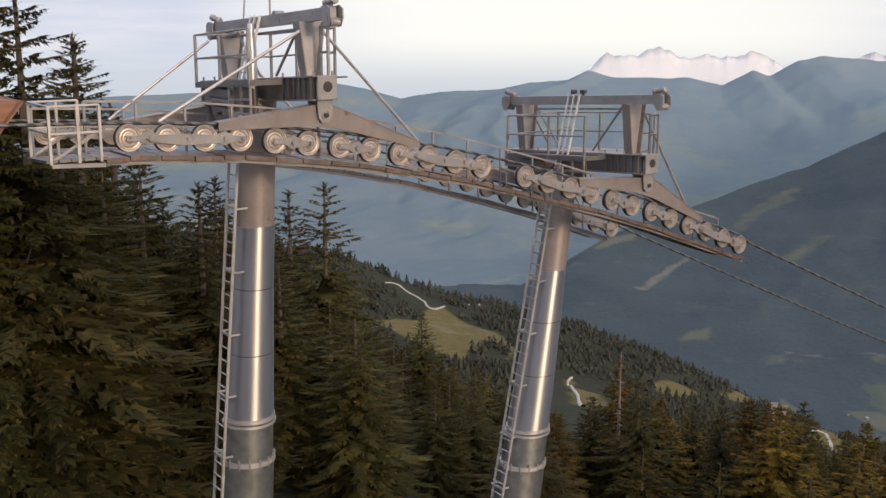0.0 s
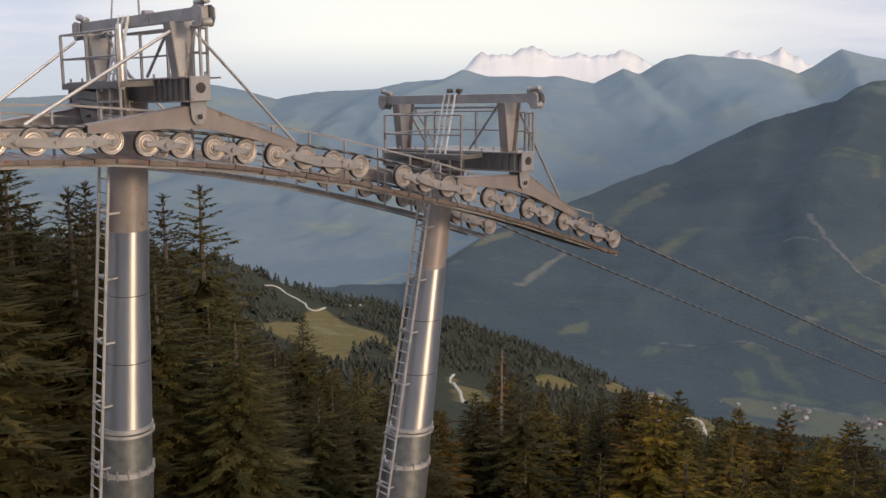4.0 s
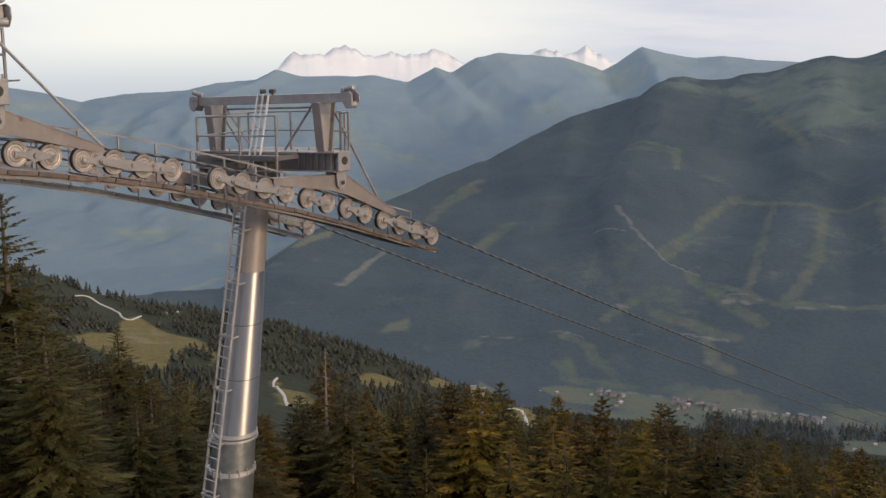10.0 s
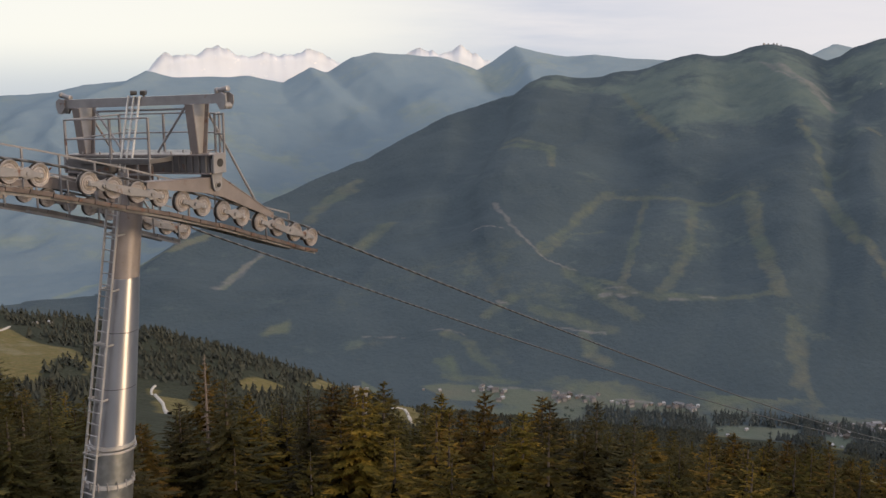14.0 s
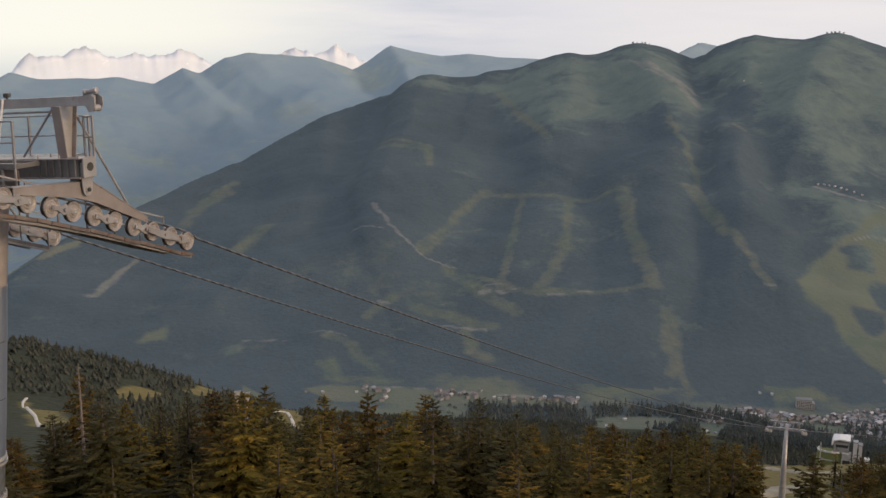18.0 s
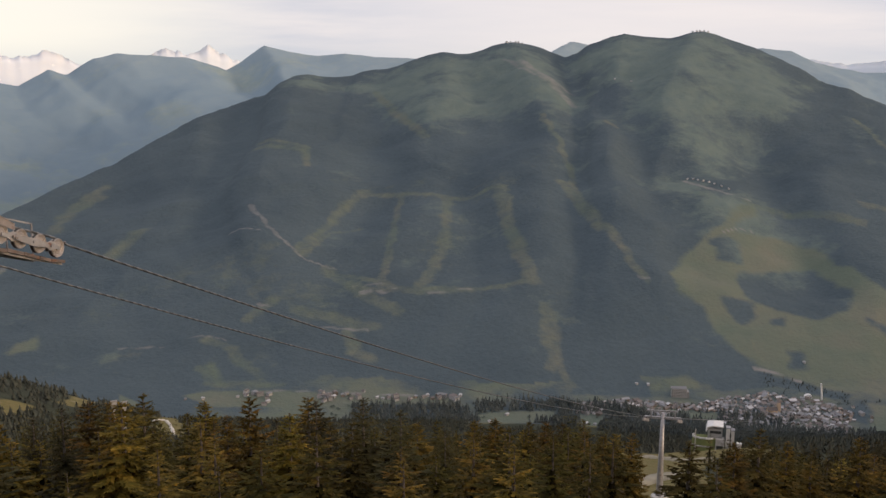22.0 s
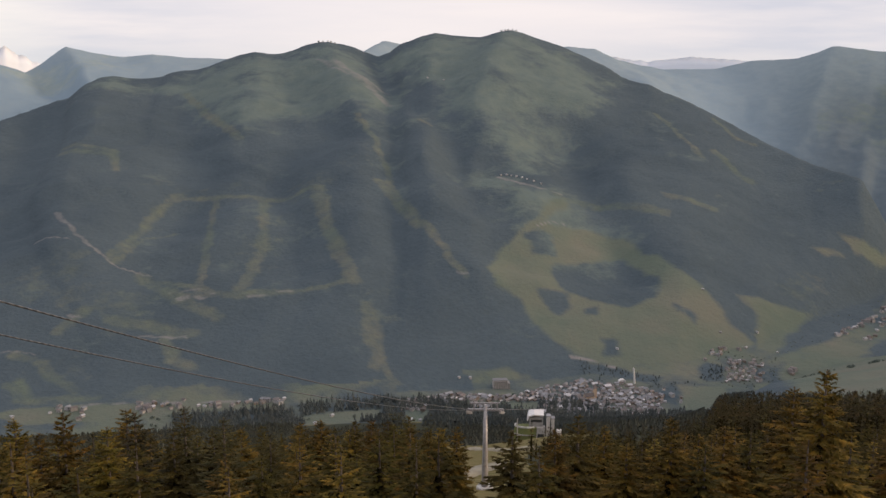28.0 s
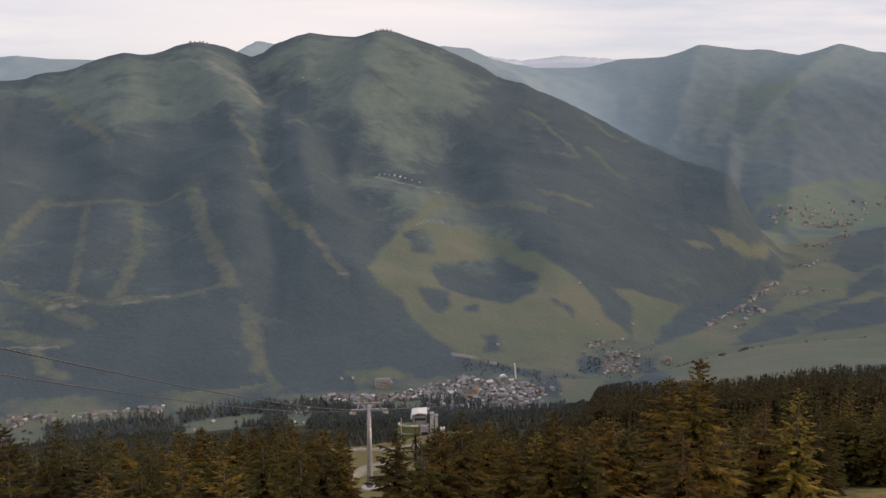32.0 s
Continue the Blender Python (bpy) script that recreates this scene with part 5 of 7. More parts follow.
def catwalk(o_in, o_out, l0, l1, rail_o):
    """Walkway of rusty gratings under the wheels, with railing along the inner side."""
    base = (l0, o_in, axle_z(l0) - 0.45 + LEAN * o_in)
    th = line_thing("catwalk", base, "narrow rusty steel maintenance catwalk with railing", "catwalk", "lift catwalks")

    def deck(l):
        return axle_z(l) - 0.36 + LEAN * o_in - 0.03 * min(1.0, max(0.0, (l - 12) / 4))
    rr = random.Random(int(o_in * 10) + 3)
    l = l0
    while l < l1 - 0.1:
        n = min(l + rr.choice((0.42, 0.56, 0.62)), l1)
        bm = bmesh.new()
        j = rr.uniform(-0.018, 0.018)
        for a in (o_in, (o_in + o_out) / 2, o_out):
            bar(bm, (l + 0.012, a, deck(l) + j), (n - 0.012, a, deck(n) + j), 0.05, 0.085)
        for q in range(5):
            f = l + 0.03 + (n - l - 0.06) * q / 4
            bar(bm, (f, o_in, deck(f) + j + 0.01), (f, o_out, deck(f) + j + 0.01), 0.025, 0.05)
        bar(bm, (l + 0.012, (o_in + o_out) / 2, deck(l) + j + 0.034), (n - 0.012, (o_in + o_out) / 2, deck(n) + j + 0.034), abs(o_out - o_in) * 0.96, 0.012)
        lpart("grating", bm, M_RUST if o_in < 1 else M_DARKSTEEL, base, th)
        l = n
    for a in (o_in + 0.1 * (1 if o_out > o_in else -1), o_out):
        bm = bmesh.new()
        skin(bm, [(p, a, deck(p) - 0.07) for p in np.linspace(l0, l1, 14)], 0.022, 0.03)
        lpart("bearer", bm, M_DULL, base, th)
    n = int((l1 - l0) / 0.92)
    for k in range(n + 1):
        p = l0 + (l1 - l0) * k / n
        bm = bmesh.new()
        bar(bm, (p, rail_o, deck(p) - 0.05), (p, rail_o, deck(p) + 0.92), 0.04, 0.04, (1, 0, 0))
        lpart("railing_post", bm, M_DULL, base, th)
    for hgt in (0.47, 0.92):
        bm = bmesh.new()
        skin(bm, [(p, rail_o, deck(p) + hgt) for p in np.linspace(l0, l1, 16)], 0.02, 0.02)
        lpart("railing_rail", bm, M_DULL, base, th)
    return th, deck


catwalk(-0.12, 0.85, 6.5, 23.3, 0.85)
catwalk(GAUGE + 0.12, GAUGE - 0.7, 6.5, 22.3, GAUGE - 0.7)
# upper end stage of the near catwalk
end_base = (5.55, 0.4, -2.55)
stage = line_thing("end_stage", end_base, "small railed steel stage at the end of the catwalk", "platform")
bm = bmesh.new()
for q in range(5):
    bar(bm, (5.6 + q * 0.21, -0.15, -2.5), (5.6 + q * 0.21, 0.95, -2.56), 0.19, 0.05)
lpart("stage_deck", bm, M_DARKSTEEL, end_base, stage)
for l, o in ((5.58, -0.15), (5.58, 0.95), (6.05, -0.15), (6.42, -0.15), (6.42, 0.95), (6.05, 0.95)):
    bm = bmesh.new()
    bar(bm, (l, o, -2.55), (l, o, -1.6), 0.045, 0.045, (1, 0, 0))
    lpart("railing_post", bm, M_GALV, end_base, stage)
for z in (-1.6, -2.05):
    for a, b in (((5.58, -0.15), (5.58, 0.95)), ((5.58, 0.95), (6.42, 0.95)), ((5.58, -0.15), (6.42, -0.15))):
        bm = bmesh.new()
        rod(bm, (*a, z), (*b, z), 0.022, seg=6)
        lpart("railing_rail", bm, M_GALV, end_base, stage)
for o in (-0.1, 0.9):
    bm = bmesh.new()
    bar(bm, (5.6, o, -2.58), (6.5, o, -2.62), 0.05, 0.07)
    bar(bm, (5.62, o, -2.5), (6.4, o, -2.05), 0.04, 0.04)
    lpart("stage_bearer", bm, M_DULL, end_base, stage)

# ---- ropes ----
T3_L, T3_TOP, T3_FOOT = 150.7, -56.4, -67.9


def rope_z(l):
    if l <= 23.15:
        return axle_z(l) + WHEEL_R + 0.005
    return float(np.interp(l, [23.15, 23.6], [axle_z(23.15) + 0.255, -5.93])) if l < 23.6 else float(np.polyval(ROPE, l))


ROPE = np.polyfit([23.6, 37.1, 49.3, 62.8, 110, T3_L], [-5.97, -11.85, -16.95, -22.3, -40.9, T3_TOP + 0.5], 2)
for o in (0.0, GAUGE):
    cu = bpy.data.curves.new("haul_rope", "CURVE")
    cu.dimensions, cu.bevel_depth, cu.bevel_resolution = "3D", 0.03, 2
    sp = cu.splines.new("POLY")
    ls = list(np.linspace(-6, 23.15, 60)) + list(np.linspace(23.6, T3_L, 60)) + [T3_L + 60, T3_L + 200]
    sp.points.add(len(ls) - 1)
    for p, l in zip(sp.points, ls):
        z = rope_z(l) if l <= T3_L else rope_z(T3_L) - (l - T3_L) * 0.36
        p.co = (l, o, z + LEAN * o, 1)
    cu.materials.append(M_CABLE)
    ob = new("haul_rope", cu)
    ob.matrix_world = FRAME
    tagged(ob, "taut steel haul rope running down to the valley", "rope", "haul ropes")

# ---- next tower down the line ----
mid = GAUGE / 2
b3 = (T3_L, mid, T3_FOOT)
t3 = line_thing("lift_tower", b3, "slender grey chairlift tower on a white concrete foot", "lift tower", "chairlift towers")
bm = bmesh.new()
spin(bm, [(0.52, 0), (0.48, 1.2), (0.38, 5.5), (0.24, 12.6)], 24, Matrix.Translation(b3))
lpart("tube", bm, M_DULL, b3, t3, smooth=True)
bm = bmesh.new()
spin(bm, [(1.2, -1.5), (1.2, 0.12), (1.1, 0.25), (0.6, 0.27)], 24, Matrix.Translation(b3))
lpart("footing", bm, M_CONCRETE, b3, t3, "pale concrete foot")
bm = bmesh.new()
bar(bm, (T3_L, -0.2, T3_TOP + 0.5), (T3_L, GAUGE + 0.2, T3_TOP + 0.2), 0.3, 0.34)
lpart("cross_arm", bm, M_DULL, b3, t3)
for o in (0, GAUGE):
    bm = bmesh.new()
    bar(bm, (T3_L - 2.4, o, T3_TOP + 1.05 + LEAN * o), (T3_L + 2.4, o, T3_TOP - 0.8 + LEAN * o), 0.25, 0.3)
    sh = lpart("sheave_beam", bm, M_DULL, b3, t3)
    for q in range(8):
        w = new("wheel", RIM_ME)
        w.parent = sh
        w.location = (-2.2 + q * 0.63, o - mid, T3_TOP - T3_FOOT + 0.98 - (q * 0.63) * 0.385 + LEAN * o)
bm = bmesh.new()
bar(bm, (T3_L, 0.3, T3_TOP + 1.5), (T3_L, GAUGE - 0.3, T3_TOP + 1.2), 0.15, 0.18)
for o in (0.7, GAUGE - 0.7):
    bar(bm, (T3_L, o, T3_TOP + 0.4), (T3_L, o, T3_TOP + 1.4), 0.2, 0.2, (1, 0, 0))
lpart("lifting_frame", bm, M_DULL, b3, t3)

# ---- lift station: its roof end reaches the rope ----
def larch_build(t, b):
    co = coords(t)
    mp = t.nodes.new("ShaderNodeMapping")
    mp.inputs["Scale"].default_value = (0.6, 6, 6)
    link(t, co, mp.inputs["Vector"])
    link(t, ramp(t, noise_of(t, mp.outputs[0], 2, 5), [(0.3, (0.15, 0.075, 0.045)), (0.7, (0.27, 0.14, 0.085))]), b.inputs["Base Color"])


M_LARCH = material("reddish_larch_boards", larch_build, Roughness=0.7)
sb = (-2.0, 0.4, -13.6)
station = line_thing("lift_station", sb, "lift station with reddish timber roof end", "building")
bm = bmesh.new()
slab(bm, [(5.32, -1.55), (5.3, -1.62), (4.45, -2.62), (-9, -2.9), (-9, -0.6), (4.2, -1.42)], 3.4, Matrix.Translation((0, 2.2, 0)))
lpart("roof", bm, M_LARCH, sb, station)
for k in range(7):
    bm = bmesh.new()
    q = k * 0.5
    bar(bm, (5.34, 0.55 + q, -1.53), (4.46, 0.55 + q, -2.60), 0.46, 0.03, (1, 0, 1))
    lpart("fascia_board", bm, M_LARCH, sb, station)
for l, o in ((-8, 0.9), (-8, 3.5), (2.6, 0.9), (2.6, 3.5)):
    bm = bmesh.new()
    bar(bm, (l, o, -16.5), (l, o, -2.4), 0.45, 0.45, (1, 0, 0))
    lpart("pillar", bm, M_CONCRETE, sb, station)

# ---- villages ----
def plain_build(light, dark, scale=0.6):
    def build(t, b):
        info = t.nodes.new("ShaderNodeObjectInfo")
        isle = t.nodes.new("ShaderNodeNewGeometry")
        c = ramp(t, noise_of(t, coords(t), scale, 4), [(0.3, dark), (0.7, light)])
        hsv = t.nodes.new("ShaderNodeHueSaturation")
        link(t, maths(t, "ADD", maths(t, "MULTIPLY", maths(t, "FRACT", maths(t, "ADD", info.outputs["Random"], isle.outputs["Random Per Island"])), 0.6), 0.65), hsv.inputs["Value"])
        link(t, c, hsv.inputs["Color"])
        link(t, hsv.outputs[0], b.inputs["Base Color"])
    return build


M_PLASTER = material("white_plaster", plain_build((0.38, 0.375, 0.37), (0.24, 0.237, 0.234)), Roughness=0.9)
M_TIMBER = material("brown_timber_wall", plain_build((0.23, 0.195, 0.165), (0.155, 0.13, 0.11)), Roughness=0.9)
M_TILE = material("red_brown_roof", plain_build((0.175, 0.152, 0.146), (0.108, 0.096, 0.092)), Roughness=0.8)
M_SLATE = material("grey_roof", plain_build((0.21, 0.215, 0.23), (0.135, 0.14, 0.15)), Roughness=0.7)
M_TIN = material("pale_metal_roof", plain_build((0.40, 0.40, 0.415), (0.26, 0.26, 0.275)), Roughness=0.5)
M_WHITE = material("white_paint", plain_build((0.66, 0.655, 0.65), (0.56, 0.555, 0.55)), Roughness=0.6)
M_YELLOW = material("ochre_plaster", plain_build((0.46, 0.36, 0.26), (0.36, 0.285, 0.21)), Roughness=0.9)
M_DARK = material("dark_window_and_void", plain_build((0.05, 0.055, 0.06), (0.03, 0.033, 0.036)), Roughness=0.2)


def turf_build(t, b):
    link(t, ramp(t, noise_of(t, coords(t), 0.5, 4), [(0.3, (0.09, 0.115, 0.035)), (0.7, (0.15, 0.16, 0.06))]), b.inputs["Base Color"])


M_TURF = material("mown_turf", turf_build, Roughness=0.95)


def house_model(w, d, h, pitch, wall, roof, label):
    """A gabled house with overhanging roof slabs, rows of windows and a chimney; front along x."""
    root = empty("house")
    bm = bmesh.new()
    ridge = h + d / 2 * pitch
    slab(bm, [(-d / 2, -4), (d / 2, -4), (d / 2, h), (0, ridge), (-d / 2, h)], w, Matrix.Rotation(radians(90), 4, "Z"))
    part("wall", bm, wall, root)
    bm = bmesh.new()
    over, th = 1.1, 0.35
    e = d / 2 + over
    slab(bm, [(-e, h - over * pitch), (0, ridge + 0.02), (e, h - over * pitch), (e, h - over * pitch + th), (0, ridge + th), (-e, h - over * pitch + th)], w + 2 * over, Matrix.Rotation(radians(90), 4, "Z"))
    part("roof", bm, roof, root)
    bm = bmesh.new()
    box(bm, (0.9, 0.9, 2.2), Matrix.Translation((w * 0.2, d * 0.15, ridge + 0.3)))
    part("chimney", bm, M_PLASTER, root)
    return tagged(root, label, "house", "houses in the valley")


MODELS = [house_model(14, 11, 6.5, 0.42, M_PLASTER, M_TILE, "white plastered alpine house with red-brown gabled roof"),
          house_model(18, 13, 9, 0.4, M_PLASTER, M_SLATE, "white plastered guest house with grey gabled roof"),
          house_model(12, 10, 6, 0.45, M_TIMBER, M_SLATE, "brown timber chalet with grey gabled roof"),
          house_model(22, 14, 11, 0.36, M_PLASTER, M_TILE, "large white hotel with red-brown gabled roof"),
          house_model(13, 10, 6, 0.4, M_PLASTER, M_TIN, "white house with pale metal roof"),
          house_model(16, 12, 8, 0.42, M_TIMBER, M_TILE, "brown timber house with red-brown roof")]
USED = [False] * len(MODELS)
rh = random.Random(41)
spots = []


crowd = []


def put_house(az, r, pick=None, scale=1.0, clear=14.0):
    x, y = polar(az, r)
    if any((x - a) ** 2 + (y - b) ** 2 < clear * clear for a, b in spots):
        return
    spots.append((x, y))
    if len(spots) > 285 and pick is None:
        crowd.append((x, y, h1(x, y) + 0.4, rh.uniform(-0.18, 0.18) + 0.5 * math.sin(x / 37) + 0.4 * math.cos(y / 29) + rh.choice((0, 0, 1.571)), scale * rh.uniform(0.42, 0.68)))
        return
    k = rh.choices(range(6), (5, 4, 2, 3, 3, 3))[0] if pick is None else pick
    m = Matrix.Translation((x, y, h1(x, y) + 0.4)) @ Matrix.Rotation(rh.uniform(-0.6, 0.6) + radians(35 - az) + rh.choice((0, 1.571)), 4, "Z") @ Matrix.Scale(scale * rh.uniform(0.42, 0.68), 4)
    if not USED[k]:
        MODELS[k].matrix_basis, USED[k] = m, True
    else:
        c = copy_thing(MODELS[k], m)
        c.matrix_basis = m


def cluster(n, a0, a1, r0, r1, clear=14.0, scale=1.0, wave=0.0):
    for _ in range(n):
        az = rh.uniform(a0, a1)
        f = (az - a0) / (a1 - a0)
        put_house(az, rh.uniform(r0, r1) + wave * f, None, scale, clear)


def along(line, n, spread, scale=0.8, clear=7.0):
    """Houses strung along a road, bearing and range by turns."""
    pts = list(zip(line[0::2], line[1::2]))
    for k in range(n):
        f = rh.random() * (len(pts) - 1)
        (a0, q0), (a1, q1) = pts[int(f)], pts[int(f) + 1]
        f -= int(f)
        put_house(a0 + (a1 - a0) * f + rh.gauss(0, spread / 55), q0 + (q1 - q0) * f + rh.gauss(0, spread), None, scale, clear)


cluster(9, 23.2, 25.2, 1585, 1606, 9, 0.75)             # hamlets up the valley
cluster(5, 24.7, 25.2, 1550, 1580, 8, 0.75)
cluster(18, 27.6, 30.2, 1552, 1582, 7, 0.75)
cluster(20, 30.8, 32.9, 1546, 1562, 6, 0.8)
cluster(20, 33.2, 35.4, 1548, 1564, 6, 0.8)
cluster(3, 20.4, 22.0, 1590, 1612, 18, 0.6)
cluster(7, 55.3, 56.3, 1580, 1660, 12, 0.7)
along([63.62, 2012, 64.43, 2066, 65.11, 2116, 65.77, 2206, 66.16, 2266, 66.76, 2348], 64, 5, 0.72, 6)      # villages of the side valley
along([65.03, 1992, 65.56, 2064, 65.93, 2150, 66.35, 2132], 18, 5, 0.75, 6)
along([67.17, 2286, 68.19, 2294, 68.71, 2340, 69.83, 2336], 22, 5, 0.75, 7)
along([67.46, 2534, 68.36, 2566, 69.19, 2620], 18, 7, 0.75, 7)
along([68.03, 2736, 69.21, 2776, 70.08, 2938], 18, 9, 0.80, 8)
along([66.06, 2968, 67.39, 2978, 68.46, 3034, 70.01, 3164, 71.71, 3328], 70, 26, 0.85, 10)
along([68.22, 2978, 69.54, 3004, 70.17, 3054], 18, 10, 0.85, 9)
along([61.6, 1770, 62.1, 1800], 4, 5, 0.7)
along([56.9, 1768, 57.6, 1800, 58.3, 1850, 59.4, 1870], 14, 6, 0.75)
cluster(95, 58.5, 60.3, 1695, 1800, 5.2, 0.6, 20)      # hamlet past the town
for az, r in ((58.1, 1890), (52.9, 1760), (53.3, 1764), (60.95, 1868), (59.9, 1940), (57.1, 1985), (1.3, 884), (1.97, 905), (44.6, 1632), (44.9, 1630), (45.2, 1634)):
    put_house(az, r, 4, 0.5)
for az, r in ((46.69, 2386), (46.98, 2388), (47.21, 2386), (47.47, 2380), (47.76, 2370), (48.02, 2362), (48.37, 2358), (48.74, 2352)):      # hotels on the piste across the valley
    put_house(az, r, 4, 0.6, 5)
for az, r in ((37.5, 3298), (37.7, 3299), (37.95, 3298), (38.1, 3299), (38.3, 3298), (46.6, 3299), (46.8, 3298), (46.95, 3299), (47.15, 3298), (47.35, 3299), (42.93, 2922), (43.73, 2904)):      # huts on the tops
    put_house(az, r, 4, 0.62, 5)
for az, r in ((57.9, 262), (58.9, 258), (57.0, 270)):
    put_house(az, r, 4, 0.5, 7)
for az, r in ((37.8, 1500), (42.0, 1470), (42.5, 1462), (42.8, 1440), (43.0, 1425), (36.9, 1430), (30.0, 1490)):
    put_house(az, r, 4, 0.75, 7)
UPPER = [41.4, 1548, 44.5, 1576, 46.3, 1574, 47.5, 1572, 49.3, 1618, 51.2, 1648, 53.2, 1645, 55.2, 1620]
LOWER = [41.4, 1514, 45, 1518, 48, 1522, 49, 1500, 55.2, 1478]
tries = 0
while tries < 3300:                                      # the town
    tries += 1
    az = rh.uniform(41.5, 55.3)
    lo, hi = float(np.interp(az, LOWER[0::2], LOWER[1::2])), float(np.interp(az, UPPER[0::2], UPPER[1::2]))
    r = rh.uniform(lo, hi)
    if (47.2 < az < 49.0 and r < 1556) or (42.9 < az < 45.1 and r < 1546) or (46.3 < az < 47.4 and r < 1550) or (az < 47 and rh.random() < 0.3):
        continue
    put_house(az, r, None, 0.8 * rh.uniform(0.75, 1.3), 5.6)


def packed_houses():
    """The rest of the town, too many to count: walls and gabled roofs."""
    V, F, M = [], [], []
    for x, y, z, turn, s in crowd:
        w, d, h, pk = 7 * s * rh.uniform(0.7, 1.4), 5.6 * s * rh.uniform(0.8, 1.2), 3.6 * s * rh.uniform(0.6, 1.6), 2.2 * s
        c, sn = math.cos(turn), math.sin(turn)
        o = 0.9 * s
        pts = [(-w, -d, -4), (w, -d, -4), (w, d, -4), (-w, d, -4), (-w, -d, h), (w, -d, h), (w, d, h), (-w, d, h), (-w, 0, h + pk), (w, 0, h + pk),
               (-w - o, -d - o, h - 0.4 * s), (w + o, -d - o, h - 0.4 * s), (w + o, 0, h + pk + 0.35), (-w - o, 0, h + pk + 0.35), (w + o, d + o, h - 0.4 * s), (-w - o, d + o, h - 0.4 * s),
               (-w - o, -d - o, h - 0.7 * s), (w + o, -d - o, h - 0.7 * s), (w + o, d + o, h - 0.7 * s), (-w - o, d + o, h - 0.7 * s)]
        b = len(V)
        V += [(x + c * a - sn * e, y + sn * a + c * e, z + f) for a, e, f in pts]
        wall, roof = rh.choice((0, 0, 0, 1)), rh.choice((2, 2, 3, 3, 4))
        for q, m in (((0, 1, 5, 4), wall), ((1, 2, 6, 5), wall), ((2, 3, 7, 6), wall), ((3, 0, 4, 7), wall), ((5, 6, 9, 9), wall), ((7, 4, 8, 8), wall),
                     ((10, 11, 12, 13), roof), ((14, 15, 13, 12), roof), ((16, 17, 11, 10), roof), ((18, 19, 15, 14), roof), ((17, 16, 19, 18), roof)):
            F.append([b + k for k in dict.fromkeys(q)])
            M.append(m)
    me = bpy.data.meshes.new("town_houses")
    me.from_pydata(V, [], F)
    for m in (M_PLASTER, M_TIMBER, M_TILE, M_SLATE, M_TIN):
        me.materials.append(m)
    me.polygons.foreach_set("material_index", M)
    return tagged(new("town_houses", me), "closely packed white and brown houses with gabled roofs", "houses", kind="stuff")


packed_houses()
for k, u in enumerate(USED):
    if not u:
        put_house(52 + k * 0.4, 1545, k, 1.0, 2)


def base_at(name, az, r, label, category, turn=0.0, dz=0.0):
    x, y = polar(az, r)
    return tagged(empty(name, Matrix.Translation((x, y, h1(x, y) + dz)) @ Matrix.Rotation(radians(-az + turn), 4, "Z")), label, category)


# church with ochre tower
ch = base_at("church", 51.82, 1578, "church with ochre tower and pointed roof", "church", 20)
ch.matrix_world = ch.matrix_world @ Matrix.Scale(0.62, 4)
bm = bmesh.new()
box(bm, (7, 7, 30), Matrix.Translation((0, 0, 11)))
part("tower", bm, M_YELLOW, ch)
bm = bmesh.new()
bmesh.ops.create_cone(bm, cap_ends=True, segments=4, radius1=5.6, radius2=0.2, depth=12, matrix=Matrix.Translation((0, 0, 32)) @ Matrix.Rotation(radians(45), 4, "Z"))
part("spire", bm, M_TILE, ch)
bm = bmesh.new()
slab(bm, [(-6, -4), (6, -4), (6, 9), (0, 15), (-6, 9)], 22, Matrix.Translation((-3, 0, 0)) @ Matrix.Translation((-12, 0, 0)) @ Matrix.Rotation(radians(90), 4, "Z"))
part("nave", bm, M_YELLOW, ch)
bm = bmesh.new()
slab(bm, [(-7, 8.2), (0, 15.1), (7, 8.2), (7, 8.8), (0, 15.8), (-7, 8.8)], 23, Matrix.Translation((-15, 0, 0)) @ Matrix.Rotation(radians(90), 4, "Z"))
part("nave_roof", bm, M_TILE, ch)

# white mast beside a white hall
mast = base_at("white_mast", 53.86, 1650, "tall slightly leaning white mast beside the hall", "mast")
bm = bmesh.new()
rod(bm, (0.5, 0, -3), (-2.2, 0, 24), 1.5, 1.1, 12)
part("shaft", bm, M_WHITE, mast)
hall = base_at("white_hall", 53.2, 1652, "white hall with a rounded roof", "hall", 15)
hall.matrix_world = hall.matrix_world @ Matrix.Scale(0.4, 4)
bm = bmesh.new()
slab(bm, [(-13, -4), (13, -4), (13, 6), (9, 10), (3, 12.5), (-4, 12), (-10, 9), (-13, 6)], 16)
part("shell", bm, M_WHITE, hall)
bm = bmesh.new()
box(bm, (20, 16.2, 3), Matrix.Translation((0, 0, 3)))
part("window_band", bm, M_DARK, hall)

# large grey block above the town
blk = base_at("apartment_block", 46.78, 1606, "large grey flat-roofed block at the foot of the woods", "building", 8)
blk.matrix_world = blk.matrix_world @ Matrix.Scale(0.72, 4)
bm = bmesh.new()
box(bm, (30, 16, 22), Matrix.Translation((0, 0, 7)), 0.3)
part("wall", bm, M_CONCRETE, blk)
bm = bmesh.new()
box(bm, (31, 17, 0.8), Matrix.Translation((0, 0, 18.4)))
part("roof", bm, M_SLATE, blk)
bm = bmesh.new()
box(bm, (5, 17, 16), Matrix.Translation((17.6, 0, 4)))
part("stair_tower", bm, M_PLASTER, blk)
for lev in range(5):
    for k in range(8):
        bm = bmesh.new()
        box(bm, (2.0, 0.3, 1.6), Matrix.Translation((-13 + k * 3.6, -8.05, 1.5 + lev * 3.2)))
        part("window", bm, M_DARK, blk)

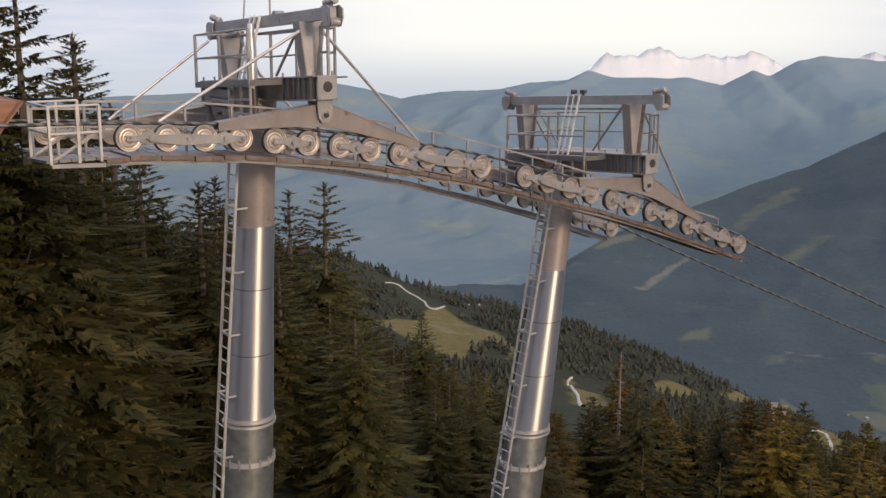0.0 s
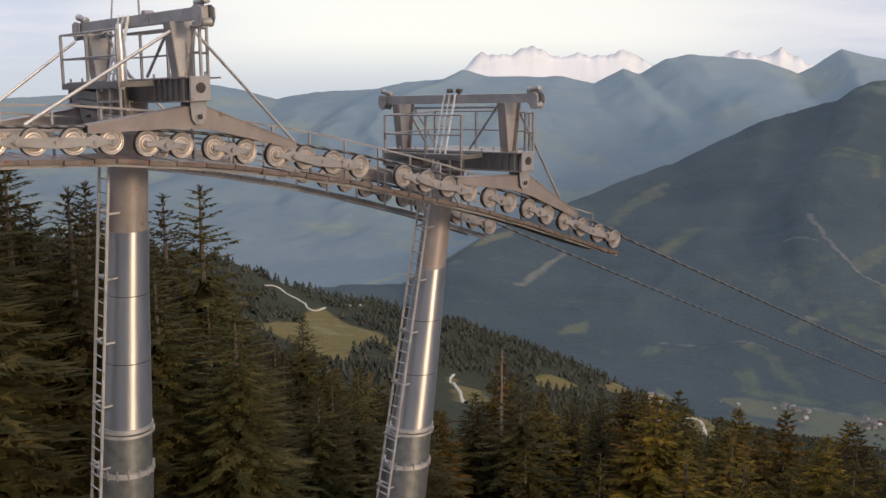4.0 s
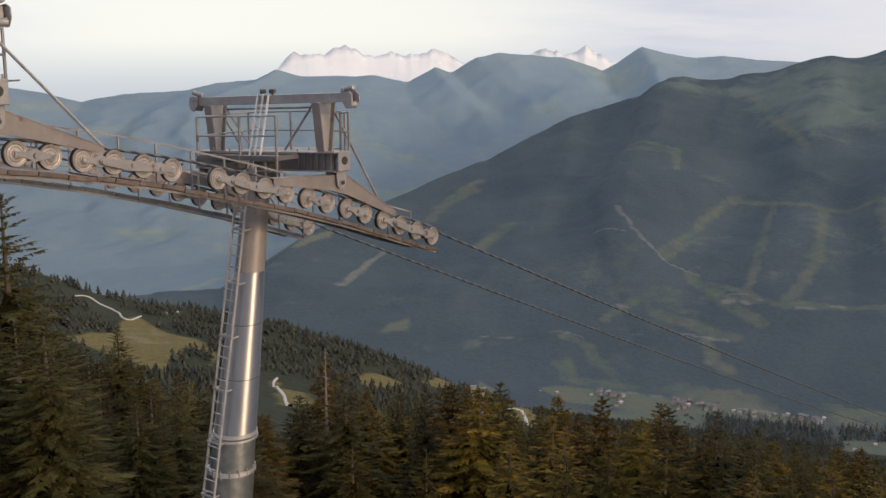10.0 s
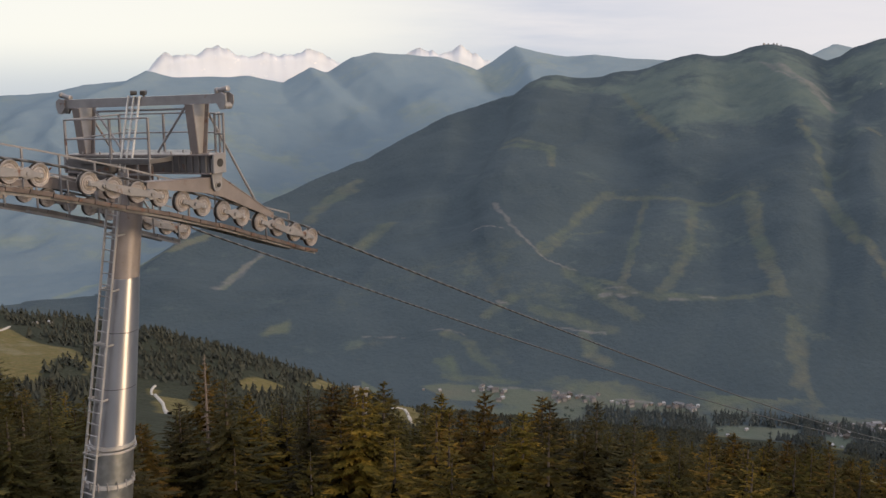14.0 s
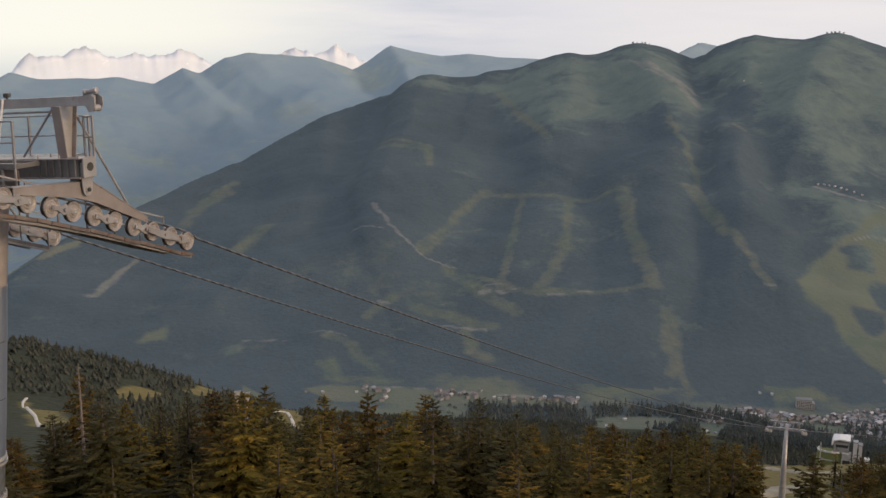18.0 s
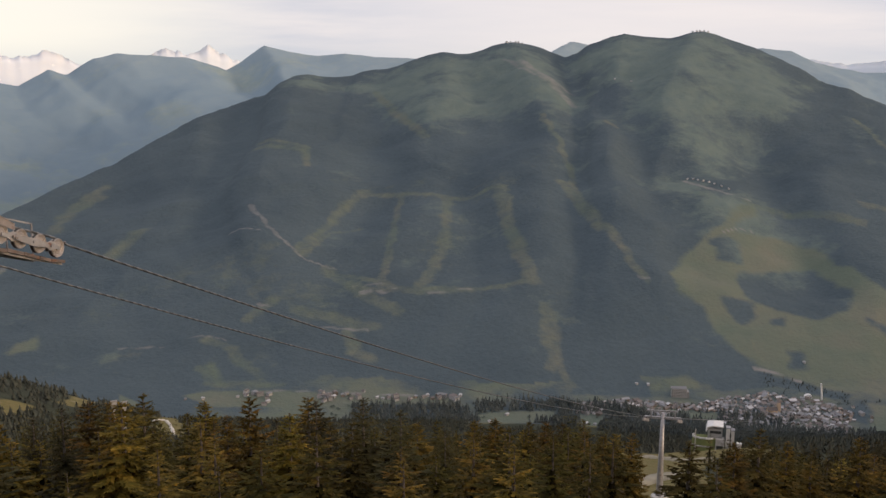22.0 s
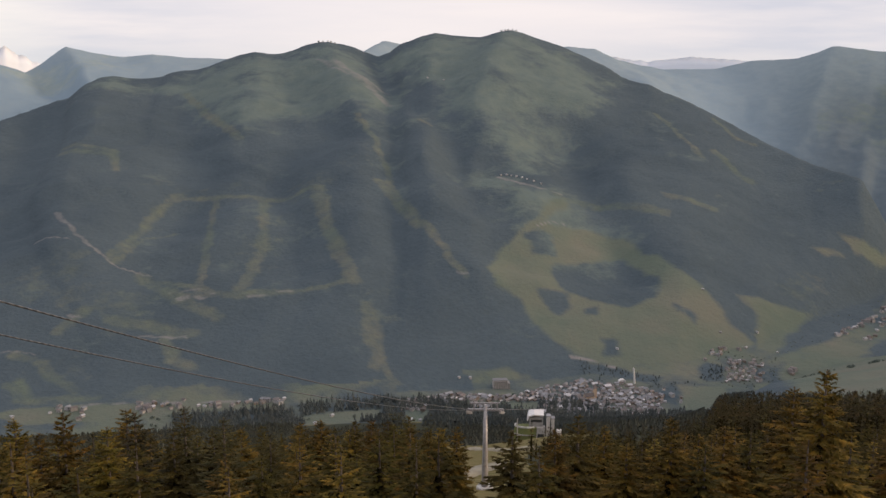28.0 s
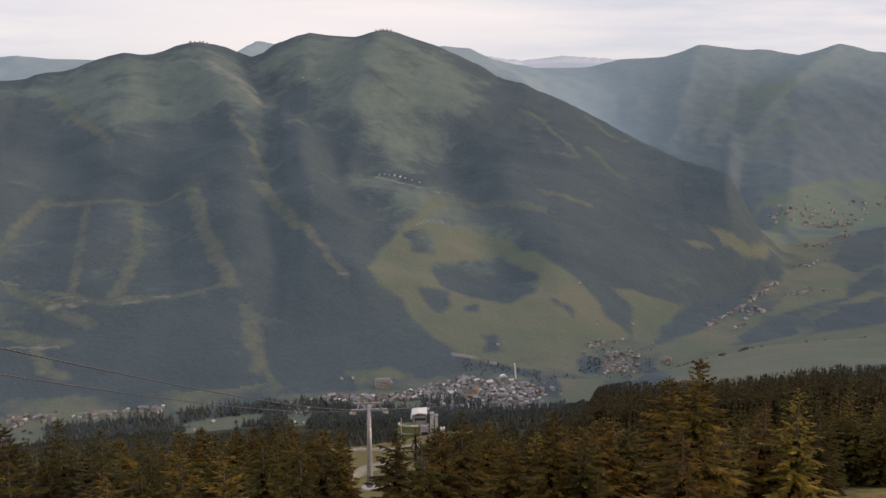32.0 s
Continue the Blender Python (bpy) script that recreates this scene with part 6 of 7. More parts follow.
# middle station on the piste: hall under a bowed roof, two white towers, curved terrace over a garden
mst = base_at("middle_station", 48.72, 640, "white lift station with bowed roof, twin towers and curved terrace", "lift station", 0, 1.5)


def station_part(name, mat, fill, label=""):
    bm = bmesh.new()
    fill(bm)
    return part(name, bm, mat, mst, label)


def station_box(name, mat, size, at, bevel=0.12):
    return station_part(name, mat, lambda bm: box(bm, size, Matrix.Translation(at), bevel))


station_box("hall", M_PLASTER, (8.4, 9, 6.5), (0.2, 6, 9.3), 0.3)
station_part("roof", M_WHITE, lambda bm: slab(bm, [(-5.2, 10.6), (-4.4, 13.6), (-1, 14.6), (4.8, 14.3), (4.8, 13.6), (-0.8, 13.9), (-3.8, 13.0), (-4.6, 10.6)], 10.5, Matrix.Translation((0, 6, 0))))
station_box("hall_window", M_DARK, (6.6, 0.2, 1.6), (0.4, 1.45, 10.4), 0.03)
station_box("cabin_bay", M_PLASTER, (5.0, 5, 4.2), (3.2, 1.5, 4.8))
# dark slab in place of the shade within an open cabin bay
station_box("bay_opening", M_DARK, (4.2, 0.4, 3.4), (3.2, -1.05, 1.4), 0.03)
for x in (0.9, 5.5):
    station_box("portal_column", M_CONCRETE, (0.7, 0.7, 6), (x, -1, 0.2), 0.05)
for x, w, h_ in ((7.6, 2.3, 14.5), (10.2, 2.0, 13.2)):
    station_box("tower_block", M_WHITE, (w, 4, h_), (x, 3, h_ / 2 - 1))
    station_box("tower_cap", M_SLATE, (w + 0.4, 4.4, 0.4), (x, 3, h_ - 0.8), 0.04)
station_box("side_hut", M_WHITE, (3.0, 3, 3.4), (14.0, 2, 3.2))
station_part("tower_window", M_DARK, lambda bm: box(bm, (0.5, 0.2, 9), Matrix.Translation((8.9, 1.0, 6.5))))


def arc_wall(bm, r0, z0, tall):
    for k in range(14):
        a0, a1 = radians(150 + k * 11), radians(150 + (k + 1) * 11)
        p = Vector((-5 + r0 * math.cos(a0), 3 + 0.55 * r0 * math.sin(a0), z0))
        q = Vector((-5 + r0 * math.cos(a1), 3 + 0.55 * r0 * math.sin(a1), z0))
        bar(bm, p, q, 0.4, tall)


station_part("terrace_wall", M_WHITE, lambda bm: arc_wall(bm, 7.6, 7.0, 1.0))
station_part("lower_wall", M_PLASTER, lambda bm: arc_wall(bm, 8.6, 2.2, 0.7))
station_part("garden_bank", M_TURF, lambda bm: spin(bm, [(9.0, -3), (8.3, 2.0), (7.4, 6.4)], 26, Matrix.Translation((-5, 3, 0)) @ Matrix.Diagonal((1, 0.55, 1, 1))))
station_part("mast", M_GALV, lambda bm: rod(bm, (-10.8, -4, -4), (-10.8, -4, 13.5), 0.4, 0.3, 10))

# two pale lift pylons on the shoulder
for az in (17.25, 17.75):
    py = base_at("far_pylon", az, 700, "pale concrete lift pylon with a wide head", "pylon", 10)
    bm = bmesh.new()
    rod(bm, (0, 0, -3), (0, 0, 21), 0.6, 0.5, 10)
    part("column", bm, M_CONCRETE, py)
    bm = bmesh.new()
    slab(bm, [(-0.6, 14), (0.6, 14), (2.3, 22), (-2.3, 22)], 1.0)
    part("head", bm, M_PLASTER, py)

# ---- spruces ----
def spruce_mesh(name, seed, whorls, per, twigs, droop=0.35, width=0.15, ragged=0.25, base=0.08, mat=None, hang=0.7, blade=0.2, fine=1.0):
    """A spruce of height 1: whorls of drooping boughs, each with flat side twigs, a fringe of hanging ones and an upturned tip."""
    rng = np.random.default_rng(seed)
    tris = []
    up = np.array([0.0, 0.0, 1.0])

    def blades(p, d, side, length, wide):
        d = d / np.linalg.norm(d, axis=1, keepdims=True)
        side = side / (np.linalg.norm(side, axis=1, keepdims=True) + 1e-9)
        foot = p - d * length[:, None] * 0.12
        tris.append(np.stack([foot + side * wide[:, None], p + d * length[:, None], foot - side * wide[:, None]], 1))

    lop = rng.uniform(0, 6.28)
    for w in range(whorls):
        f = min(max((w + rng.uniform(-0.3, 0.3)) / whorls, 0), 0.99) ** 0.86
        z = base + (1 - base) * f
        reach = width * 0.94 * (1 - f) ** 0.74 * rng.uniform(0.86, 1.1) + 0.006
        n = max(4, int(per * (0.55 + 0.45 * (1 - f))))
        a0 = rng.uniform(0, 6.28)
        for k in range(n):
            if rng.random() < 0.09:
                continue
            a = a0 + 6.283 * k / n + rng.uniform(-0.3, 0.3)
            lobes = 0.95 + 0.1 * math.sin(2 * a + lop + 7 * f)
            L = reach * min(1.0, 0.6 + f * 2.2) * lobes * rng.uniform(1 - ragged, 1 + ragged * 0.5)
            out, tang = np.array([math.cos(a), math.sin(a), 0.0]), np.array([-math.sin(a), math.cos(a), 0.0])
            rise = 0.10 + 0.75 * f * f
            sag = droop * rng.uniform(0.7, 1.4) * (1.05 - 0.75 * f)
            zb = z + rng.uniform(-0.006, 0.006)

            def along(q):
                return out * (L * q)[:, None] + up * (zb + L * (rise * q - sag * q * q + 0.3 * sag * q ** 4))[:, None]
            # flat side twigs
            m = max(5, int(twigs * (0.35 + 0.65 * L / width)))
            q = 0.05 + 0.95 * rng.random(m) ** 0.62
            sgn = np.where(rng.random(m) < 0.5, -1.0, 1.0)
            spread = sgn * rng.uniform(0.25, 1.0, m)
            ln = fine * (L * (0.34 * (1.0 - q) + 0.13) * rng.uniform(0.6, 1.25, m) + 0.004)
            off = sgn * rng.random(m) * (1 - fine) * L * 0.3 * (1.1 - q)
            d = out * rng.uniform(0.5, 1.0, m)[:, None] + tang * spread[:, None] + up * rng.uniform(-0.5, 0.06, m)[:, None]
            blades(along(q) + tang * off[:, None] - up * (0.3 * np.abs(off))[:, None], d, np.cross(d, up + 0.35 * rng.normal(size=(m, 3))), ln, ln * blade * rng.uniform(0.7, 1.2, m))
            # hanging fringe
            m2 = int(m * hang)
            q = 0.15 + 0.85 * rng.random(m2)
            off = rng.uniform(-1, 1, m2) * L * 0.26 * (1.1 - q)
            ln = fine * (0.10 * L + 0.007) * rng.uniform(0.6, 1.5, m2)
            d = out * rng.uniform(0.1, 0.6, m2)[:, None] + tang * rng.uniform(-0.35, 0.35, m2)[:, None] - up * rng.uniform(0.5, 1.0, m2)[:, None]
            blades(along(q) + tang * off[:, None] - up * (0.25 * np.abs(off))[:, None], d, np.cross(d, out + 0.6 * rng.normal(size=(m2, 3))), ln, ln * blade * 1.1)
            # upturned tip
            q = np.array([0.8, 0.9, 0.97])
            ln = np.full(3, 0.16 * L + 0.008)
            d = out + tang * np.array([-0.35, 0.35, 0.0])[:, None] + up * 0.12
            blades(along(q), d, np.cross(d, up), ln, ln * blade * 0.8)
    # leader
    m = 12
    a = rng.uniform(0, 6.28, m)
    d = np.stack([np.cos(a) * 0.55, np.sin(a) * 0.55, np.full(m, 0.8)], 1)
    blades(np.stack([0 * a, 0 * a, np.linspace(0.955, 0.99, m)], 1), d, np.stack([-np.sin(a), np.cos(a), 0 * a], 1), np.full(m, 0.02), np.full(m, 0.0025))
    leaves = sum(len(q) for q in tris)
    # dense inner mass of twigs round the trunk, dark to paint in crown shade
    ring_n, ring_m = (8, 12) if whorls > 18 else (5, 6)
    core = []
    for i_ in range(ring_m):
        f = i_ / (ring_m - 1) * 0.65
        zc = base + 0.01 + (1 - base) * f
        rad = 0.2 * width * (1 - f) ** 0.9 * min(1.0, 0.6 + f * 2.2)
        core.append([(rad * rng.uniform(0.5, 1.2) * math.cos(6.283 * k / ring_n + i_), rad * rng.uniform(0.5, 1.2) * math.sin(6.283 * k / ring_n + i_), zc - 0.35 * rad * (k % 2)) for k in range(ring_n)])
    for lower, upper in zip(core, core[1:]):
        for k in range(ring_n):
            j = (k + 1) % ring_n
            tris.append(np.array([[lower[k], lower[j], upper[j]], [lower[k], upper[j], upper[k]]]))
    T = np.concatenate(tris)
    me = mesh_of(name, T.reshape(-1, 3), np.arange(len(T) * 3).reshape(-1, 3), [mat or M_NEEDLE, M_TWIG_SHADE])
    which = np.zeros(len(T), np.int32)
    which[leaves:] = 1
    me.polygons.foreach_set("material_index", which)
    return me


def trunk_mesh(name, seg=7, thick=0.011, boughs=0, seed=0):
    bm = bmesh.new()
    prof = [(thick * 1.5, -0.03), (thick * 1.15, 0.03), (thick * 0.85, 0.35), (thick * 0.45, 0.75), (0.0012, 1.0)]
    spin(bm, prof, seg)
    rng = random.Random(seed)
    for k in range(boughs):
        z = rng.uniform(0.12, 0.85)
        a = rng.uniform(0, 6.28)
        L = 0.10 * (1 - z) + 0.02
        p = Vector((0, 0, z))
        e = p + Vector((math.cos(a) * L, math.sin(a) * L, -0.18 * L))
        rod(bm, p, e, 0.0022 * (1.1 - z), 0.0006, 4)
    me = bpy.data.meshes.new(name)
    bm.to_mesh(me)
    bm.free()
    me.materials.append(M_BARK)
    return me


TRUNKS = [trunk_mesh("trunk", 6, boughs=14, seed=1), trunk_mesh("trunk", 6, thick=0.009, boughs=12, seed=2)]
CLOSE = [spruce_mesh("crown", 31 + k, 36 - 3 * k, 11, 54, 0.55 + 0.1 * k, 0.17 + 0.012 * k, 0.3, 0.04, M_NEEDLE_SHADE, 0.9, 0.26, 0.5) for k in range(3)]
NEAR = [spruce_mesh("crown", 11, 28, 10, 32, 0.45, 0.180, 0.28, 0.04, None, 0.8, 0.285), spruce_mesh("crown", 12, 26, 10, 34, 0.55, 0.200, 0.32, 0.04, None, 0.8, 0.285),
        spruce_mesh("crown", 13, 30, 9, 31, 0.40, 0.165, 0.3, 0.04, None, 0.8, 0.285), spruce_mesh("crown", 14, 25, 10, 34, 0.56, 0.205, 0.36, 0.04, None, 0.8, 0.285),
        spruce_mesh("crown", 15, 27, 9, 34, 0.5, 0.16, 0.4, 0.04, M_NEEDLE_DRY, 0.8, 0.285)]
COOL = [spruce_mesh("crown", 17, 31, 10, 39, 0.5, 0.165, 0.3, 0.04, M_NEEDLE_SHADE, 0.8, 0.28, 0.62), spruce_mesh("crown", 18, 29, 10, 41, 0.55, 0.18, 0.36, 0.04, M_NEEDLE_SHADE, 0.8, 0.28, 0.62)]
MID = [spruce_mesh("crown", 21 + k, 24 + k % 3, 8, 15, 0.42 + 0.05 * k, 0.165 + 0.01 * k, 0.34, 0.05, M_NEEDLE_DIM if k % 2 else M_NEEDLE, 0.7, 0.395) for k in range(4)]


def spruce(crown_me, trunk_me, x, y, z, tall, wide, turn, label):
    root = empty("spruce_tree")
    root.matrix_world = Matrix.Translation((x, y, z)) @ Matrix.Rotation(turn, 4, "Z") @ Matrix.Diagonal((tall * wide, tall * wide, tall, 1))
    for nm, me in (("trunk", trunk_me), ("crown", crown_me)):
        o = new(nm, me)
        o.parent = root
    return tagged(root, label, "tree", "spruces on the slope")


rt = random.Random(5)
# bearing, top elevation, range of the trees that stand out
HEROES = [-11.5, -17, 52, -9.8, -16, 56, -12.8, -15, 50, -3.4, -21, 58, 0.8, -21, 64, 2.5, -20.5, 70, 4.5, -20.5, 72, 6, -20, 70, -22.6, 6, 42, -7, -15, 64, -4.2, -18, 66, -8.6, -12.5, 60, -2, -20.5, 60, -5.5, -19.5, 56, -17, -6.5, 46, -19.6, -4, 48, -23.2, 0.8, 40, -18, -1, 62, -16.4, -4.2, 55, -15.2, -6.5, 50]
HEROES += [-20.4, 1.6, 41, -21.6, -2, 45, -18.9, -4.6, 44, -17.9, -1.2, 52, -14.2, -9, 52, -12.4, -8.2, 47]
HEROES += [-11.6, -8, 58, -9.6, -8.1, 68, -7.9, -8.8, 80, -6.1, -8.4, 66, -4.9, -13.5, 95, -3.2, -15.9, 110, -2.6, -16.2, 88, -1.1, -15.2, 96, -0.4, -19, 62, 1.8, -17.5, 105, 0.6, -17.8, 120, 8, -19.2, 78, 9.4, -17.4, 84, 10.4, -18.2, 76, 11.6, -19, 88, 13.3, -19.3, 92, 14.7, -18.9, 75, 16, -18.8, 86, 17, -18.9, 85, 17.6, -18.9, 72]
HEROES += [18.7, -18.6, 79, 19.5, -20.1, 87, 20.9, -19.7, 83, 21.8, -19.2, 88, 22.9, -20, 86, 24.1, -19.1, 70, 25.5, -20.3, 87, 26.2, -20, 68, 27.2, -19.3, 83, 27.6, -19.5, 76, 30.1, -19.4, 85, 29.5, -20.6, 75, 32.1, -20.1, 74, 33, -20.7, 90, 34.5, -21, 83, 34.7, -21.4, 85, 36.1, -20.6, 113, 37.2, -20.5, 111, 39, -20.6, 108, 39.9, -20.6, 116]
HEROES += [39.1, -22.2, 88, 40.8, -20.6, 103, 41.9, -20.4, 116, 43, -21.1, 100, 43.6, -21, 112, 44.5, -20.9, 108, 47.5, -21, 62, 49.8, -20.9, 64, 51, -20.1, 67, 52.4, -20.6, 80, 53.6, -21.4, 63, 54.4, -21.2, 71, 55.9, -19.9, 62, 57.3, -20.7, 70, 58.6, -20.2, 77, 61.9, -18, 81, 63.4, -16.9, 62, 64.8, -19.9, 74, 66.8, -18.8, 75, 68.4, -18, 74, 69.4, -18.6, 118, 70.4, -18.2, 128, 71.3, -18.8, 126, 72.2, -18.3, 130, 73.2, -18.6, 128, 70.0, -18.9, 140, 70.9, -17.9, 142]
TOP = [-27, -3, -16, -6.5, -15, -8, -14.5, -12.4, -13.2, -12.4, -12.6, -9.8, -10, -9.6, -6, -13, -3, -16.3, 3, -18.4, 8, -19.6, 14, -19.9, 20, -20.0, 34, -20.5, 43.5, -20.6, 45, -23.2, 47, -23.6, 48.5, -21.3, 56, -20.6, 62, -19.4, 70, -18.6, 78, -18.2]
# tops of the woods further down the slope
WOODS_TOP = [-30, 9, 18.5, 9, 19.5, -19.9, 27, -20.1, 34, -20.2, 35.5, -20.4, 36, -20.95, 40.2, -20.8, 40.35, -19.7, 41.6, -19.7, 41.8, -21.2, 42.6, -21.1, 42.8, -20.4, 43.8, -20.1,
             45, -20.5, 47.3, -20.4, 48.3, -20.7, 50, -20.6, 52, -20.5, 55, -20.5, 56.6, -20.1, 57.9, -19.4, 58.2, -18.7, 60.5, -18.4, 64.3, -18.0, 66.8, -17.5, 69.2, -16.9, 72, -16.5, 78, -16]
MOST = "tall dark green spruce with drooping boughs on the slope"


def plant(az, r, top_el, k, near, close=False):
    x, y = polar(az, r)
    z = h1(x, y)
    tall = r * math.tan(radians(top_el)) - z
    if tall < 5:
        return
    pool = CLOSE if close else COOL if near and (az < 6 or az < 36 and k % 3 == 0) else NEAR if near and az < 64.6 else MID
    wide = (1.25 if close else 1.2 if az < -3 else 1.0) * rt.uniform(0.95, 1.3) * float(np.interp(tall, [8, 18], [1.85, 1.25]))
    spruce(pool[k % len(pool)], TRUNKS[k % 2], x, y, z - 0.3, tall, wide, rt.uniform(0, 6.28), MOST if tall > 14 else "young green spruce on the slope")


for k in range(0, len(HEROES), 3):
    plant(HEROES[k], HEROES[k + 2], HEROES[k + 1], k // 3 + rt.randrange(4), True, HEROES[k + 2] < 64 and HEROES[k] < -8)


def open_ground(az, r):
    """The piste below the lift, and the clearing further along."""
    if 43.9 < az < 47.8 and 95 < r < 300:
        return True
    return az > 70.3 and r < 122 or 44.6 < az < 47.1 and r <= 95


placed, stand = [], []
tries = 0
while len(placed) < 320 and tries < 15000:
    tries += 1
    az = rt.uniform(-26, 77)
    r = rt.uniform(52, 125) if az < 6 or rt.random() < 0.12 else rt.uniform(84, 132)
    if open_ground(az, r):
        continue
    x, y = polar(az, r)
    if any((x - a) ** 2 + (y - b) ** 2 < 13 for a, b in placed):
        continue
    lim = float(np.interp(az, TOP[0::2], TOP[1::2]))
    z = h1(x, y)
    tall = min(rt.uniform(17, 27), r * math.tan(radians(lim + (0.2 if az < 6 else -0.1) - 2.2 * rt.random())) - z)
    if tall < 7:
        continue
    placed.append((x, y))
    stand.append((r, az, z, tall))
# the nearest are trees of their own, the rest of the stand is joined
stand.sort()
for r, az, z, tall in stand[:200]:
    plant(az, r, math.degrees(math.atan2(z + tall, r)), rt.randrange(8), az < 6 and r < 80)
rest = []
for r, az, z, tall in stand[200:]:
    me = MID[rt.randrange(4)]
    v = np.empty(len(me.vertices) * 3, np.float32)
    me.vertices.foreach_get("co", v)
    v = v.reshape(-1, 3)
    x, y = polar(az, r)
    w, a = tall * rt.uniform(1.0, 1.3) * float(np.interp(tall, [8, 18], [1.85, 1.25])), rt.uniform(0, 6.28)
    c, sn = math.cos(a), math.sin(a)
    rest.append(np.stack([x + w * (c * v[:, 0] - sn * v[:, 1]), y + w * (sn * v[:, 0] + c * v[:, 1]), z - 0.3 + tall * v[:, 2]], -1))
rest = np.concatenate(rest)
tagged(new("spruce_woods", mesh_of("spruce_woods", rest, np.arange(len(rest)).reshape(-1, 3), M_NEEDLE_DIM)), "close stand of dark green spruces behind the first trees", "forest", kind="stuff")


# ---- dead spruce ----
def snag(az, r, top_el):
    x, y = polar(az, r)
    z = h1(x, y)
    tall = r * math.tan(radians(top_el)) - z
    root = empty("dead_spruce", Matrix.Translation((x, y, z - 0.3)) @ Matrix.Diagonal((tall, tall, tall, 1)))
    bm = bmesh.new()
    spin(bm, [(0.012, -0.02), (0.009, 0.4), (0.005, 0.8), (0.001, 1.0)], 7)
    rr = random.Random(8)
    for k in range(150):
        f = rr.uniform(0.45, 0.98)
        a = rr.uniform(0, 6.28)
        L = (0.075 * (1 - f) + 0.012) * rr.uniform(0.5, 1.2)
        e = Vector((math.cos(a) * L, math.sin(a) * L, f - 0.25 * L))
        rod(bm, (0, 0, f), e, 0.0014, 0.0004, 4)
    part("trunk", bm, M_DEAD, root)
    return tagged(root, "bare dead spruce with grey-brown twigs", "tree")


M_DEAD = material("dead_wood", metal_build((0.24, 0.19, 0.16), (0.15, 0.12, 0.10), 3.0), Roughness=0.9)
snag(9.4, 80, -16.9)

# ---- the woods behind: too many to count ----
LOW = [spruce_mesh("low", 41 + k, 10, 5, 5, 0.45, 0.17 + 0.015 * k, 0.35, 0.04, None, 0.3, 0.54) for k in range(3)]
lowdata = []
for me in LOW:
    v = np.empty(len(me.vertices) * 3, np.float32)
    me.vertices.foreach_get("co", v)
    lowdata.append(v.reshape(-1, 3))
    bpy.data.meshes.remove(me)
rng = np.random.default_rng(77)


def scatter_woods(name, count, r0, r1, models, tall, keep, label, mat, a0=-26, a1=77, power=1.0, corners=4):
    """One object of many trees, joined."""
    V, n = [], 0
    az = rng.uniform(a0, a1, count * 4)
    r = r0 + (r1 - r0) * rng.random(count * 4) ** power
    x, y = r * np.sin(np.radians(az)), r * np.cos(np.radians(az))
    z = height(x, y)
    m, g, _, _ = cover(x, y, z)
    ok = keep(az, r, m, g)
    lim = np.interp(az, TOP[0::2], TOP[1::2])
    h = rng.uniform(*tall, count * 4)
    if r0 < 300:
        lim = np.where(r < 190, lim - 1.2, np.interp(az, WOODS_TOP[0::2], WOODS_TOP[1::2]))
        h = np.minimum(h, r * np.tan(np.radians(np.minimum(lim, np.where(az > 56, 9, -19)) - rng.uniform(0, 1.0, count * 4) ** 1.3)) - z)
        ok &= h > 6
    elif r0 < 1400:
        h = np.minimum(h, r * np.tan(np.radians(np.interp(az, WOODS_TOP[0::2], WOODS_TOP[1::2]) - rng.uniform(0, 0.25, count * 4))) - z)
        h = np.where((az > 48) & (az < 57.5), np.maximum(h, 6), h)
        ok &= h > 4
    sel = np.nonzero(ok)[0][:count]
    for k in sel:
        d = models[rng.integers(len(models))]
        a = rng.uniform(0, 6.28)
        c, s = math.cos(a), math.sin(a)
        w = h[k] * rng.uniform(1.0, 1.5) * (1.5 if corners == 4 and r0 < 1400 else 1.0)
        V.append(np.stack([x[k] + w * (c * d[:, 0] - s * d[:, 1]), y[k] + w * (s * d[:, 0] + c * d[:, 1]), z[k] - 0.5 + h[k] * d[:, 2]], -1))
    V = np.concatenate(V)
    return tagged(new(name, mesh_of(name, V, np.arange(len(V)).reshape(-1, corners), mat)), label, "forest", kind="stuff")


ROADS = [[polar(a, q) for a, q in zip(f[0::2], f[1::2])] for w, f in TRACKS] + [[polar(a, q) for a, q in zip(f[0::2], f[1::2])] for kind, w, f in SHAPES if kind == "bare" and max(f[1::2]) < 1400]


def wooded(az, r, m, g):
    x, y = r * np.sin(np.radians(az)), r * np.cos(np.radians(az))
    for road in ROADS:
        g = np.where(near_strip(road, x, y) < 20, 1.0, g)
    piste = (az > 43.4) & (az < 48.4) & (r < 560)
    return (m < 0.5) & (g < 0.4) & ~piste & ~((az > 70.3) & (r < 122)) & ~((az > 47) & (az < 51) & (r > 420) & (r < 760))


scatter_woods("spruce_woods", 440, 120, 330, lowdata, (16, 26), wooded, "dense dark green spruce woods on the slope", M_NEEDLE_WOOD, power=1.2, corners=3)
scatter_woods("spruce_woods", 900, 130, 430, lowdata, (16, 27), wooded, "dense dark green spruce woods on the slope", M_NEEDLE_WOOD, 55, 77, corners=3)
scatter_woods("spruce_woods", 420, 98, 335, lowdata, (15, 25), wooded, "dense dark green spruce woods on the slope", M_NEEDLE_WOOD, 47.6, 70, 1.6, 3)


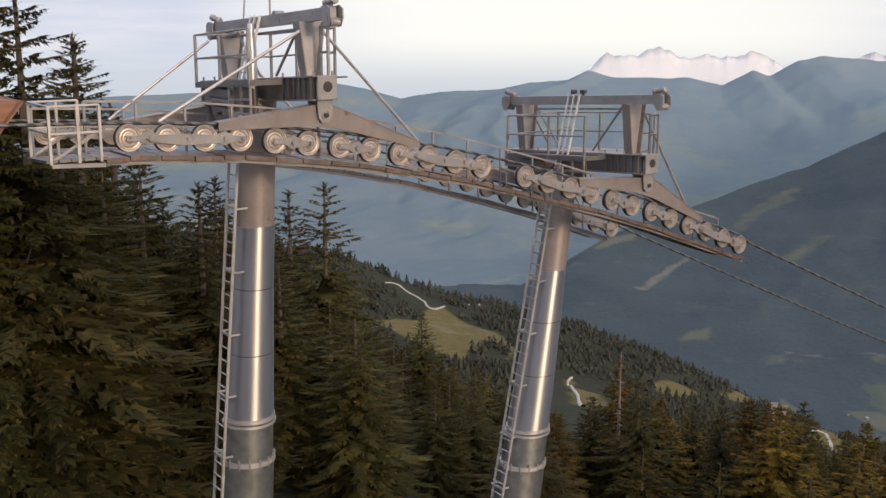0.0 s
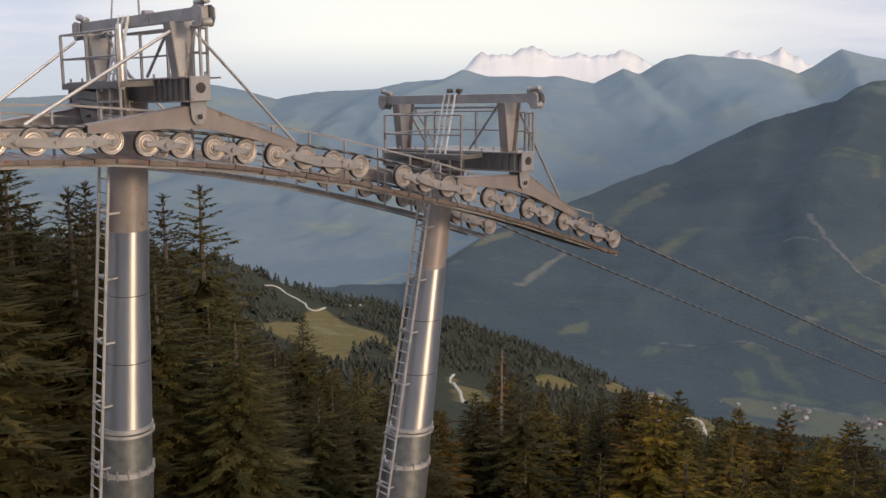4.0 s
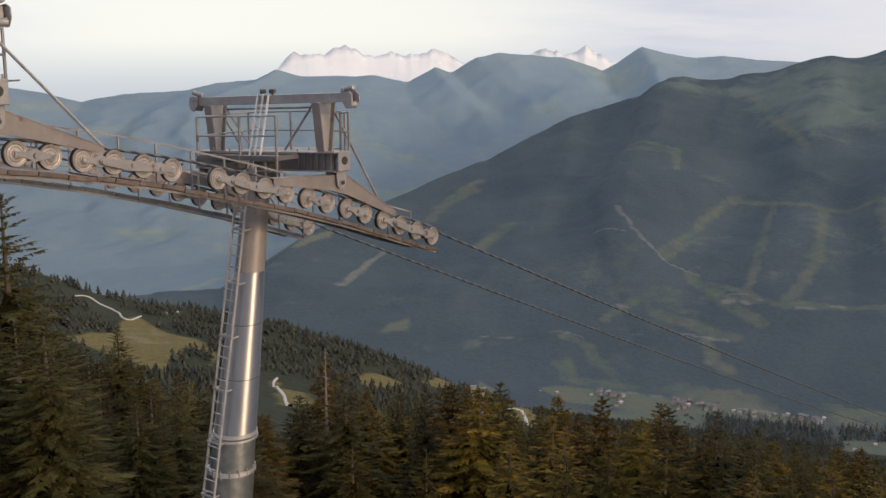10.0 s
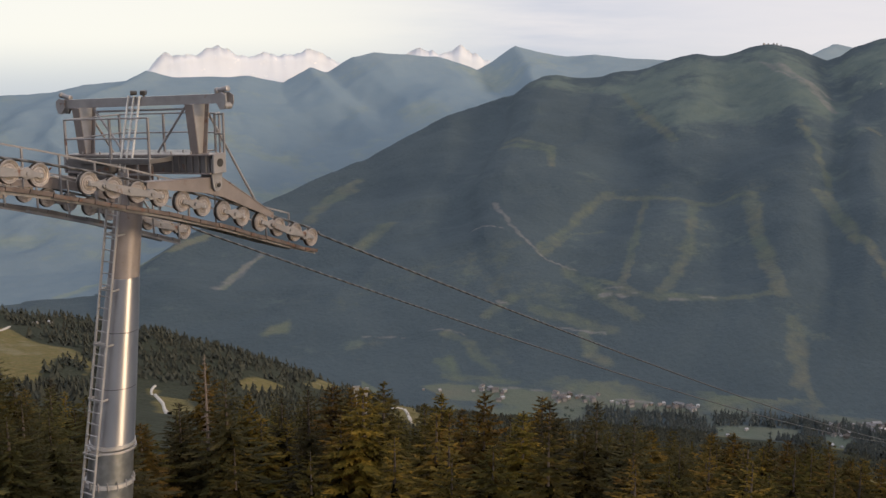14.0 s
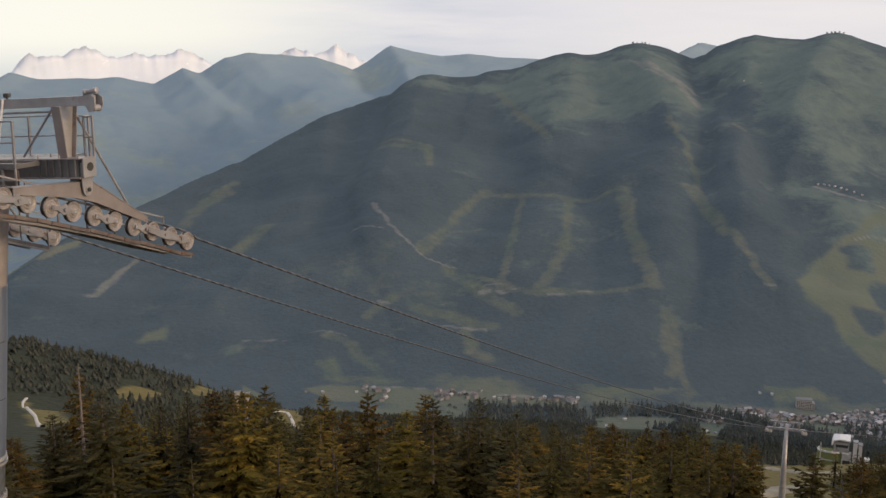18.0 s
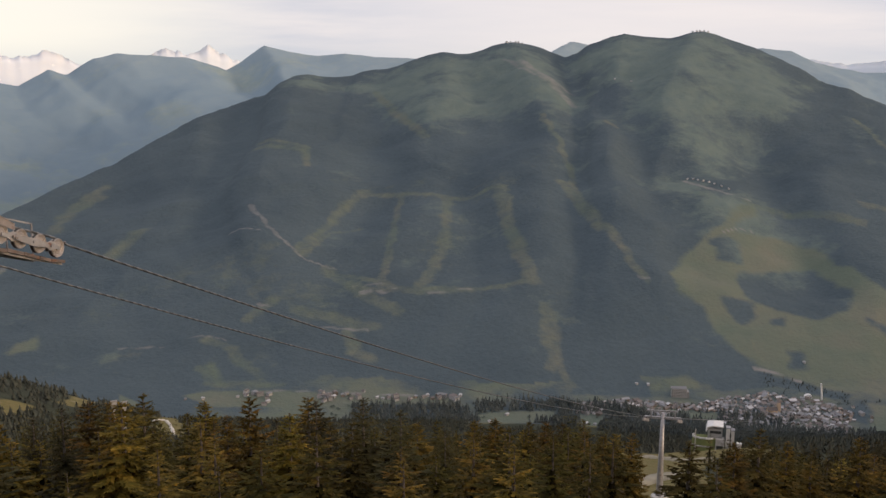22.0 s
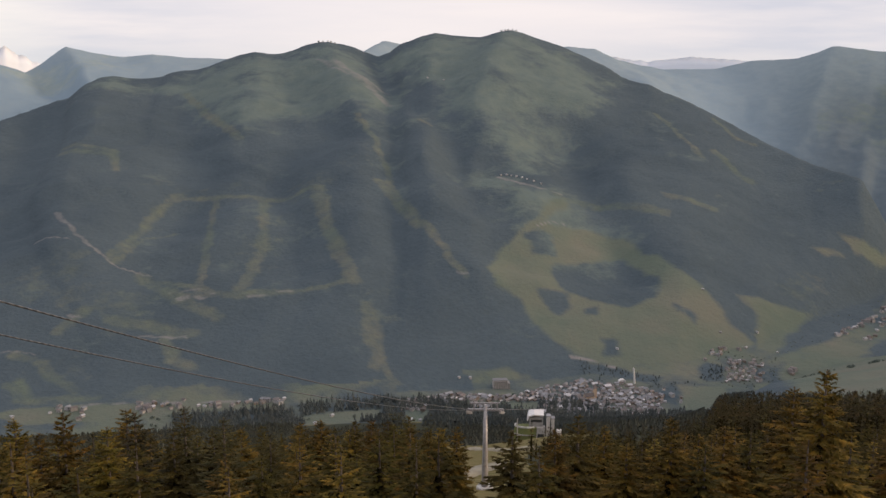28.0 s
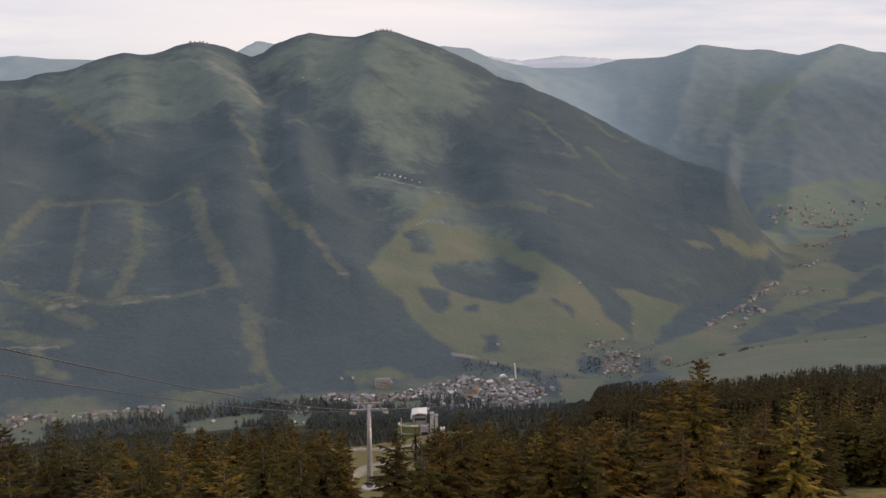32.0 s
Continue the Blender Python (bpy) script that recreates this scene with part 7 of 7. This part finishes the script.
def tiny(seed):
    """A far spruce: four ragged tiers of kites."""
    r2 = np.random.default_rng(seed)
    V = []
    for tier in range(3):
        zt_, zb_, w = 1 - tier * 0.27, 0.66 - tier * 0.30, 0.075 + tier * 0.055
        for k in range(3):
            a = k * 2.094 + tier * 0.7 + r2.uniform(-0.3, 0.3)
            a2 = a + 1.15
            ww = w * r2.uniform(0.8, 1.3)
            V += [(0, 0, zt_), (ww * math.cos(a), ww * math.sin(a), zb_ - 0.03), (0, 0, zb_), (ww * math.cos(a2), ww * math.sin(a2), zb_ + r2.uniform(-0.04, 0.03))]
    return np.array(V, np.float32)


def bush(seed):
    """A far broad-leaved tree: a ragged cloud of leaf clumps on a short stem."""
    r2 = np.random.default_rng(seed + 60)
    V = []
    for k in range(26):
        d = r2.normal(size=3)
        d /= np.linalg.norm(d)
        p = np.array([d[0] * 0.42, d[1] * 0.42, 0.58 + d[2] * 0.42]) * r2.uniform(0.75, 1.1)
        u = np.cross(d, r2.normal(size=3))
        u = u / np.linalg.norm(u) * r2.uniform(0.12, 0.24)
        v = np.cross(d, u) + d * r2.uniform(-0.08, 0.08)
        V += [p - u, p - v, p + u, p + v]
    return np.array(V, np.float32)


TINY = [tiny(k) for k in range(5)]
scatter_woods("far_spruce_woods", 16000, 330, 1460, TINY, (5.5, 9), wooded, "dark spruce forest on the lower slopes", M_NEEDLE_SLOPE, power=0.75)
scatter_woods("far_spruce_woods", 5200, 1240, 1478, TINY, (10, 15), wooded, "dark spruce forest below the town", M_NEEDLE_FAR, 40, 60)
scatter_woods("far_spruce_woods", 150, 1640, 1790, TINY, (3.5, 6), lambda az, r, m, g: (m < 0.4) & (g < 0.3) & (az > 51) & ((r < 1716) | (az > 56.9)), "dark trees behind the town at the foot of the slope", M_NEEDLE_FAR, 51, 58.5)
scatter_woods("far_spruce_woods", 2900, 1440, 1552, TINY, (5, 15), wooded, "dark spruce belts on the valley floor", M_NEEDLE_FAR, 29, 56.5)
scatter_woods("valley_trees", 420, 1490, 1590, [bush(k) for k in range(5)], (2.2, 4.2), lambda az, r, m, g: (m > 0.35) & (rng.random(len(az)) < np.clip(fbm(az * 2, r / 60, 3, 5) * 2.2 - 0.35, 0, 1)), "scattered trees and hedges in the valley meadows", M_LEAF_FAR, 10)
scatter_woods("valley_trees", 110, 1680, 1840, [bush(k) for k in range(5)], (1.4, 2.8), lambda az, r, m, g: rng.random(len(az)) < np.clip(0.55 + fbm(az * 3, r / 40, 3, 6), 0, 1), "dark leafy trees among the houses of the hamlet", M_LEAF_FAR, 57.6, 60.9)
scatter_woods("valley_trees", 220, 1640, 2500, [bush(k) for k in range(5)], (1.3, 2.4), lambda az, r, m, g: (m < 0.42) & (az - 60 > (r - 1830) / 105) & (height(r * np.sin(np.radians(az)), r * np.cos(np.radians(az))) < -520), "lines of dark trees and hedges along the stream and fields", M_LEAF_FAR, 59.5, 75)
